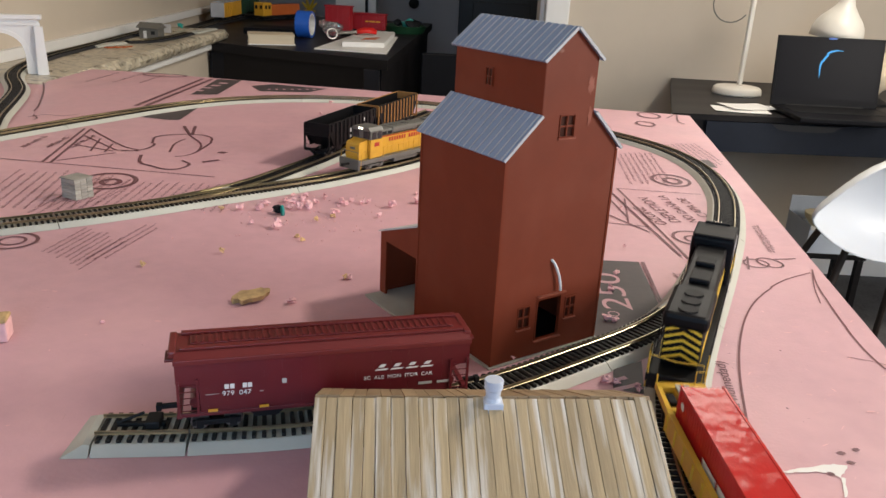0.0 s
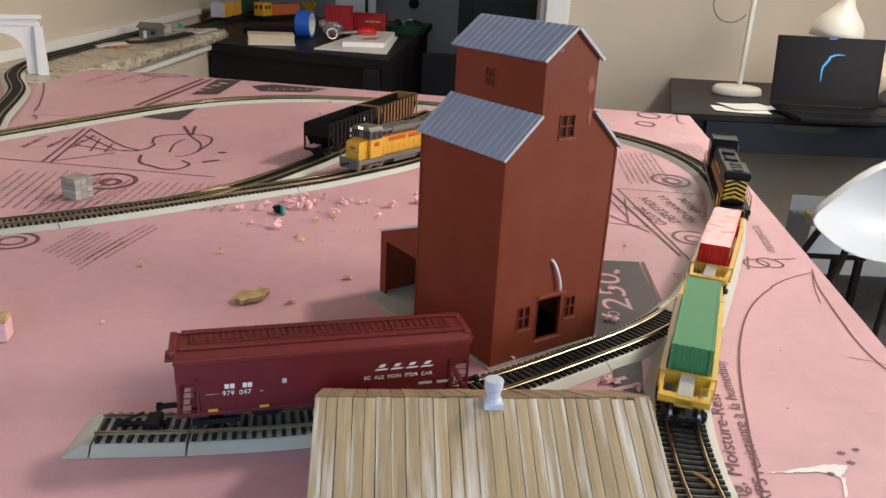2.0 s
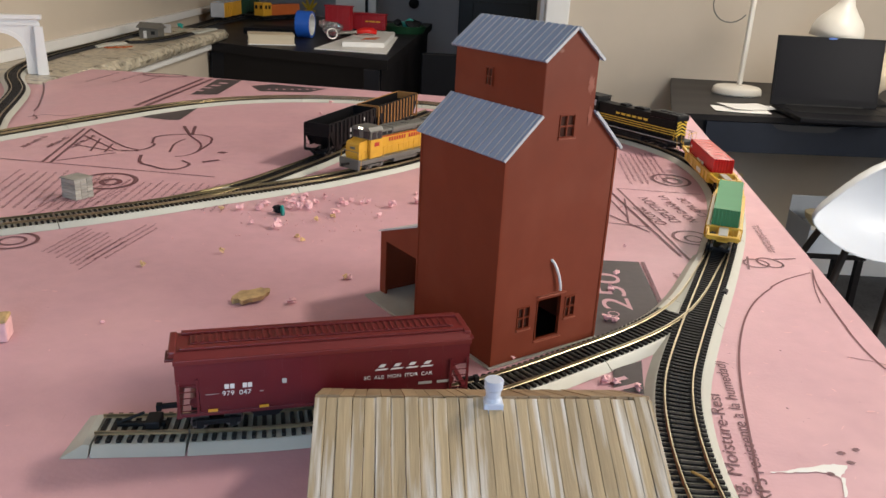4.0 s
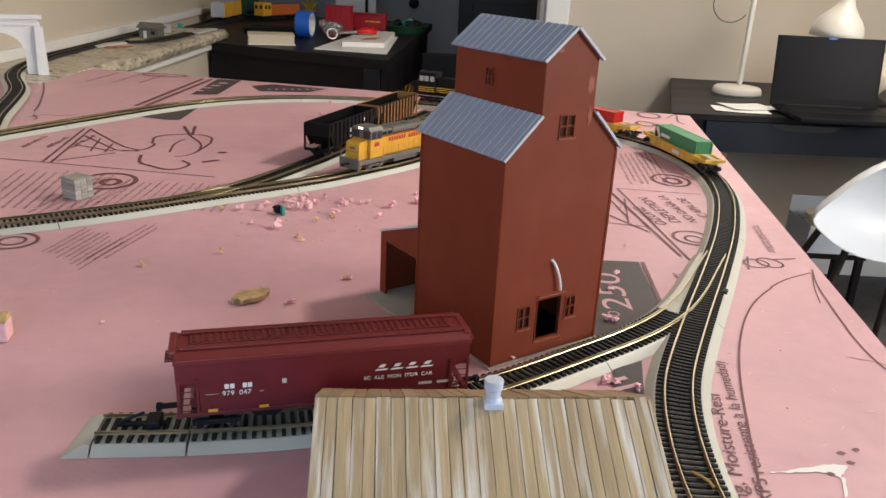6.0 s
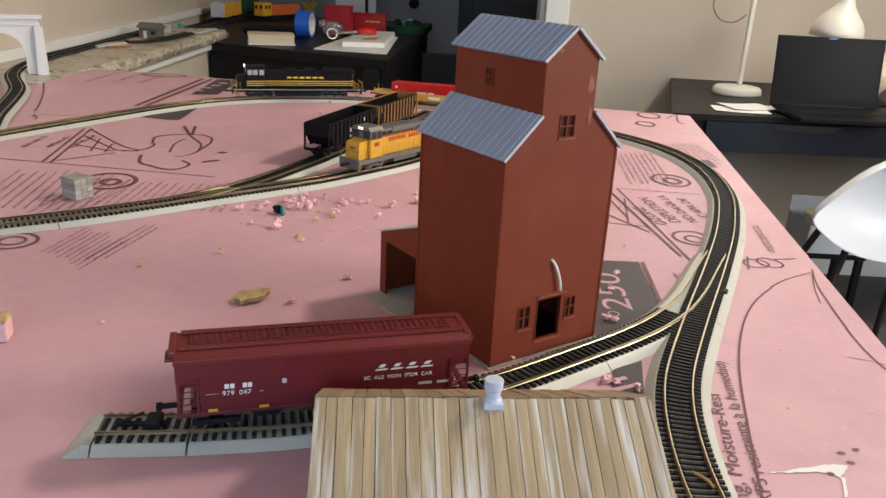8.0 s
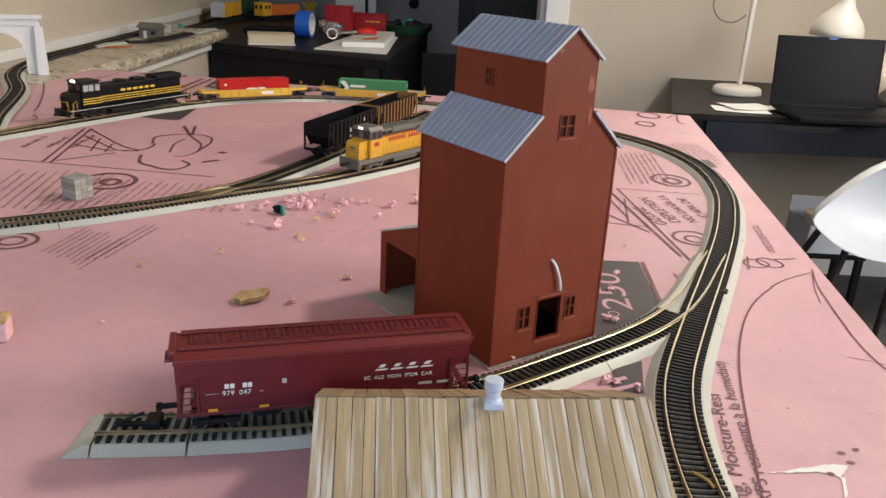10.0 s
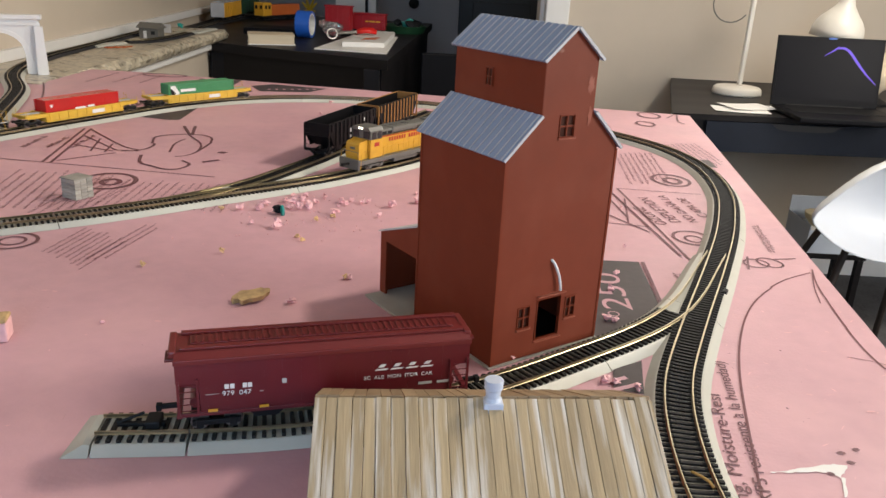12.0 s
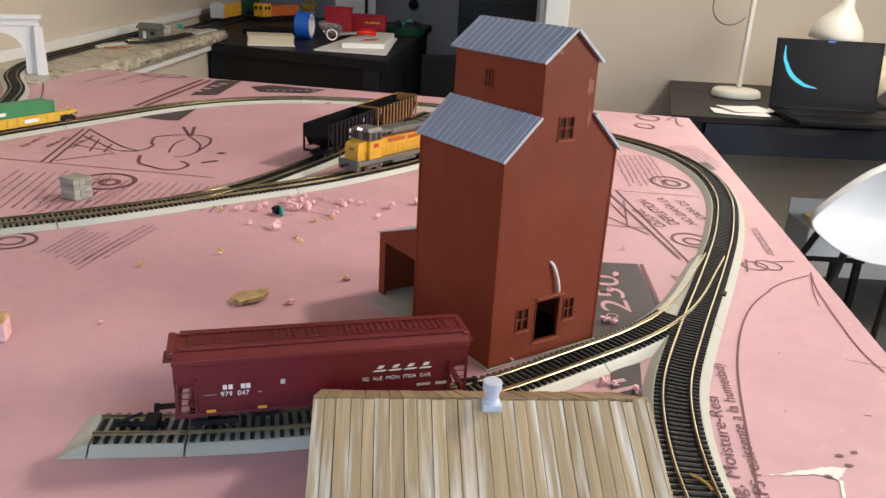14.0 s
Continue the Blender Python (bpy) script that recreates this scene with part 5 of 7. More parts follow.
# house-shaped outline and warnings inside the curve
ink_line([(0.2037, 0.9586), (0.2319, 0.7263)], 0.0028)
ink_line([(0.2160, 0.9716), (0.2385, 0.7164)], 0.0028)
ink_line([(0.2146, 0.9713), (0.3195, 0.9626)], 0.0016)
ink_line([(0.1807, 0.8597), (0.2179, 0.7979)], 0.0026)
ink_line([(0.1776, 0.8240), (0.2199, 0.8173)], 0.0022)
ink_line([(0.1971, 0.9221), (0.2042, 0.8489)], 0.0022)
ink_line([(0.2163, 0.9257), (0.2012, 0.8280)], 0.0022)
board_text("OZONE", (0.2457, 0.8275), (0.2305, 0.8906), 0.013)
board_text("DEPLETION", (0.2629, 0.8384), (0.2462, 0.9337), 0.013)
board_text("NO DA\u00d1A LA", (0.2830, 0.8410), (0.2700, 0.9480), 0.011)
board_text("CAPA DE", (0.3010, 0.8640), (0.2930, 0.9400), 0.011)
ring((0.2602, 0.7863), 0.020, 0.022, 0.0035)
ring((0.2604, 0.7827), 0.009, 0.010, 0.0030)
ink_rows((0.2512, 1.1754), (0.2378, 0.9866), (0.0080, 0.0025), 8, 0.0036, 21)
ink_rows((0.3437, 1.2609), (0.3509, 1.0994), (0.0080, 0.0035), 8, 0.0038, 22)
ink_patch([(0.3656, 1.1572), (0.3881, 1.1623), (0.3875, 1.1137), (0.3712, 1.1136)])
ring((0.2981, 1.0268), 0.024, 0.030, 0.0045)
ring((0.2997, 1.0242), 0.010, 0.014, 0.0060)
ink_rows((0.2114, 0.6886), (0.2147, 0.6613), (0.006, -0.006), 3, 0.004, 23)
ring((0.3823, 1.5275), 0.020, 0.030, 0.0060)
ring((0.3552, 1.4349), 0.016, 0.022, 0.0050)
curve_line([(0.4120, 1.5064), (0.4406, 1.5503), (0.4256, 1.4761), (0.4341, 1.4456)], 0.0050)
# prints on the far side of the board
ink_rows((-0.3536, 0.6504), (-0.3435, 0.7307), (0.0060, -0.0048), 9, 0.0022, 31)
ink_rows((-0.3107, 0.6383), (-0.2909, 0.7542), (0.0070, -0.002), 3, 0.0024, 32)
ink_rows((-0.4202, 0.7506), (-0.4091, 0.9051), (0.0095, -0.002), 6, 0.0028, 33)
ink_rows((-0.3689, 0.7893), (-0.3711, 0.9023), (0.0095, -0.0005), 15, 0.0028, 34)
ink_rows((-0.4845, 0.7586), (-0.5116, 0.9216), (0.011, 0.001), 11, 0.0030, 35)
ink_line([(-0.5602, 0.9605), (-0.4477, 0.9467), (-0.2808, 0.9260)], 0.0020)
ink_line([(-0.5041, 0.9549), (-0.5406, 1.1560)], 0.0038)
ink_line([(-0.4933, 0.9543), (-0.5315, 1.1584)], 0.0038)
curve_line([(-0.5282, 1.1508), (-0.4484, 1.0623), (-0.4173, 1.0417)], 0.0048)
ink_line([(-0.5225, 1.1116), (-0.4452, 1.0351), (-0.4149, 1.0354)], 0.0034)
ink_line([(-0.4908, 0.9638), (-0.4389, 1.0198)], 0.0034)
ink_line([(-0.5123, 1.0540), (-0.4461, 1.0282)], 0.0030)
ink_line([(-0.4916, 1.0960), (-0.4735, 1.0218)], 0.0030)
ink_line([(-0.4631, 1.0695), (-0.4538, 1.0197)], 0.0030)
ring((-0.3928, 0.6744), 0.021, 0.021, 0.0034)
ring((-0.3928, 0.6744), 0.011, 0.011, 0.0028)
ring((-0.3927, 0.8851), 0.030, 0.034, 0.0060, 0.4)
ring((-0.3883, 0.8809), 0.010, 0.012, 0.0060, 0.4)
# loose open strokes of a drawing
curve_line([(-0.4358, 1.0306), (-0.4139, 1.0425), (-0.4078, 1.0721), (-0.4225, 1.1173), (-0.4393, 1.1209), (-0.4118, 1.1479), (-0.3770, 1.1568), (-0.3459, 1.1566), (-0.3384, 1.1111), (-0.3403, 1.0393)], 0.0050)
curve_line([(-0.4034, 1.0149), (-0.3906, 0.9769), (-0.3689, 0.9608), (-0.3510, 0.9502), (-0.3346, 0.9537), (-0.3284, 0.9785), (-0.3460, 0.9991)], 0.0060)
curve_line([(-0.3824, 1.1473), (-0.3503, 1.0970), (-0.3406, 1.0528), (-0.3469, 1.0245), (-0.3623, 1.0145)], 0.0040)
curve_line([(-0.3742, 1.0382), (-0.3836, 1.0889), (-0.3791, 1.1242)], 0.0040)
ink_line([(-0.4099, 1.2085), (-0.3816, 1.1475)], 0.0050)
ink_line([(-0.3937, 1.2128), (-0.3785, 1.1483)], 0.0050)
ink_line([(-0.3163, 0.9932), (-0.2990, 1.0095)], 0.0070)
ink_line([(-0.3113, 1.0527), (-0.3009, 1.0484)], 0.0100)
ink_rows((-0.5645, 1.0207), (-0.5680, 1.1001), (0.030, 0.006), 3, 0.0080, 41)
ink_patch([(-0.5034, 1.2631), (-0.4673, 1.3094), (-0.4365, 1.3623), (-0.4319, 1.2538), (-0.4468, 1.2497)])
# back strip of print
ink_line([(-0.5407, 1.3534), (-0.5279, 1.6964)], 0.0080)
ink_line([(-0.5250, 1.3582), (-0.5093, 1.6947)], 0.0080)
ink_patch([(-0.4901, 1.4942), (-0.4985, 1.6988), (-0.4471, 1.7007), (-0.4443, 1.5095)])
board_text("IIII", (-0.4843, 1.5239), (-0.4620, 1.6533), 0.018, M_FOAM)
ink_patch([(-0.4097, 1.6319), (-0.3770, 1.6677), (-0.2576, 1.6461), (-0.2863, 1.5909), (-0.3787, 1.5742)])
board_text("IIIIIII", (-0.3714, 1.5914), (-0.2750, 1.6247), 0.012, M_FOAM)
ink_rows((-0.7258, 1.5729), (-0.7166, 1.7317), (0.05, 0.01), 3, 0.007, 44)
ring((-0.6165, 1.7157), 0.045, 0.020, 0.0060)
curve_line([(-0.7960, 1.5471), (-0.7512, 1.4606), (-0.6915, 1.3240), (-0.6691, 1.2606)], 0.0040)
curve_line([(-0.6565, 1.2147), (-0.6401, 1.2388), (-0.6124, 1.2369), (-0.5946, 1.2569)], 0.0035)
curve_line([(-0.6558, 1.2343), (-0.6384, 1.2103), (-0.6383, 1.1962)], 0.0035)

# fine scratches and dents worn into the board
def scratches(count, x0, x1, y0, y1, seed, material, size):
    rng = random.Random(seed)
    bm = bmesh.new()
    for i in range(count):
        p = Vector((rng.uniform(x0, x1), rng.uniform(y0, y1), 0.0003 + 0.00005 * rng.random()))
        a, l, w = rng.uniform(0, math.pi), size * rng.uniform(0.3, 1.6), size * rng.uniform(0.06, 0.22)
        d, s = Vector((math.cos(a), math.sin(a), 0)) * l, Vector((-math.sin(a), math.cos(a), 0)) * w
        bm.faces.new([bm.verts.new(v) for v in (p - d, p - d * 0.3 - s, p + d * 0.5 - s * 0.7, p + d, p + d * 0.4 + s, p - d * 0.4 + s * 0.6)])
    return tagged(part("surface_scratch", bm, material, foam), "fine pale scratches in the foam", kind="stuff")


scratches(90, 0.20, 0.34, 0.28, 0.62, 5, M_CRUMB, 0.0024)
scratches(60, -0.35, 0.0, 0.30, 0.72, 6, M_CRUMB, 0.0026)
scratches(40, -0.5, 0.3, 0.75, 1.45, 7, M_CRUMB, 0.0040)
scratches(22, 0.20, 0.33, 0.30, 0.62, 8, M_PENCIL, 0.0010)
scratches(24, -0.35, 0.2, 0.35, 1.0, 9, M_PENCIL, 0.0011)


# ---- crumbs and bits on the foam ----
def crumb(p, r, material, seed, label, name="foam_crumb", squash=0.7):
    bm = blob(r, seed, squash, 2, torn=1.1)
    low = min(v.co.z for v in bm.verts)
    ob = part(name, bm, material, at=pose(p[0], p[1], -low + 0.0002, 0, 0, seed * 47 % 360))
    return tagged(ob, label, "crumb", "crumbs on the board")


rng = random.Random(11)
SPOTS = ((-0.1950, 0.8207), (-0.1772, 0.8391), (-0.1665, 0.8323), (-0.1598, 0.8467), (-0.1499, 0.8267), (-0.1566, 0.8129), (-0.1430, 0.8409), (-0.1680, 0.8150), (-0.1460, 0.8148), (-0.1155, 0.8460), (-0.1058, 0.8544), (-0.0933, 0.8456), (-0.0702, 0.8016), (-0.0593, 0.8387),
         (-0.1174, 0.8034), (-0.1948, 0.7575), (-0.1662, 0.7495), (-0.0312, 0.8611), (-0.1976, 0.8056), (-0.2178, 0.8020), (-0.0863, 0.8513), (-0.0345, 0.8956), (-0.1592, 0.8604), (-0.1724, 0.8625), (-0.1100, 0.8382), (-0.1366, 0.8600))
for i, p in enumerate(SPOTS):
    crumb(p, rng.uniform(0.0024, 0.0050), M_CRUMB, i + 1, "torn pink foam crumb lying on the board")
for i, p in enumerate(((-0.0793, 0.6259), (-0.1166, 0.5698), (-0.2437, 0.5169), (0.1576, 0.6683), (0.1455, 0.6300), (0.1320, 0.5678), (0.1375, 0.5664), (0.2051, 0.8861), (0.1807, 0.7461), (0.1126, 0.4694), (0.1198, 0.4671), (0.1328, 0.4610), (-0.2244, 1.4814), (-0.2243, 1.3641), (0.0517, 0.4931))):
    crumb(p, 0.0016 if i in (2, 7, 8) else 0.0030, M_CRUMB, i + 60, "torn pink foam crumb lying on the board")
for i, p in enumerate(((-0.1415, 0.7240), (-0.2007, 0.6705), (-0.2573, 0.6297), (-0.2367, 0.7987), (-0.1351, 0.7134), (-0.0815, 0.6243), (-0.1323, 0.7774), (-0.1169, 0.7916))):
    crumb(p, 0.0026, M_CRUMB_Y, i + 100, "small yellowish crumb on the board", "yellow_crumb")
bm = bmesh.new()
for i in range(150):
    x, y = rng.gauss(-0.155, 0.05), rng.gauss(0.80, 0.04)
    blob(rng.uniform(0.0005, 0.0011), i, 0.7, 1, bm, (x, y, 0.0007))
fine = part("foam_dust", bm, M_CRUMB)
tagged(fine, "fine scattered pink foam dust on the board", "dust", kind="stuff")
# tan cork chip
p = (-0.1488, 0.5722)
rng2, edge = random.Random(3), []
for a, r in ((0.0, 0.0150), (0.7, 0.0125), (1.5, 0.0085), (2.3, 0.0120), (3.05, 0.0175), (3.7, 0.0135), (4.5, 0.0095), (5.5, 0.0115)):
    for k in range(3):
        edge.append((a + k * 0.24, r * rng2.uniform(0.90, 1.08)))
bm = prism([(r * math.cos(a), r * math.sin(a)) for a, r in edge], 0.0, 0.0046, axis="z")
for v in bm.verts:
    v.co.z += 0.10 * v.co.x + (0.0012 if v.co.z < 0.001 else 0.0010 * rng2.random())
    if v.co.z < 0.004:
        v.co.x, v.co.y = v.co.x * rng2.uniform(0.82, 0.95), v.co.y * rng2.uniform(0.82, 0.95)
ob = part("cork_chip", bm, M_ROCK, at=pose(p[0], p[1], 0.0004, 0, 0, 14))
tagged(ob, "flat torn chip of tan cork on the foam", "cork chip")
# dark plug with a teal band
p = (-0.1764, 0.7972)
plug = thing("wire_plug", pose(p[0], p[1], 0.0002, 0, 0, 30), "dark plug with a teal band among crumbs", "plug")
part("plug_body", blob(0.0062, 31, 0.62, 2, at=(0, 0, 0.0045)), M_BLACK, plug)
part("band", rod((0.0015, -0.0062, 0.0045), (0.0035, -0.0062, 0.0045), 0.0058, 18), M_TEAL, plug, "teal plastic band")
# stacked weathered block
p = (-0.3973, 0.8181)
blk = thing("stacked_block", pose(p[0], p[1], 0.0, 0, 0, -28), "small weathered grey wooden crate stack on the foam", "crate")
for k in range(6):
    for j in range(3):
        bm = box((-0.0112, -0.0112 + j * 0.0075, 0.0003 + k * 0.0036), (0.0112, -0.0040 + j * 0.0075, 0.0036 + k * 0.0036), 0.0003)
        part("slat", bm, M_BLOCK, blk)
part("lid_board", box((-0.0118, -0.0118, 0.0219), (0.0118, 0.0118, 0.0231), 0.0003), M_BLOCK, blk, "weathered lid board")
# scrap at the board's left
p = (-0.3012, 0.4854)
scrap = thing("foam_scrap", pose(p[0] - 0.002, p[1], 0.0002, 0, 0, 15), "cut scrap of pink foam with a dark top", "foam scrap")
part("scrap_body", box((-0.012, -0.008, 0), (0.009, 0.008, 0.014), 0.0012), M_CRUMB, scrap)
part("scrap_top", box((-0.012, -0.0078, 0.0141), (0.009, 0.0078, 0.0170), 0.0010), M_ROCK, scrap, "dark top layer")
# dark screw heads beside the track
for p in ((0.2427, 0.6281), (-0.2847, 0.8004)):
    s = part("track_clip", box((-0.0045, -0.0022, 0), (0.0045, 0.0022, 0.0035), 0.0008), M_BLACK, at=pose(p[0], p[1], 0.0035, 0, 0, 62 if p[0] > 0 else 30))
    tagged(s, "small black plastic clip on the roadbed's edge", "track clip")
# bright bumper gear at the siding's end
end = thing("bumper_gear", Matrix.Translation(at_s(SIDING, 0.030) + Vector((0, 0, TIE_TOP))) @ Matrix.Rotation(heading(SIDING, 0.03), 4, "Z"), "small black coupler gear lying on the siding", "coupler")
part("gear_bar", box((-0.020, -0.0016, 0.0002), (0.006, 0.0016, 0.0024), 0.0004), M_BLACK, end)
part("gear_block", box((-0.004, -0.0060, 0.0002), (0.004, 0.0060, 0.0055), 0.0008), M_BLACK, end)
part("gear_rod", rod((-0.020, 0.0, 0.002), (-0.006, 0.004, 0.006), 0.0009, 8), M_BLACK, end)
# curved wire scrap between the near rails
part_w = part("wire_scrap", tube([(0.1400, 0.3620, 0.0074), (0.1440, 0.3570, 0.0080), (0.1470, 0.3530, 0.0078), (0.1480, 0.3480, 0.0074)], 0.0009, 8), M_RAIL_SIDE)
tagged(part_w, "short curl of brass wire between the rails", "wire")


# ---- tunnel portal ----
def portal():
    a, b = Vector((-0.975, 1.585)), Vector((-0.838, 1.640))
    d = (b - a).normalized()
    o = thing("tunnel_portal", Matrix.Translation((a.x, a.y, 0.0020)) @ Matrix.Rotation(math.atan2(d.y, d.x), 4, "Z"), "white plastic tunnel portal over the wall track", "tunnel portal")
    w, h, r = (b - a).length, 0.108, 0.044
    out = [(0, 0), (0, h), (w, h), (w, 0), (w / 2 + r, 0)]
    out += [(w / 2 + r * math.cos(t), 0.040 + r * 0.95 * math.sin(t)) for t in np.linspace(0, math.pi, 25)]
    out += [(w / 2 - r, 0)]
    part("arch_wall", prism(out, -0.006, 0.010), M_WHITE, o)
    ringo = [(w / 2 + (r + 0.008) * math.cos(t), 0.040 + (r + 0.008) * 0.95 * math.sin(t)) for t in np.linspace(0, math.pi, 25)] + [(w / 2 + r * math.cos(t), 0.040 + r * 0.95 * math.sin(t)) for t in np.linspace(math.pi, 0, 25)]
    part("arch_ring", prism(ringo, -0.0085, -0.0061), M_WHITE, o)
    part("cap", box((-0.006, -0.012, h + 0.0002), (w + 0.006, 0.014, h + 0.009), 0.001), M_WHITE, o)
    part("cornice", box((-0.003, -0.009, h - 0.012), (w + 0.003, -0.0062, h - 0.006), 0.0006), M_WHITE, o)
    for x in (0.0, w):
        part("buttress", prism([(x - 0.010, 0), (x + 0.010, 0), (x + 0.0075, h - 0.013), (x - 0.0075, h - 0.013)], -0.0165, -0.0086), M_WHITE, o)


portal()


# ---- on the stone ledge ----
def hut():
    p = (-0.9016, 2.4198, 0.0120)
    o = thing("lineside_hut", pose(p[0], p[1], 0.0022, 0, 0, -8), "small grey lineside hut with a white door", "model building")
    part("hut_body", box((-0.030, -0.016, 0), (0.030, 0.022, 0.030), 0.0005), M_LOCO_GREY, o)
    part("hut_roof", prism([(-0.023, 0.0302), (0.029, 0.0302), (0.003, 0.045)], -0.036, 0.036, axis="x"), M_LOCO_GREY, o)
    part("door", box((-0.016, -0.0170, 0.001), (-0.006, -0.0162, 0.022)), M_WHITE, o, "white door")
    part("window", box((0.008, -0.0170, 0.012), (0.020, -0.0162, 0.022)), M_PANE, o)


hut()
spare = smooth_path([(-0.9145, 2.2667), (-0.8709, 2.3079), (-0.8500, 2.4119), (-0.8440, 2.5923)])
lay(spare, 0.0, spare[1][-1], 0.4, "black curved spare track lying on the stone ledge", M_BED_BLACK, z0=0.0022, group="spare track on the ledge")


def loose_bed(a, b, label):
    """An empty strip of grey roadbed lying on the ledge."""
    line = smooth_path([a, ((a[0] + b[0]) / 2, (a[1] + b[1]) / 2), b])
    o = at_s(line, line[1][-1] / 2)
    t = thing("roadbed_strip", Matrix.Translation((o.x, o.y, 0.0022)), label, "roadbed", "loose roadbed on the ledge")
    part("roadbed", sweep(line, 0.002, line[1][-1] - 0.002, BED, o), M_BED, t)


loose_bed((-0.9500, 2.1200), (-0.9180, 2.2450), "grey plastic roadbed strip lying on the stone ledge")
loose_bed((-0.8420, 2.6150), (-0.8300, 2.7950), "grey plastic roadbed strip at the ledge's far end")
scribble = part("red_wire", tube([(-0.9175 + 0.017 * k * 0.3, 2.1231 + 0.004 * k + 0.018 * math.sin(k * 2.1), 0.0038) for k in range(11)], 0.0016, 6), M_ORANGE, smooth=True)
tagged(scribble, "thin red wire lying curled on the ledge", "wire")
crate = part("grey_crate", box((-0.014, -0.012, 0), (0.014, 0.012, 0.026), 0.001), M_CARGREY, at=pose(-0.9195, 2.6000, 0.0024, 0, 0, 10))
tagged(crate, "small pale grey crate beside the lineside hut", "crate")
clip = part("teal_clip", blob(0.011, 41, 0.7, 2, at=(0, 0, 0.009)), M_TEAL, at=pose(-0.9300, 2.7700, 0.0026))
tagged(clip, "small teal plastic bit on the ledge", "plastic bit")


BACK_LINE = smooth_path([(-0.9777, 3.1242, 0.0000)[:2], (-0.9852, 3.4248, 0.0000)[:2], (-0.9773, 3.8028, 0.0000)[:2], (-0.9476, 4.2353, 0.0000)[:2], (-0.9102, 4.6397, 0.0000)[:2]])
lay(BACK_LINE, 0.0, BACK_LINE[1][-1], 0.229, "black roadbed track at the desk's back", M_BED_BLACK, z0=-0.0295, group="desk track sections")


def boxcar(label, body, end_mat, s, length=0.150, name="box_car"):
    h = length / 2
    o = thing(name, pose(0, 0, 0), label, "model freight car", "cars on the wall track")
    part("body", box((-h, -0.0165, 0.0095), (h, 0.0165, 0.0430), 0.0006), body, o)
    part("roof", prism([(-0.0172, 0.0431), (0.0172, 0.0431), (0.004, 0.0465), (-0.004, 0.0465)], -h - 0.001, h + 0.001, axis="x"), end_mat, o)
    for end in (-1, 1):
        part("end_panel", box((end * (h + 0.0006) - 0.0005, -0.0160, 0.0098), (end * (h + 0.0006) + 0.0005, 0.0160, 0.0425)), end_mat, o)
    for side in (-1, 1):
        part("sliding_door", box((-0.016, side * 0.0172 - 0.0006, 0.0110), (0.016, side * 0.0172 + 0.0006, 0.0415), 0.0002), body, o)
        for i in range(9):
            x = -h + 0.008 + i * (length - 0.016) / 8
            part("side_rib", box((x - 0.0005, side * 0.0166 - 0.0005, 0.0100), (x + 0.0005, side * 0.0166 + 0.0005, 0.0425)), body, o)
    truck(o, -h + 0.020, 0.0105, 0.0050), truck(o, h - 0.020, 0.0105, 0.0050)
    m = parked(o, BACK_LINE, s, h - 0.02)
    m.matrix_basis = Matrix.Translation((0, 0, -0.0295)) @ m.matrix_basis @ Matrix.Scale(1.75, 4)
    return o


def s_near(line, p):
    k = int(np.argmin(np.hypot(line[0][:, 0] - p[0], line[0][:, 1] - p[1])))
    return float(line[1][k])


S0 = s_near(BACK_LINE, (-0.9910, 3.4201, 0.0000))
boxcar("yellow box car with a grey end on the wall track", M_CARYELLOW, M_CARGREY, S0 + 0.12)
boxcar("dark green box car on the wall track", M_GREEN_DARK, M_GREEN_DARK, S0 + 0.40)


def orange_loco():
    p, r = (-0.8537, 3.7396, -0.0300), (-0.8549, 4.3544, -0.0300)
    a = radians(64)
    o = thing("switcher_locomotive", pose(p[0] + 0.075 * math.cos(a), p[1] + 0.075 * math.sin(a), -0.0295, 0, 0, math.degrees(a)) @ Matrix.Scale(1.7, 4), "orange-brown switcher locomotive standing on the desk", "model locomotive")
    part("frame", box((-0.085, -0.016, 0.006), (0.085, 0.016, 0.012), 0.0006), M_BLACK, o)
    part("hood", box((-0.045, -0.012, 0.0122), (0.082, 0.012, 0.040), 0.002), M_ORANGE, o)
    cab = part("cab", box((-0.080, -0.016, 0.0122), (-0.046, 0.016, 0.046), 0.0012), M_CARYELLOW, o)
    for y in (-0.008, 0.008):
        part("window", box((-0.0808, y - 0.004, 0.030), (-0.0802, y + 0.004, 0.039)), M_PANE, cab)
    for s in (-1, 1):
        for x in (-0.070, -0.056):
            part("window", box((x - 0.004, s * 0.0163 - 0.0003, 0.030), (x + 0.004, s * 0.0163 + 0.0003, 0.039)), M_PANE, cab)
    truck(o, -0.055, 0.012, 0.005), truck(o, 0.055, 0.012, 0.005)
    return o


# ---- dark desk at the back ----
DZ = -0.030
FR, FM, BR = (-0.1967, 2.4377, -0.0300), (-0.6828, 2.6487, -0.0300), (-0.1113, 4.0617, -0.0300)
k = (FR[1] - FM[1]) / (FR[0] - FM[0])
FL = (-0.80, FM[1] + k * (-0.80 - FM[0]))
desk = thing("writing_desk", pose(0, 0, FLOOR_Z), "black-brown wooden desk crowded with hobby clutter", "desk")
top = [(FR[0], FR[1]), (BR[0], BR[1]), (-1.10, 4.20), (-1.05, FL[1] + 0.16), FL]
H0 = DZ - FLOOR_Z
part("desktop", prism(top, H0 - 0.030, H0, axis="z"), M_DESK, desk)
inset = 0.03
fr2, fl2 = (FR[0] - 0.02, FR[1] + 0.03), (FL[0], FL[1] + 0.03)
part("front_panel", prism([fr2, (fr2[0], fr2[1] + 0.02), (fl2[0], fl2[1] + 0.02), fl2], 0.06, H0 - 0.031, axis="z"), M_DESK, desk)
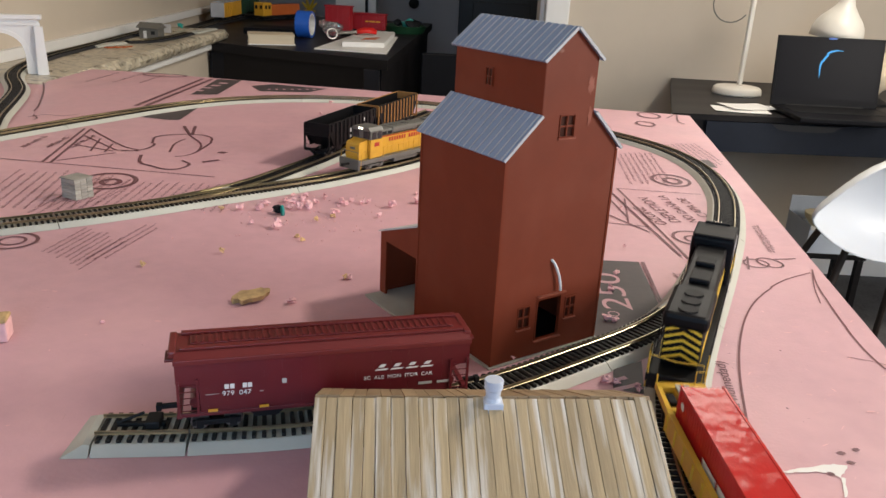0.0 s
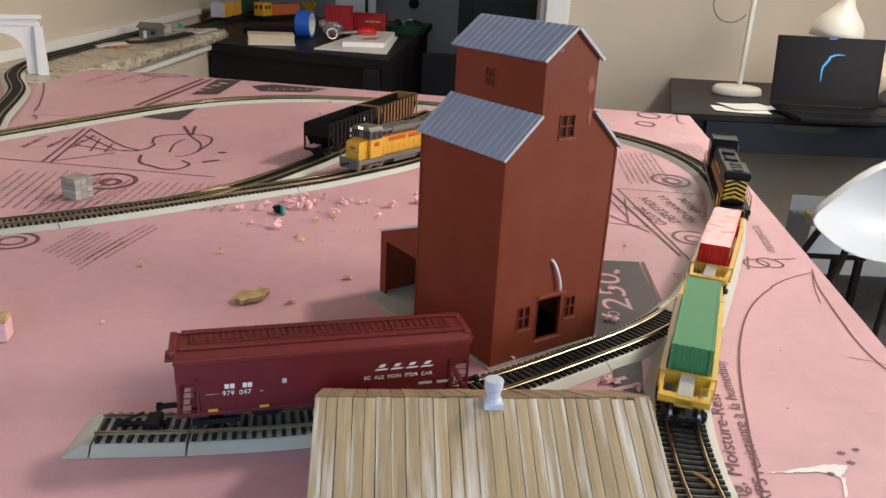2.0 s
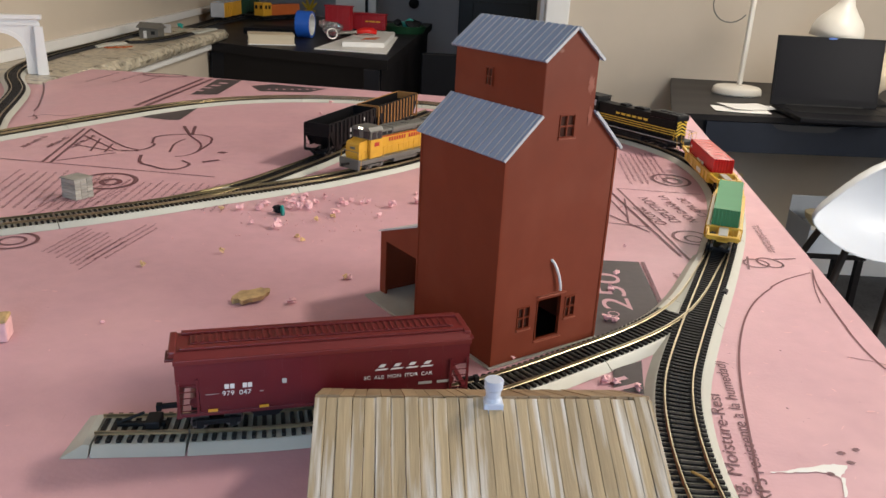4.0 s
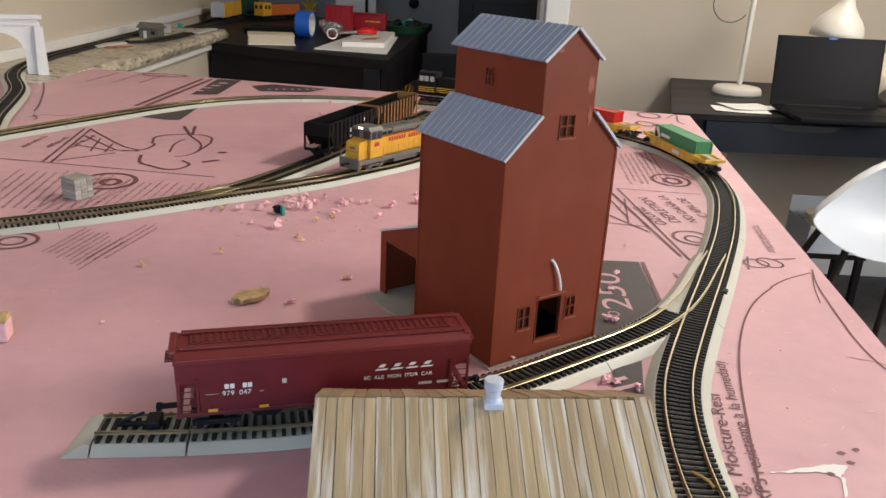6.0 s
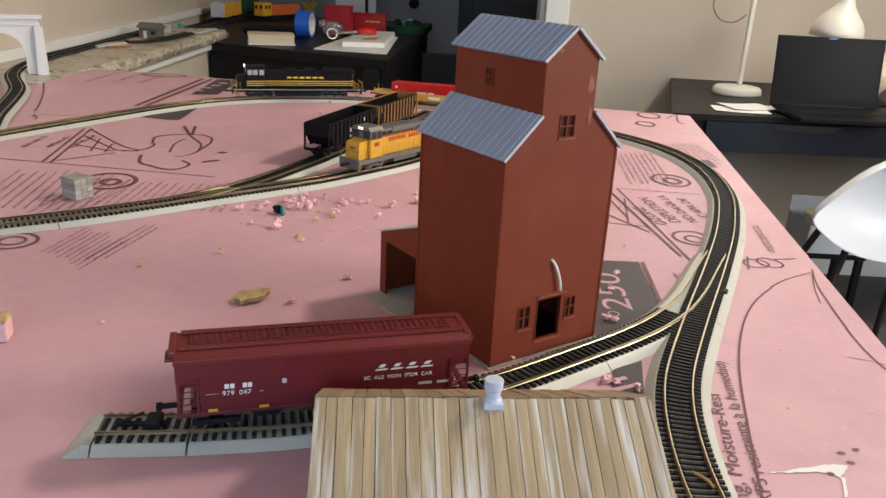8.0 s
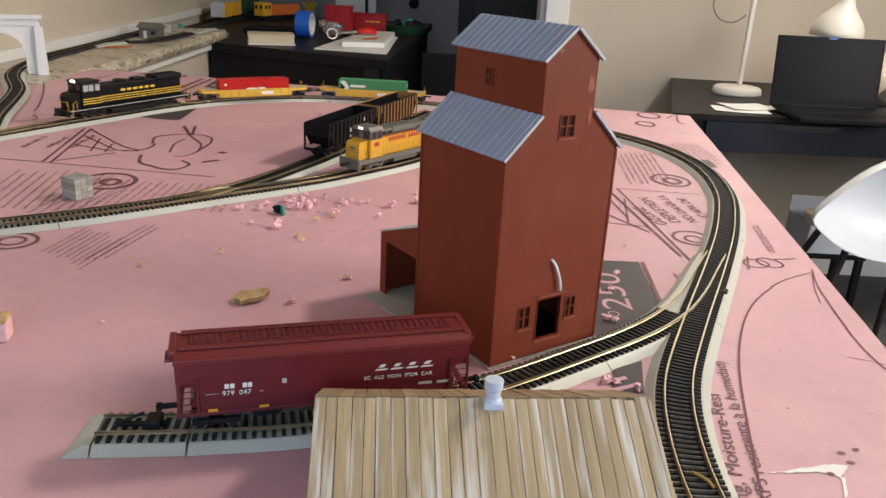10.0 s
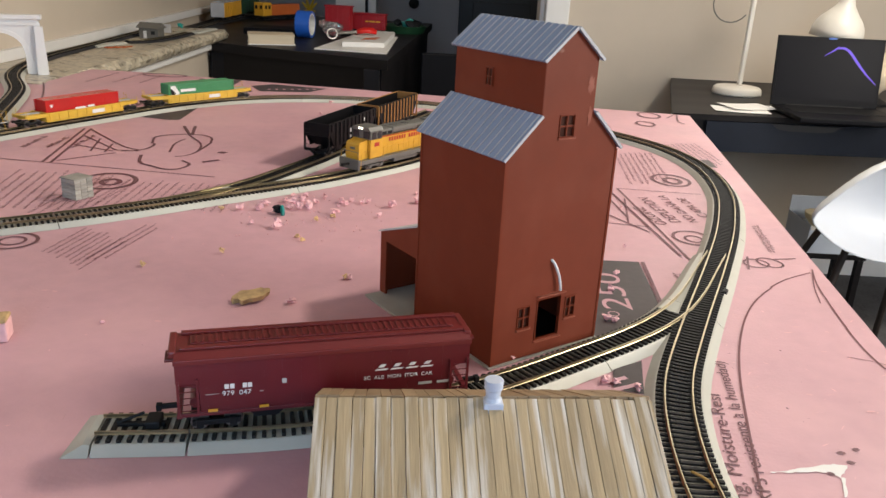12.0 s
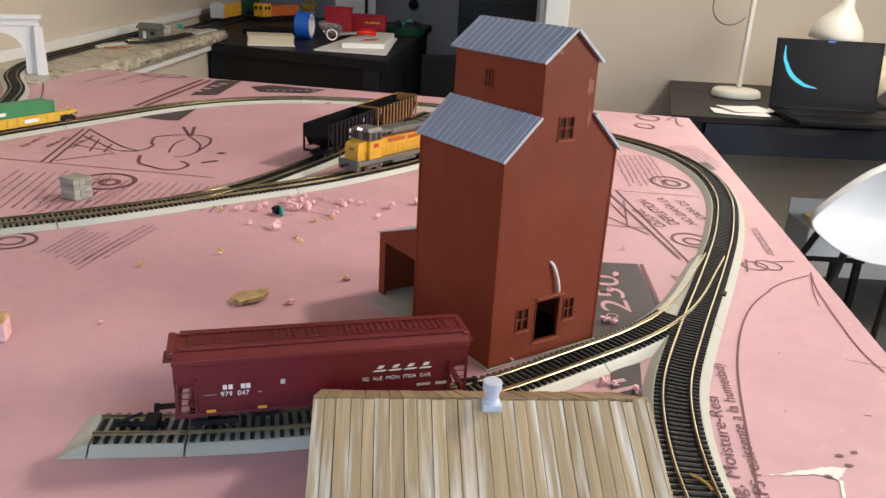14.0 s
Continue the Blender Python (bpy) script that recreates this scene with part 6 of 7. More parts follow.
part("side_panel", prism([(fr2[0], fr2[1] + 0.021), (BR[0] - 0.02, BR[1] - 0.03), (BR[0] - 0.04, BR[1] - 0.03), (fr2[0] - 0.02, fr2[1] + 0.021)], 0.0, H0 - 0.031, axis="z"), M_DESK, desk)
for x, y in ((fr2[0] - 0.03, fr2[1] - 0.012), (fl2[0] + 0.01, fl2[1] - 0.012)):
    part("leg", box((x - 0.025, y, 0), (x + 0.025, y + 0.011, H0 - 0.031), 0.002), M_DESK, desk)
orange_loco()


def on_desk(x, y):
    return Vector((x, y, DZ + 0.0005))


p, r = (-0.6779, 2.6513, -0.0300), (-0.5335, 2.6898, -0.0300)
w = math.hypot(r[0] - p[0], r[1] - p[1])
bk = thing("book", Matrix.Translation(on_desk(p[0], p[1] + 0.03)) @ Matrix.Rotation(math.atan2(r[1] - p[1], r[0] - p[0]), 4, "Z"), "thick closed book with cream page edges on the desk", "book")
part("page_block", box((0, 0, 0.003), (w, 0.11, 0.030), 0.001), M_BOOK, bk)
part("cover", box((-0.002, -0.003, 0), (w + 0.003, 0.113, 0.0029)), M_PAPER, bk)
part("top_cover", box((-0.002, -0.002, 0.0301), (w + 0.002, 0.113, 0.0330)), M_BOOK, bk)
p = (-0.5403, 2.9542, -0.0300)
tape = thing("tape_roll", Matrix.Translation(on_desk(p[0] - 0.01, p[1] + 0.06)) @ pose(0, 0, 0.048, 0, 90, -6), "roll of blue masking tape standing on the desk", "tape roll")
part("tape_band", lathe([(0.040, -0.026), (0.048, -0.026), (0.048, 0.026), (0.040, 0.026), (0.040, -0.026)], 40), M_BLUE, tape, smooth=False)
part("core", lathe([(0.036, -0.026), (0.0398, -0.026), (0.0398, 0.026), (0.036, 0.026), (0.036, -0.026)], 40), M_PAPER, tape, "pale cardboard core")
p = (-0.4781, 3.0840, -0.0300)
bag = part("plastic_bag", blob(0.040, 5, 0.7, 3), M_CLEAR, at=Matrix.Translation(on_desk(p[0], p[1] + 0.05)) @ pose(0, 0, 0.030))
tagged(bag, "crumpled clear plastic bag on the desk", "plastic bag")


def red_wagon(px, x_len, z_high, yaw, label, bars):
    o = thing("toy_wagon", Matrix.Translation(on_desk(*px)) @ pose(0, 0, 0, 0, 0, yaw), label, "toy wagon", "red toys on the desk")
    part("wagon_body", box((0, -0.022, 0.012), (x_len, 0.022, z_high), 0.002), M_RED, o)
    part("wagon_roof", box((-0.004, -0.025, z_high + 0.0002), (x_len + 0.004, 0.025, z_high + 0.006), 0.002), M_RED, o)
    part("underframe", box((0.006, -0.016, 0.0), (x_len - 0.006, 0.016, 0.0118), 0.002), M_BLACK, o)
    for i in range(5):
        part("side_rib", box((0.01 + i * (x_len - 0.02) / 4 - 0.0015, -0.0236, 0.014), (0.01 + i * (x_len - 0.02) / 4 + 0.0015, -0.0221, z_high - 0.002)), M_RED, o)
    if bars:
        part("lettering_bar", box((x_len * 0.4, -0.0232, z_high * 0.6), (x_len * 0.85, -0.0225, z_high * 0.68)), M_CARYELLOW, o, "thin gold lettering bar")


a, b = (-0.5000, 3.1967, -0.0300), (-0.4258, 3.4384, -0.0300)
red_wagon((a[0], a[1]), 0.10, 0.105, -8, "dark red toy caboose on the desk", False)
a = (-0.4169, 3.3858, -0.0300)
red_wagon((a[0], a[1]), 0.135, 0.070, -6, "dark red toy wagon with gold lettering on the desk", True)
# papers, pliers, tools
p, r, u = (-0.4535, 2.6392, -0.0300), (-0.2141, 2.6016, -0.0300), (-0.2209, 3.2360, -0.0300)
mag = thing("magazine_stack", Matrix.Translation(on_desk(0, 0)), "pile of white papers and magazines on the desk", "papers")
part("sheet", prism([p[:2], r[:2], (u[0], u[1] - 0.04), (p[0] + 0.06, u[1] - 0.05)], 0.0, 0.004, axis="z"), M_PAPER, mag)
p, r, u = (-0.3734, 2.7278, -0.0200), (-0.2357, 2.7620, -0.0200), (-0.2345, 3.2649, -0.0200)
part("booklet", prism([p[:2], r[:2], (u[0], u[1] - 0.05), (p[0] + 0.03, u[1] - 0.03)], 0.0042, 0.020, axis="z"), M_PAPER, mag)
part("booklet_panel", prism([(p[0] + 0.05, p[1] + 0.09), (r[0] - 0.04, r[1] + 0.10), (r[0] - 0.03, r[1] + 0.19), (p[0] + 0.06, p[1] + 0.18)], 0.0203, 0.0207, axis="z"), M_ORANGE, mag, "faded red printed panel")
p = (-0.3562, 2.9938, 0.0000)
pl = thing("pliers", Matrix.Translation((p[0], p[1], -0.009)) @ pose(0, 0, 0, 0, 0, 25), "red-handled pliers with steel jaws on the papers", "pliers")
part("grip", tube([(0, 0, 0.012), (0.03, 0.012, 0.018), (0.07, 0.014, 0.016)], 0.009, 10), M_REDBRIGHT, pl, "bright red grip", True)
part("grip", tube([(0, 0, 0.012), (0.035, -0.008, 0.016), (0.07, -0.012, 0.012)], 0.009, 10), M_REDBRIGHT, pl, "bright red grip", True)
part("jaw", tube([(0, 0, 0.012), (-0.03, 0.002, 0.010), (-0.07, 0.0, 0.008)], 0.006, 8), M_STEEL, pl, "steel jaw")
p = (-0.4400, 2.9435, -0.0200)
for dx, dy, rad in ((0.0, 0.0, 0.016),):
    rg = part("key_ring", lathe([(rad, -0.003), (rad + 0.004, -0.003), (rad + 0.004, 0.003), (rad, 0.003), (rad, -0.003)], 24), M_STEEL, at=Matrix.Translation((p[0] + dx, p[1] + dy, DZ + 0.026)) @ pose(0, 0, 0, 70, 0, 20))
    tagged(rg, "steel ring tool standing among the papers", "ring")
p = (-0.2159, 3.3989, -0.0300)
bowl = thing("parts_tray", Matrix.Translation(on_desk(p[0], p[1] + 0.05)), "dark parts tray with black and green bits", "tray")
part("tray", lathe([(0.0, 0.0), (0.085, 0.0), (0.10, 0.03), (0.095, 0.03), (0.082, 0.004), (0.0, 0.004)], 32), M_GREEN_DARK, bowl)
for i in range(7):
    part("bit", blob(0.024, i + 200, 0.8, 1, at=(rng.uniform(-0.05, 0.05), rng.uniform(-0.04, 0.04), 0.035)), M_BLACK if i % 3 else M_TEAL, bowl)
p = (-0.6000, 4.0600, -0.0300)
wb = part("white_box", box((0, 0, 0), (0.20, 0.09, 0.16), 0.003), M_WHITE, at=Matrix.Translation(on_desk(p[0] + 0.01, p[1])))
tagged(wb, "plain white cardboard box on the desk", "box")
part("box_label", box((0.145, -0.001, 0.005), (0.160, -0.0003, 0.158)), M_BLACK, wb, "black label strip")
p = (-0.7823, 4.4188, -0.0300)
yt = thing("yellow_toy", Matrix.Translation(on_desk(p[0], p[1])), "small bright yellow plastic toy on the desk", "toy")
for i in range(6):
    part("spike", rod((0, 0, 0.01), (0.04 * math.cos(i * 1.1), 0.03 * math.sin(i * 1.1), 0.05 + 0.012 * (i % 3)), 0.010, 8, r2=0.004), M_STRIPE, yt)
part("toy_base", box((-0.03, -0.02, 0.0), (0.03, 0.02, 0.012), 0.003), M_STRIPE, yt)
p = (-0.6675, 2.8812, -0.0300)
mt = part("dark_tool_case", box((0, 0, 0), (0.20, 0.16, 0.022), 0.004), M_LAPTOP, at=Matrix.Translation(on_desk(p[0] - 0.12, p[1] + 0.16)))
tagged(mt, "flat dark tool case on the desk", "tool case")
# door knob and dark chair back in the dim room
p = (-0.2435, 4.8400, 0.0241)
kn = part("door_knob", lathe([(0, -0.03), (0.012, -0.03), (0.012, 0.0), (0.03, 0.012), (0.03, 0.03), (0, 0.04)], 20), M_BLACK, at=Matrix.Translation(p) @ pose(0, 0, 0, 90))
tagged(kn, "dark round door knob", "door knob")
p = (-0.0594, 3.0000, -0.2273)
db = thing("dark_chair", pose(p[0], 3.0, FLOOR_Z, 0, 0, 10), "dark slatted chair behind the table", "chair")
part("backrest", box((-0.06, -0.01, 0.55), (0.13, 0.012, 0.74), 0.006), M_LAPTOP, db)
part("seat", box((-0.07, 0.0, 0.42), (0.14, 0.36, 0.45), 0.008), M_LAPTOP, db)
for x in (-0.055, 0.125):
    part("back_post", box((x - 0.012, -0.012, 0.0), (x + 0.012, 0.012, 0.549), 0.003), M_LAPTOP, db)
    part("leg", box((x - 0.012, 0.33, 0.0), (x + 0.012, 0.354, 0.419), 0.003), M_LAPTOP, db)

# ---- black desk on the right ----
RZ = -0.090
fl, bl, fr = (0.5936, 2.1236, -0.0900), (0.7415, 2.7256, -0.0900), (1.1832, 2.1583, -0.0900)
k = (fr[1] - fl[1]) / (fr[0] - fl[0])
rd = thing("drawer_desk", pose(0, 0, FLOOR_Z), "black desk with blue-black drawers against the wall", "desk")
HR = RZ - FLOOR_Z
far = (2.3, fl[1] + k * (2.3 - fl[0]))
part("desktop", prism([fl[:2], far, (2.3, 2.878), (bl[0] + 0.04, 2.878), bl[:2]], HR - 0.016, HR, axis="z"), M_DESK, rd)
part("front_rail", prism([(fl[0] + 0.01, fl[1] + 0.012), (far[0], far[1] + 0.012), (far[0], far[1] + 0.03), (fl[0] + 0.01, fl[1] + 0.03)], HR - 0.102, HR - 0.0162, axis="z"), M_DESK, rd)
for i, (u0, u1) in enumerate(((0.10, 0.66), (0.70, 1.26))):
    p0, p1 = (fl[0] + u0 * 0.985, fl[1] + k * u0), (fl[0] + u1 * 0.985, fl[1] + k * u1)
    dr = part("drawer", prism([(p0[0], p0[1] + 0.001), (p1[0], p1[1] + 0.001), (p1[0], p1[1] + 0.0115), (p0[0], p0[1] + 0.0115)], HR - 0.100, HR - 0.018, axis="z"), M_DRAWER, rd, "blue-black drawer front")
    m0 = ((p0[0] * 0.55 + p1[0] * 0.45), (p0[1] * 0.55 + p1[1] * 0.45))
    part("finger_cutout", prism([(m0[0] - 0.07, HR - 0.019), (m0[0] + 0.12, HR - 0.019), (m0[0] + 0.10, HR - 0.033), (m0[0] + 0.07, HR - 0.037), (m0[0] - 0.02, HR - 0.037), (m0[0] - 0.05, HR - 0.033)], m0[1] - 0.004, m0[1] + 0.0005), M_DOOR_DARK, dr, "dark finger pull")
for x, y in ((fl[0] + 0.05, fl[1] + 0.05), (bl[0] + 0.05, bl[1] - 0.06), (2.2, far[1] + 0.05), (2.2, 2.8)):
    part("leg", box((x - 0.02, y - 0.02, 0), (x + 0.02, y + 0.02, HR - 0.0225), 0.002), M_DESK, rd)


# lamp: round base, slanted pole, arm and bell shade
def desk_lamp():
    p = (0.9050, 2.5500, -0.0900)
    o = thing("desk_lamp", pose(p[0], p[1], RZ + 0.0005), "cream enamel desk lamp with a bell shade", "desk lamp")
    part("base", lathe([(0.0, 0.0), (0.0745, 0.0), (0.0755, 0.004), (0.0730, 0.018), (0.066, 0.024), (0.0, 0.026)], 48), M_LAMP, o, smooth=True)
    q0, q1 = Vector((0.9172, 2.5700, -0.0553)), Vector((0.9179, 2.5700, 0.2062))
    base = Vector((p[0], p[1], RZ))
    foot, head = q0 - base, q1 - base
    top = foot + (head - foot) * 1.12
    part("pole", rod(foot - (head - foot) * 0.03, top, 0.0085, 16), M_LAMP, o)
    part("pivot", rod(foot + Vector((-0.008, 0, -0.004)), foot + Vector((0.008, 0, -0.004)), 0.006, 12), M_STEEL, o)
    part("joint", rod(top + Vector((0, -0.012, 0)), top + Vector((0, 0.012, 0)), 0.016, 18), M_STEEL, o, "brass-toned joint")
    s = Vector((1.1339, 2.4500, 0.1026)) - base
    part("arm", rod(top, s + Vector((0.0, 0, 0.165)), 0.0075, 12), M_LAMP, o)
    sh = part("shade", lathe([(0.014, 0.150), (0.018, 0.146), (0.0195, 0.110), (0.026, 0.095), (0.042, 0.074), (0.058, 0.057), (0.0685, 0.040), (0.0735, 0.022), (0.0755, 0.0), (0.0735, 0.0), (0.0715, 0.022), (0.0665, 0.039), (0.056, 0.055), (0.040, 0.071), (0.014, 0.095)], 48), M_LAMP, o, smooth=True)
    sh.matrix_basis = Matrix.Translation(s) @ pose(0, 0, 0, 4, 6)
    part("shade_collar", rod((0, 0, 0.1505), (0, 0, 0.180), 0.013, 16), M_STEEL, sh)
    c = Vector((0.9109, 2.5700, 0.1876)) - base
    part("cord", tube([c + Vector((dx, 0.01, dz)) for dx, dz in [(-0.055 + 0.058 * math.cos(k * 0.3 + 0.6) , -0.005 - 0.058 * math.sin(k * 0.3 + 0.6)) for k in range(15)]], 0.0022, 6), M_LOCO_GREY, o, "thin grey cord", True)


desk_lamp()


def laptop():
    hl, hr = Vector((0.9094, 2.2752, -0.0780)), Vector((1.2115, 2.2733, -0.0780))
    d = hr - hl
    yaw = math.atan2(d.y, d.x)
    w = Vector((d.x, d.y)).length
    o = thing("laptop_computer", Matrix.Translation((hl.x, hl.y, RZ + 0.0006)) @ Matrix.Rotation(yaw, 4, "Z"), "open black laptop with a dark screen saver", "laptop")
    part("base", box((0, -0.215, 0.001), (w, 0.0, 0.015), 0.003), M_LAPTOP, o)
    part("keyboard", box((0.02, -0.125, 0.0152), (w - 0.02, -0.025, 0.0162), 0.0004), M_BLACK, o)
    lid = part("lid", box((0, 0.0, 0.0), (w, 0.007, 0.192), 0.002), M_LAPTOP, o, at=pose(0, 0.002, 0.0135, -9))
    part("hinge", rod((0.04, 0.0, 0.013), (w - 0.04, 0.0, 0.013), 0.005, 12), M_BLACK, o)
    screen = part("screen", box((0.008, -0.0012, 0.020), (w - 0.008, -0.0002, 0.185)), M_SCREEN, lid, "dark glossy screen")
    part("webcam", box((w / 2 - 0.010, -0.0014, 0.1855), (w / 2 + 0.012, -0.0003, 0.1905)), M_BLUE, lid, "small blue-tinted webcam strip")
    return o, lid, w


LAPTOP, LID, LW = laptop()


def streak(points, width, material):
    """A glowing band of the screen saver, in the screen's plane; it tapers at both ends."""
    p, _ = smooth_path([(x * LW, z * 0.192) for x, z in points], 0.004)
    bm = bmesh.new()
    rings = []
    n = len(p)
    for i in range(n):
        a, b = p[max(i - 1, 0)], p[min(i + 1, n - 1)]
        t = np.array([-(b - a)[1], (b - a)[0]]) / (np.hypot(*(b - a)) + 1e-9)
        half = width / 2 * (0.15 + 0.85 * math.sin(math.pi * min(1, (i + 0.5) / n)))
        rings.append([bm.verts.new((p[i][0] + s * half * t[0], y, p[i][1] + s * half * t[1])) for s, y in ((-1, 0.0), (1, 0.0), (1, -0.0003), (-1, -0.0003))])
    for a, b in zip(rings, rings[1:]):
        for k in range(4):
            bm.faces.new((a[k], a[(k + 1) % 4], b[(k + 1) % 4], b[k]))
    bm.faces.new(rings[0]), bm.faces.new(rings[-1])
    return part("screen_streak", bm, material, LID, "glowing band of the screen saver")


G_BLUE, G_ICE = glow("streak_blue", (0.03, 0.45, 1.0), 1.0), glow("streak_ice", (0.45, 0.75, 1.0), 0.8)
G_PURPLE, G_CYAN = glow("streak_purple", (0.17, 0.08, 0.85), 1.0), glow("streak_cyan", (0.02, 0.62, 0.85), 1.0)
STREAKS = [(streak([(0.42, 0.42), (0.42, 0.60), (0.46, 0.75), (0.54, 0.81), (0.62, 0.81)], 0.0060, G_BLUE), 0.0, 2.3, 0.02, -0.06),
           (streak([(0.50, 0.55), (0.60, 0.66), (0.72, 0.73), (0.82, 0.72), (0.90, 0.80), (0.96, 0.80)], 0.0045, G_ICE), 2.5, 3.6, 0.02, 0.03),
           (streak([(0.42, 0.62), (0.48, 0.78), (0.58, 0.82), (0.64, 0.76)], 0.0040, G_PURPLE), 10.4, 11.1, 0.02, 0.0),
           (streak([(0.44, 0.76), (0.52, 0.84), (0.60, 0.92), (0.66, 0.86), (0.72, 0.74), (0.82, 0.56), (0.92, 0.42), (0.96, 0.37)], 0.0075, G_PURPLE), 11.2, 12.7, 0.01, -0.05),
           (streak([(0.26, 0.24), (0.36, 0.24), (0.46, 0.20), (0.58, 0.17)], 0.0085, G_CYAN), 12.4, 12.7, 0.02, 0.0),
           (streak([(0.08, 0.90), (0.09, 0.70), (0.16, 0.50), (0.28, 0.38), (0.45, 0.35), (0.60, 0.31), (0.75, 0.20), (0.88, 0.14)], 0.0150, G_CYAN), 12.8, 13.4, 0.0, -0.01),
           (streak([(0.08, 0.90), (0.09, 0.70), (0.16, 0.48), (0.28, 0.36), (0.42, 0.31)], 0.0120, G_CYAN), 13.5, 15.0, 0.0, -0.01)]

# papers on the right desk
for i, (px, w, d, a) in enumerate((((0.8081, 2.2217, -0.0900), 0.15, 0.09, -8), ((0.8397, 2.2677, -0.0900), 0.13, 0.10, 12), ((0.9520, 2.2463, -0.0900), 0.10, 0.07, -30))):
    bm = bmesh.new()
    g = [[bm.verts.new((w * (u / 6 - 0.5), d * (v / 4 - 0.5), 0.0012 + i * 0.0030 + 0.006 * (abs(u / 6 - 0.5) ** 2) * (1 + 0.4 * i))) for v in range(5)] for u in range(7)]
    for u in range(6):
        for v in range(4):
            bm.faces.new((g[u][v], g[u + 1][v], g[u + 1][v + 1], g[u][v + 1]))
    pp = part("paper_sheet", bm, M_PAPER, at=pose(px[0], px[1], RZ + 0.0006, 0, 0, a))
    m = pp.modifiers.new("thick", "SOLIDIFY")
    m.thickness = 0.0006
    tagged(pp, "loose slightly curled white paper on the desk", "paper", "papers on the desk")
# pale stuffed ornament beyond the laptop
p = (1.2763, 2.3608, -0.0900)
orn = thing("woven_ornament", pose(p[0] + 0.02, p[1] + 0.12, RZ + 0.0005), "pale woven ornament on a small dark stand", "ornament")
part("ornament_body", blob(0.050, 17, 1.1, 3, at=(0, 0, 0.075)), M_BOOK, orn, smooth=True)
part("stand", lathe([(0, 0), (0.05, 0), (0.05, 0.006), (0.02, 0.022), (0, 0.022)], 24), M_BLACK, orn)


# ---- white shell chair ----
def shell_chair():
    Y = 1.62
    c = Vector((0.9960, 1.6200, -0.1958))
    o = thing("shell_chair", pose(c.x, c.y, FLOOR_Z), "white moulded shell chair with slim dark legs", "chair")
    z = c.z - FLOOR_Z
    f = 1.78 / 1400
    edge = [(-172, -20), (-158, 4), (-130, 38), (-92, 80), (-45, 102), (10, 112), (80, 105), (140, 70), (160, 10), (150, -50), (110, -88), (50, -102), (-10, -102), (-70, -92), (-120, -66), (-155, -38)]
    n = len(edge)
    ring0 = [Vector((a * f, 0, b * f)) for a, b in edge]
    bm = bmesh.new()
    rings = []
    layers = 7
    for k in range(layers + 1):
        t = k / layers
        r = math.cos(t * math.pi / 2)
        d = 0.115 * math.sin(t * math.pi / 2)
        rings.append([bm.verts.new((v.x * r + 0.02 * t, d, v.z * r - 0.01 * t)) for v in ring0])
    for a, b in zip(rings, rings[1:]):
        for i in range(n):
            bm.faces.new((a[i], a[(i + 1) % n], b[(i + 1) % n], b[i]))
    bmesh.ops.remove_doubles(bm, verts=bm.verts, dist=0.0005)
    sh = part("shell", bm, M_SHELL, o, smooth=True, at=pose(0, 0, z, 12, 0, 0))
    m = sh.modifiers.new("thick", "SOLIDIFY")
    m.thickness = 0.006
    m2 = sh.modifiers.new("round", "SUBSURF")
    m2.levels = m2.render_levels = 1
    seat = part("seat_pan", box((-0.02, 0.09, z - 0.085), (0.16, 0.26, z - 0.070), 0.006), M_SHELL, o)
    for sx in (-1, 1):
        for y in (0.04, 0.36):
            part("leg", rod((sx * 0.10 + 0.03, y * 0.4 + 0.08, z - 0.086), (sx * 0.21, y * 1.15 - 0.02, 0.0), 0.0085, 10), M_LEG, o)


shell_chair()
# clear storage box with a cream bowl, under the desk
p = Vector((1.1850, 2.3500, -0.4080))
FOOT = 0.285
stool = thing("low_stool", pose(p.x + 0.01, p.y + 0.01, FLOOR_Z), "low dark wooden stool under the desk", "stool")
part("seat", box((-0.095, -0.085, FOOT - 0.020), (0.095, 0.085, FOOT - 0.0006), 0.004), M_DESK, stool)
for sx in (-1, 1):
    for sy in (-1, 1):
        part("leg", box((sx * 0.080 - 0.010, sy * 0.070 - 0.010, 0.0), (sx * 0.080 + 0.010, sy * 0.070 + 0.010, FOOT - 0.0202), 0.002), M_DESK, stool)
bx = thing("storage_box", pose(p.x, p.y, FLOOR_Z + FOOT), "milky plastic storage box with a cream bowl in it", "storage box")
zb = p.z - FLOOR_Z - FOOT
for lo, hi in (((-0.090, -0.080, 0), (-0.087, 0.080, zb - 0.020)), ((0.087, -0.080, 0), (0.090, 0.080, zb + 0.03)), ((-0.087, -0.080, 0), (0.087, -0.077, zb - 0.035)), ((-0.090, 0.0802, 0), (0.087, 0.0832, zb + 0.03))):
    part("box_wall", box(lo, hi, 0.0006), M_MILKY, bx)
part("box_floor", box((-0.0868, -0.0768, 0.0), (0.0868, 0.080, 0.003)), M_MILKY, bx)
part("bowl", lathe([(0.0, -0.03), (0.03, -0.03), (0.055, 0.0), (0.060, 0.020), (0.056, 0.020), (0.0, -0.022)], 24), M_CREAM, bx, "cream plastic bowl", True, at=pose(-0.034, -0.015, zb - 0.014) @ Matrix.Scale(0.8, 4))
part("paper_stack", box((-0.075, -0.06, 0.0034), (0.07, 0.06, zb - 0.0385), 0.003), M_PAPER, bx, "stack of white paper")
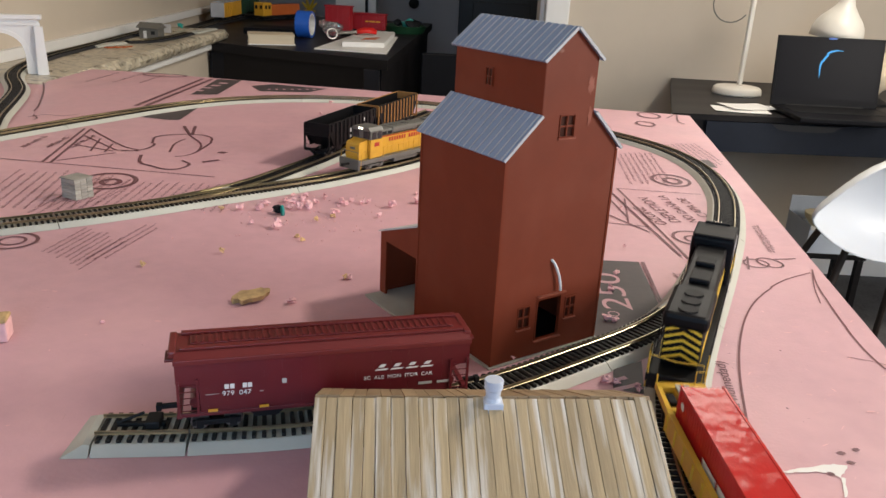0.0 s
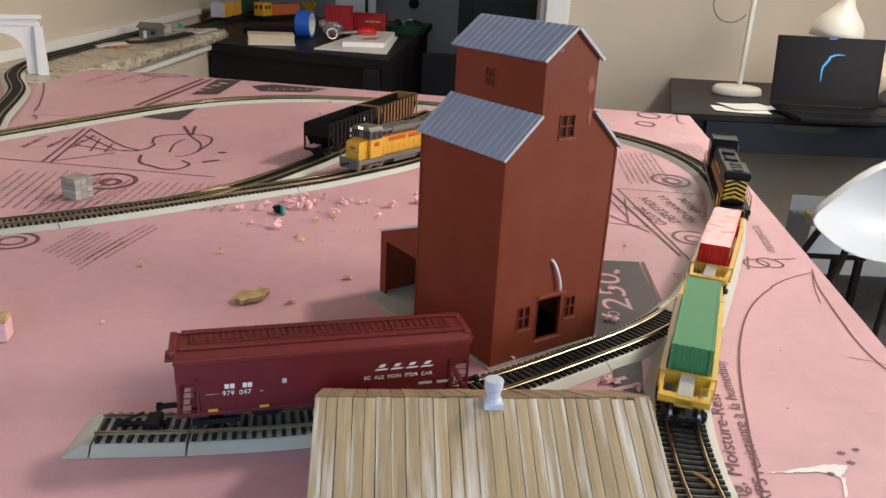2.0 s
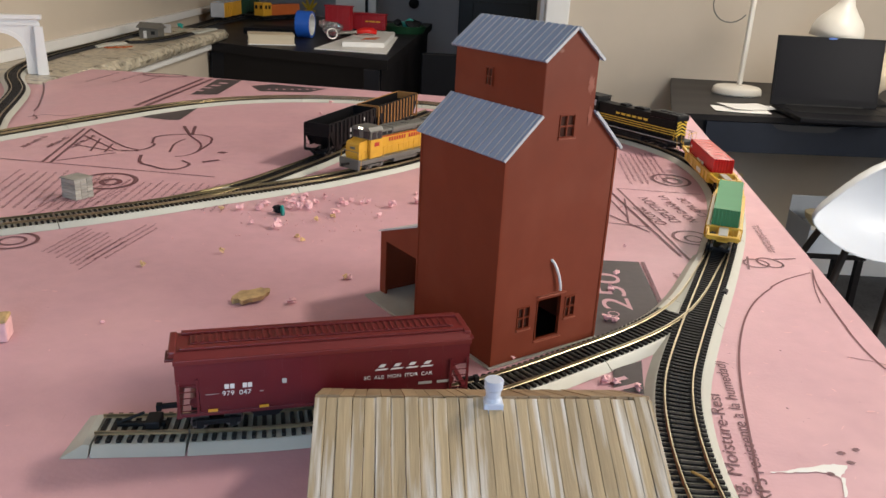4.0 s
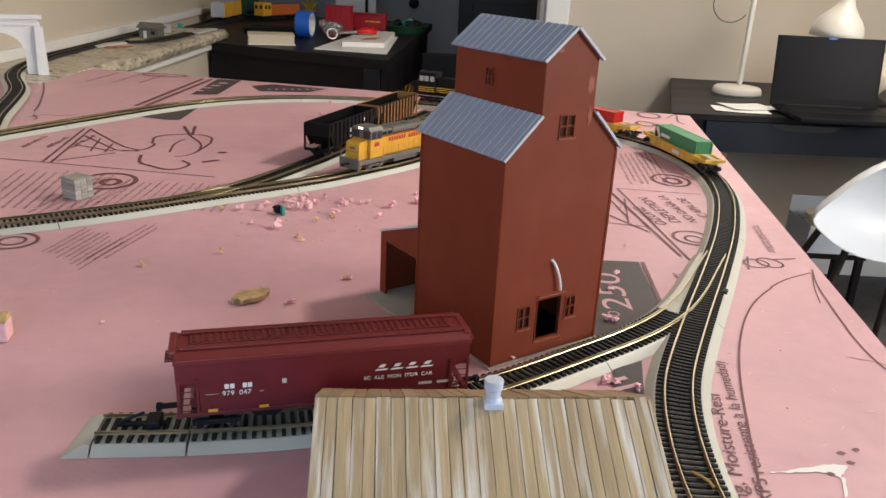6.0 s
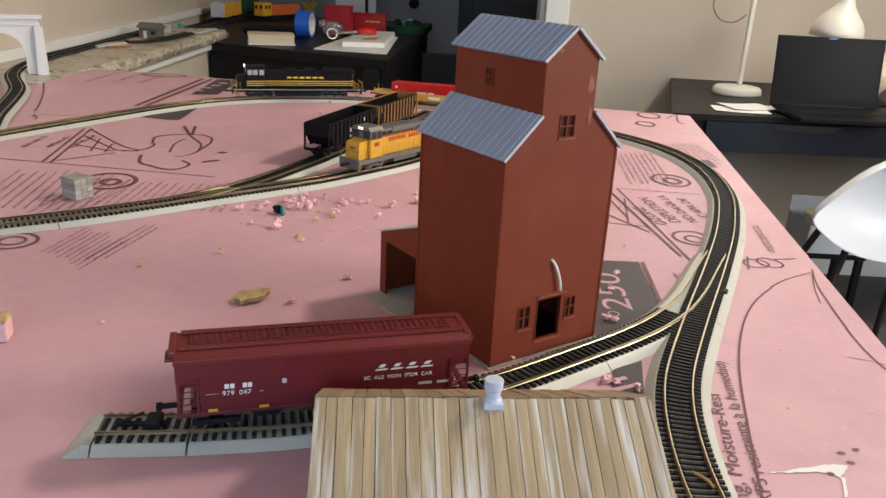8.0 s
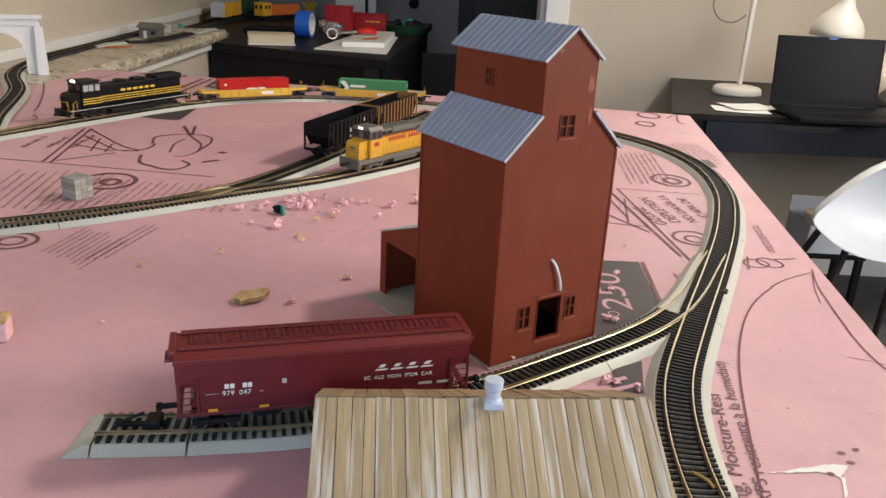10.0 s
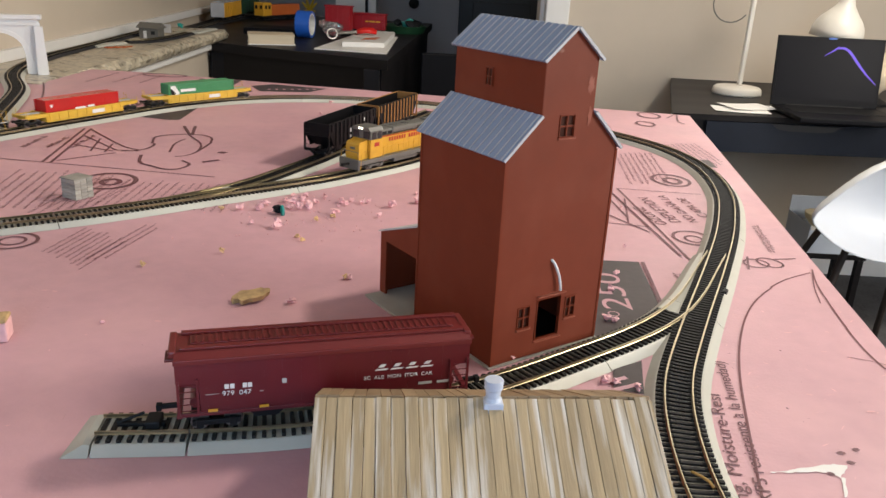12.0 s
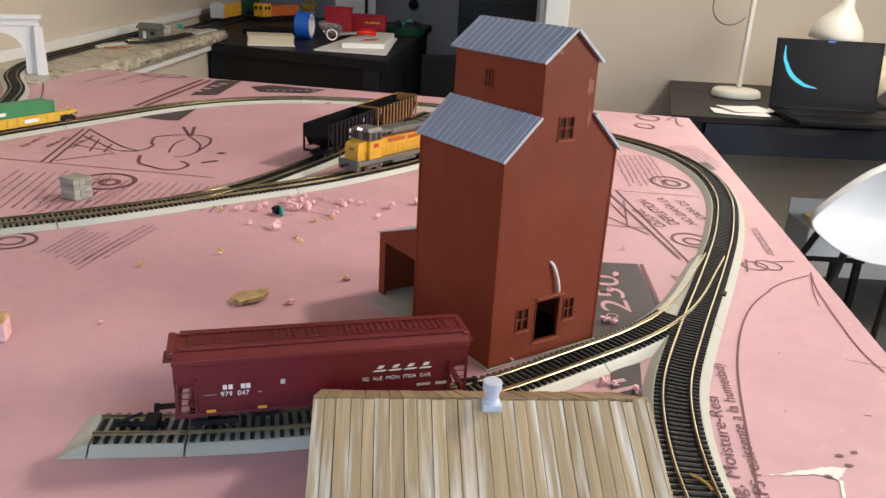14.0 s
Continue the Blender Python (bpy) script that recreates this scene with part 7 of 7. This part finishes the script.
# window frames, out of the camera's sight
for name, x, y, turn in (("window_1", 2.56, 0.10, 90), ("window_2", -0.05, -2.24, 0)):
    wn = thing(name, pose(x, y, 0.20 if turn else 0.15, 0, 0, turn), "white framed window with daylight", "window", kind="structure")
    for a in ((-0.6, -0.02, 0.0, -0.55, 0.02, 1.1), (0.55, -0.02, 0.0, 0.6, 0.02, 1.1), (-0.55, -0.02, 0.0, 0.55, 0.02, 0.05), (-0.55, -0.02, 1.05, 0.55, 0.02, 1.1)):
        part("window_frame", box(a[:3], a[3:], 0.003), M_WHITE, wn)


# ---- what moves ----
TAIL = [(0.0, 0.160), (0.5, 0.261), (1.0, 0.3695), (1.5, 0.474), (2.0, 0.564), (2.5, 0.645), (3.0, 0.731), (5.5, 1.135), (7.5, 1.446), (11.0, 1.998), (14.0, 2.485)]
CAR_LENGTH, LOCO_LENGTH = 0.218, 0.251


def tail_at(t):
    return float(np.interp(t, [a for a, b in TAIL], [b for a, b in TAIL]))


def slack(u):
    """Where on the line a vehicle stands: the couplers are pushed together on the near leg and stretched round the curve."""
    return float(np.interp(u, [0.0, 0.85, 1.25, 4.0], [0.0, 0.8075, 1.2395, 4.127]))


def ride(s, half):
    """The pose of a vehicle whose two trucks, half apart from its middle, ride the main line."""
    a, b = at_s(MAIN, s - half), at_s(MAIN, s + half)
    m = (a + b) / 2
    return Matrix.Translation((m.x, m.y, RAIL_TOP)) @ Matrix.Rotation(math.atan2(b.y - a.y, b.x - a.x), 4, "Z")


def motions():
    times = [i * 0.25 for i in range(57)]
    for ob, trucks, lead, half in ((CAR_B, CAR_B_TRUCKS, CAR_LENGTH / 2, 0.085), (CAR_A, CAR_A_TRUCKS, 1.5 * CAR_LENGTH, 0.085), (LOCO, LOCO_TRUCKS, 2 * CAR_LENGTH + LOCO_LENGTH / 2, 0.070)):
        walk(ob, [(t, ride(slack(tail_at(t) + lead), half)) for t in times])
        for tr, side in zip(trucks, (-1, 1)):
            rows = []
            for t in times:
                s = slack(tail_at(t) + lead)
                turn = heading(MAIN, s + side * half, 0.015) - ride(s, half).to_euler().z
                turn = (turn + math.pi) % math.tau - math.pi
                rows.append((t, Matrix.Translation((side * half, 0, 0)) @ Matrix.Rotation(turn, 4, "Z")))
            walk(tr, rows)
    for ob, lead in ((BOX_GREEN, CAR_LENGTH / 2), (BOX_RED, 1.5 * CAR_LENGTH)):
        walk(ob, [(t, ride(slack(tail_at(t) + lead), 0.085) @ Matrix.Translation((0, 0, 0.0060))) for t in times])

    # the screen saver's bands drift, and sink behind the glass when dim
    for ob, t0, t1, dx, dz in STREAKS:
        up, down = pose(0, -0.0016, 0), pose(0, 0.0025, 0)
        keys = [(0.0, up if t0 <= 0 else down)]
        if t0 > 0:
            keys.append((t0 - 0.1, down)), keys.append((t0, up))
        if t1 < 14:
            keys.append((t1, pose(dx * LW, -0.0016, dz * 0.192))), keys.append((t1 + 0.1, pose(dx * LW, 0.0025, dz * 0.192)))
            keys.append((14.0, pose(dx * LW, 0.0025, dz * 0.192)))
        else:
            keys.append((14.0, pose(dx * LW, -0.0016, dz * 0.192)))
        walk(ob, keys)


motions()
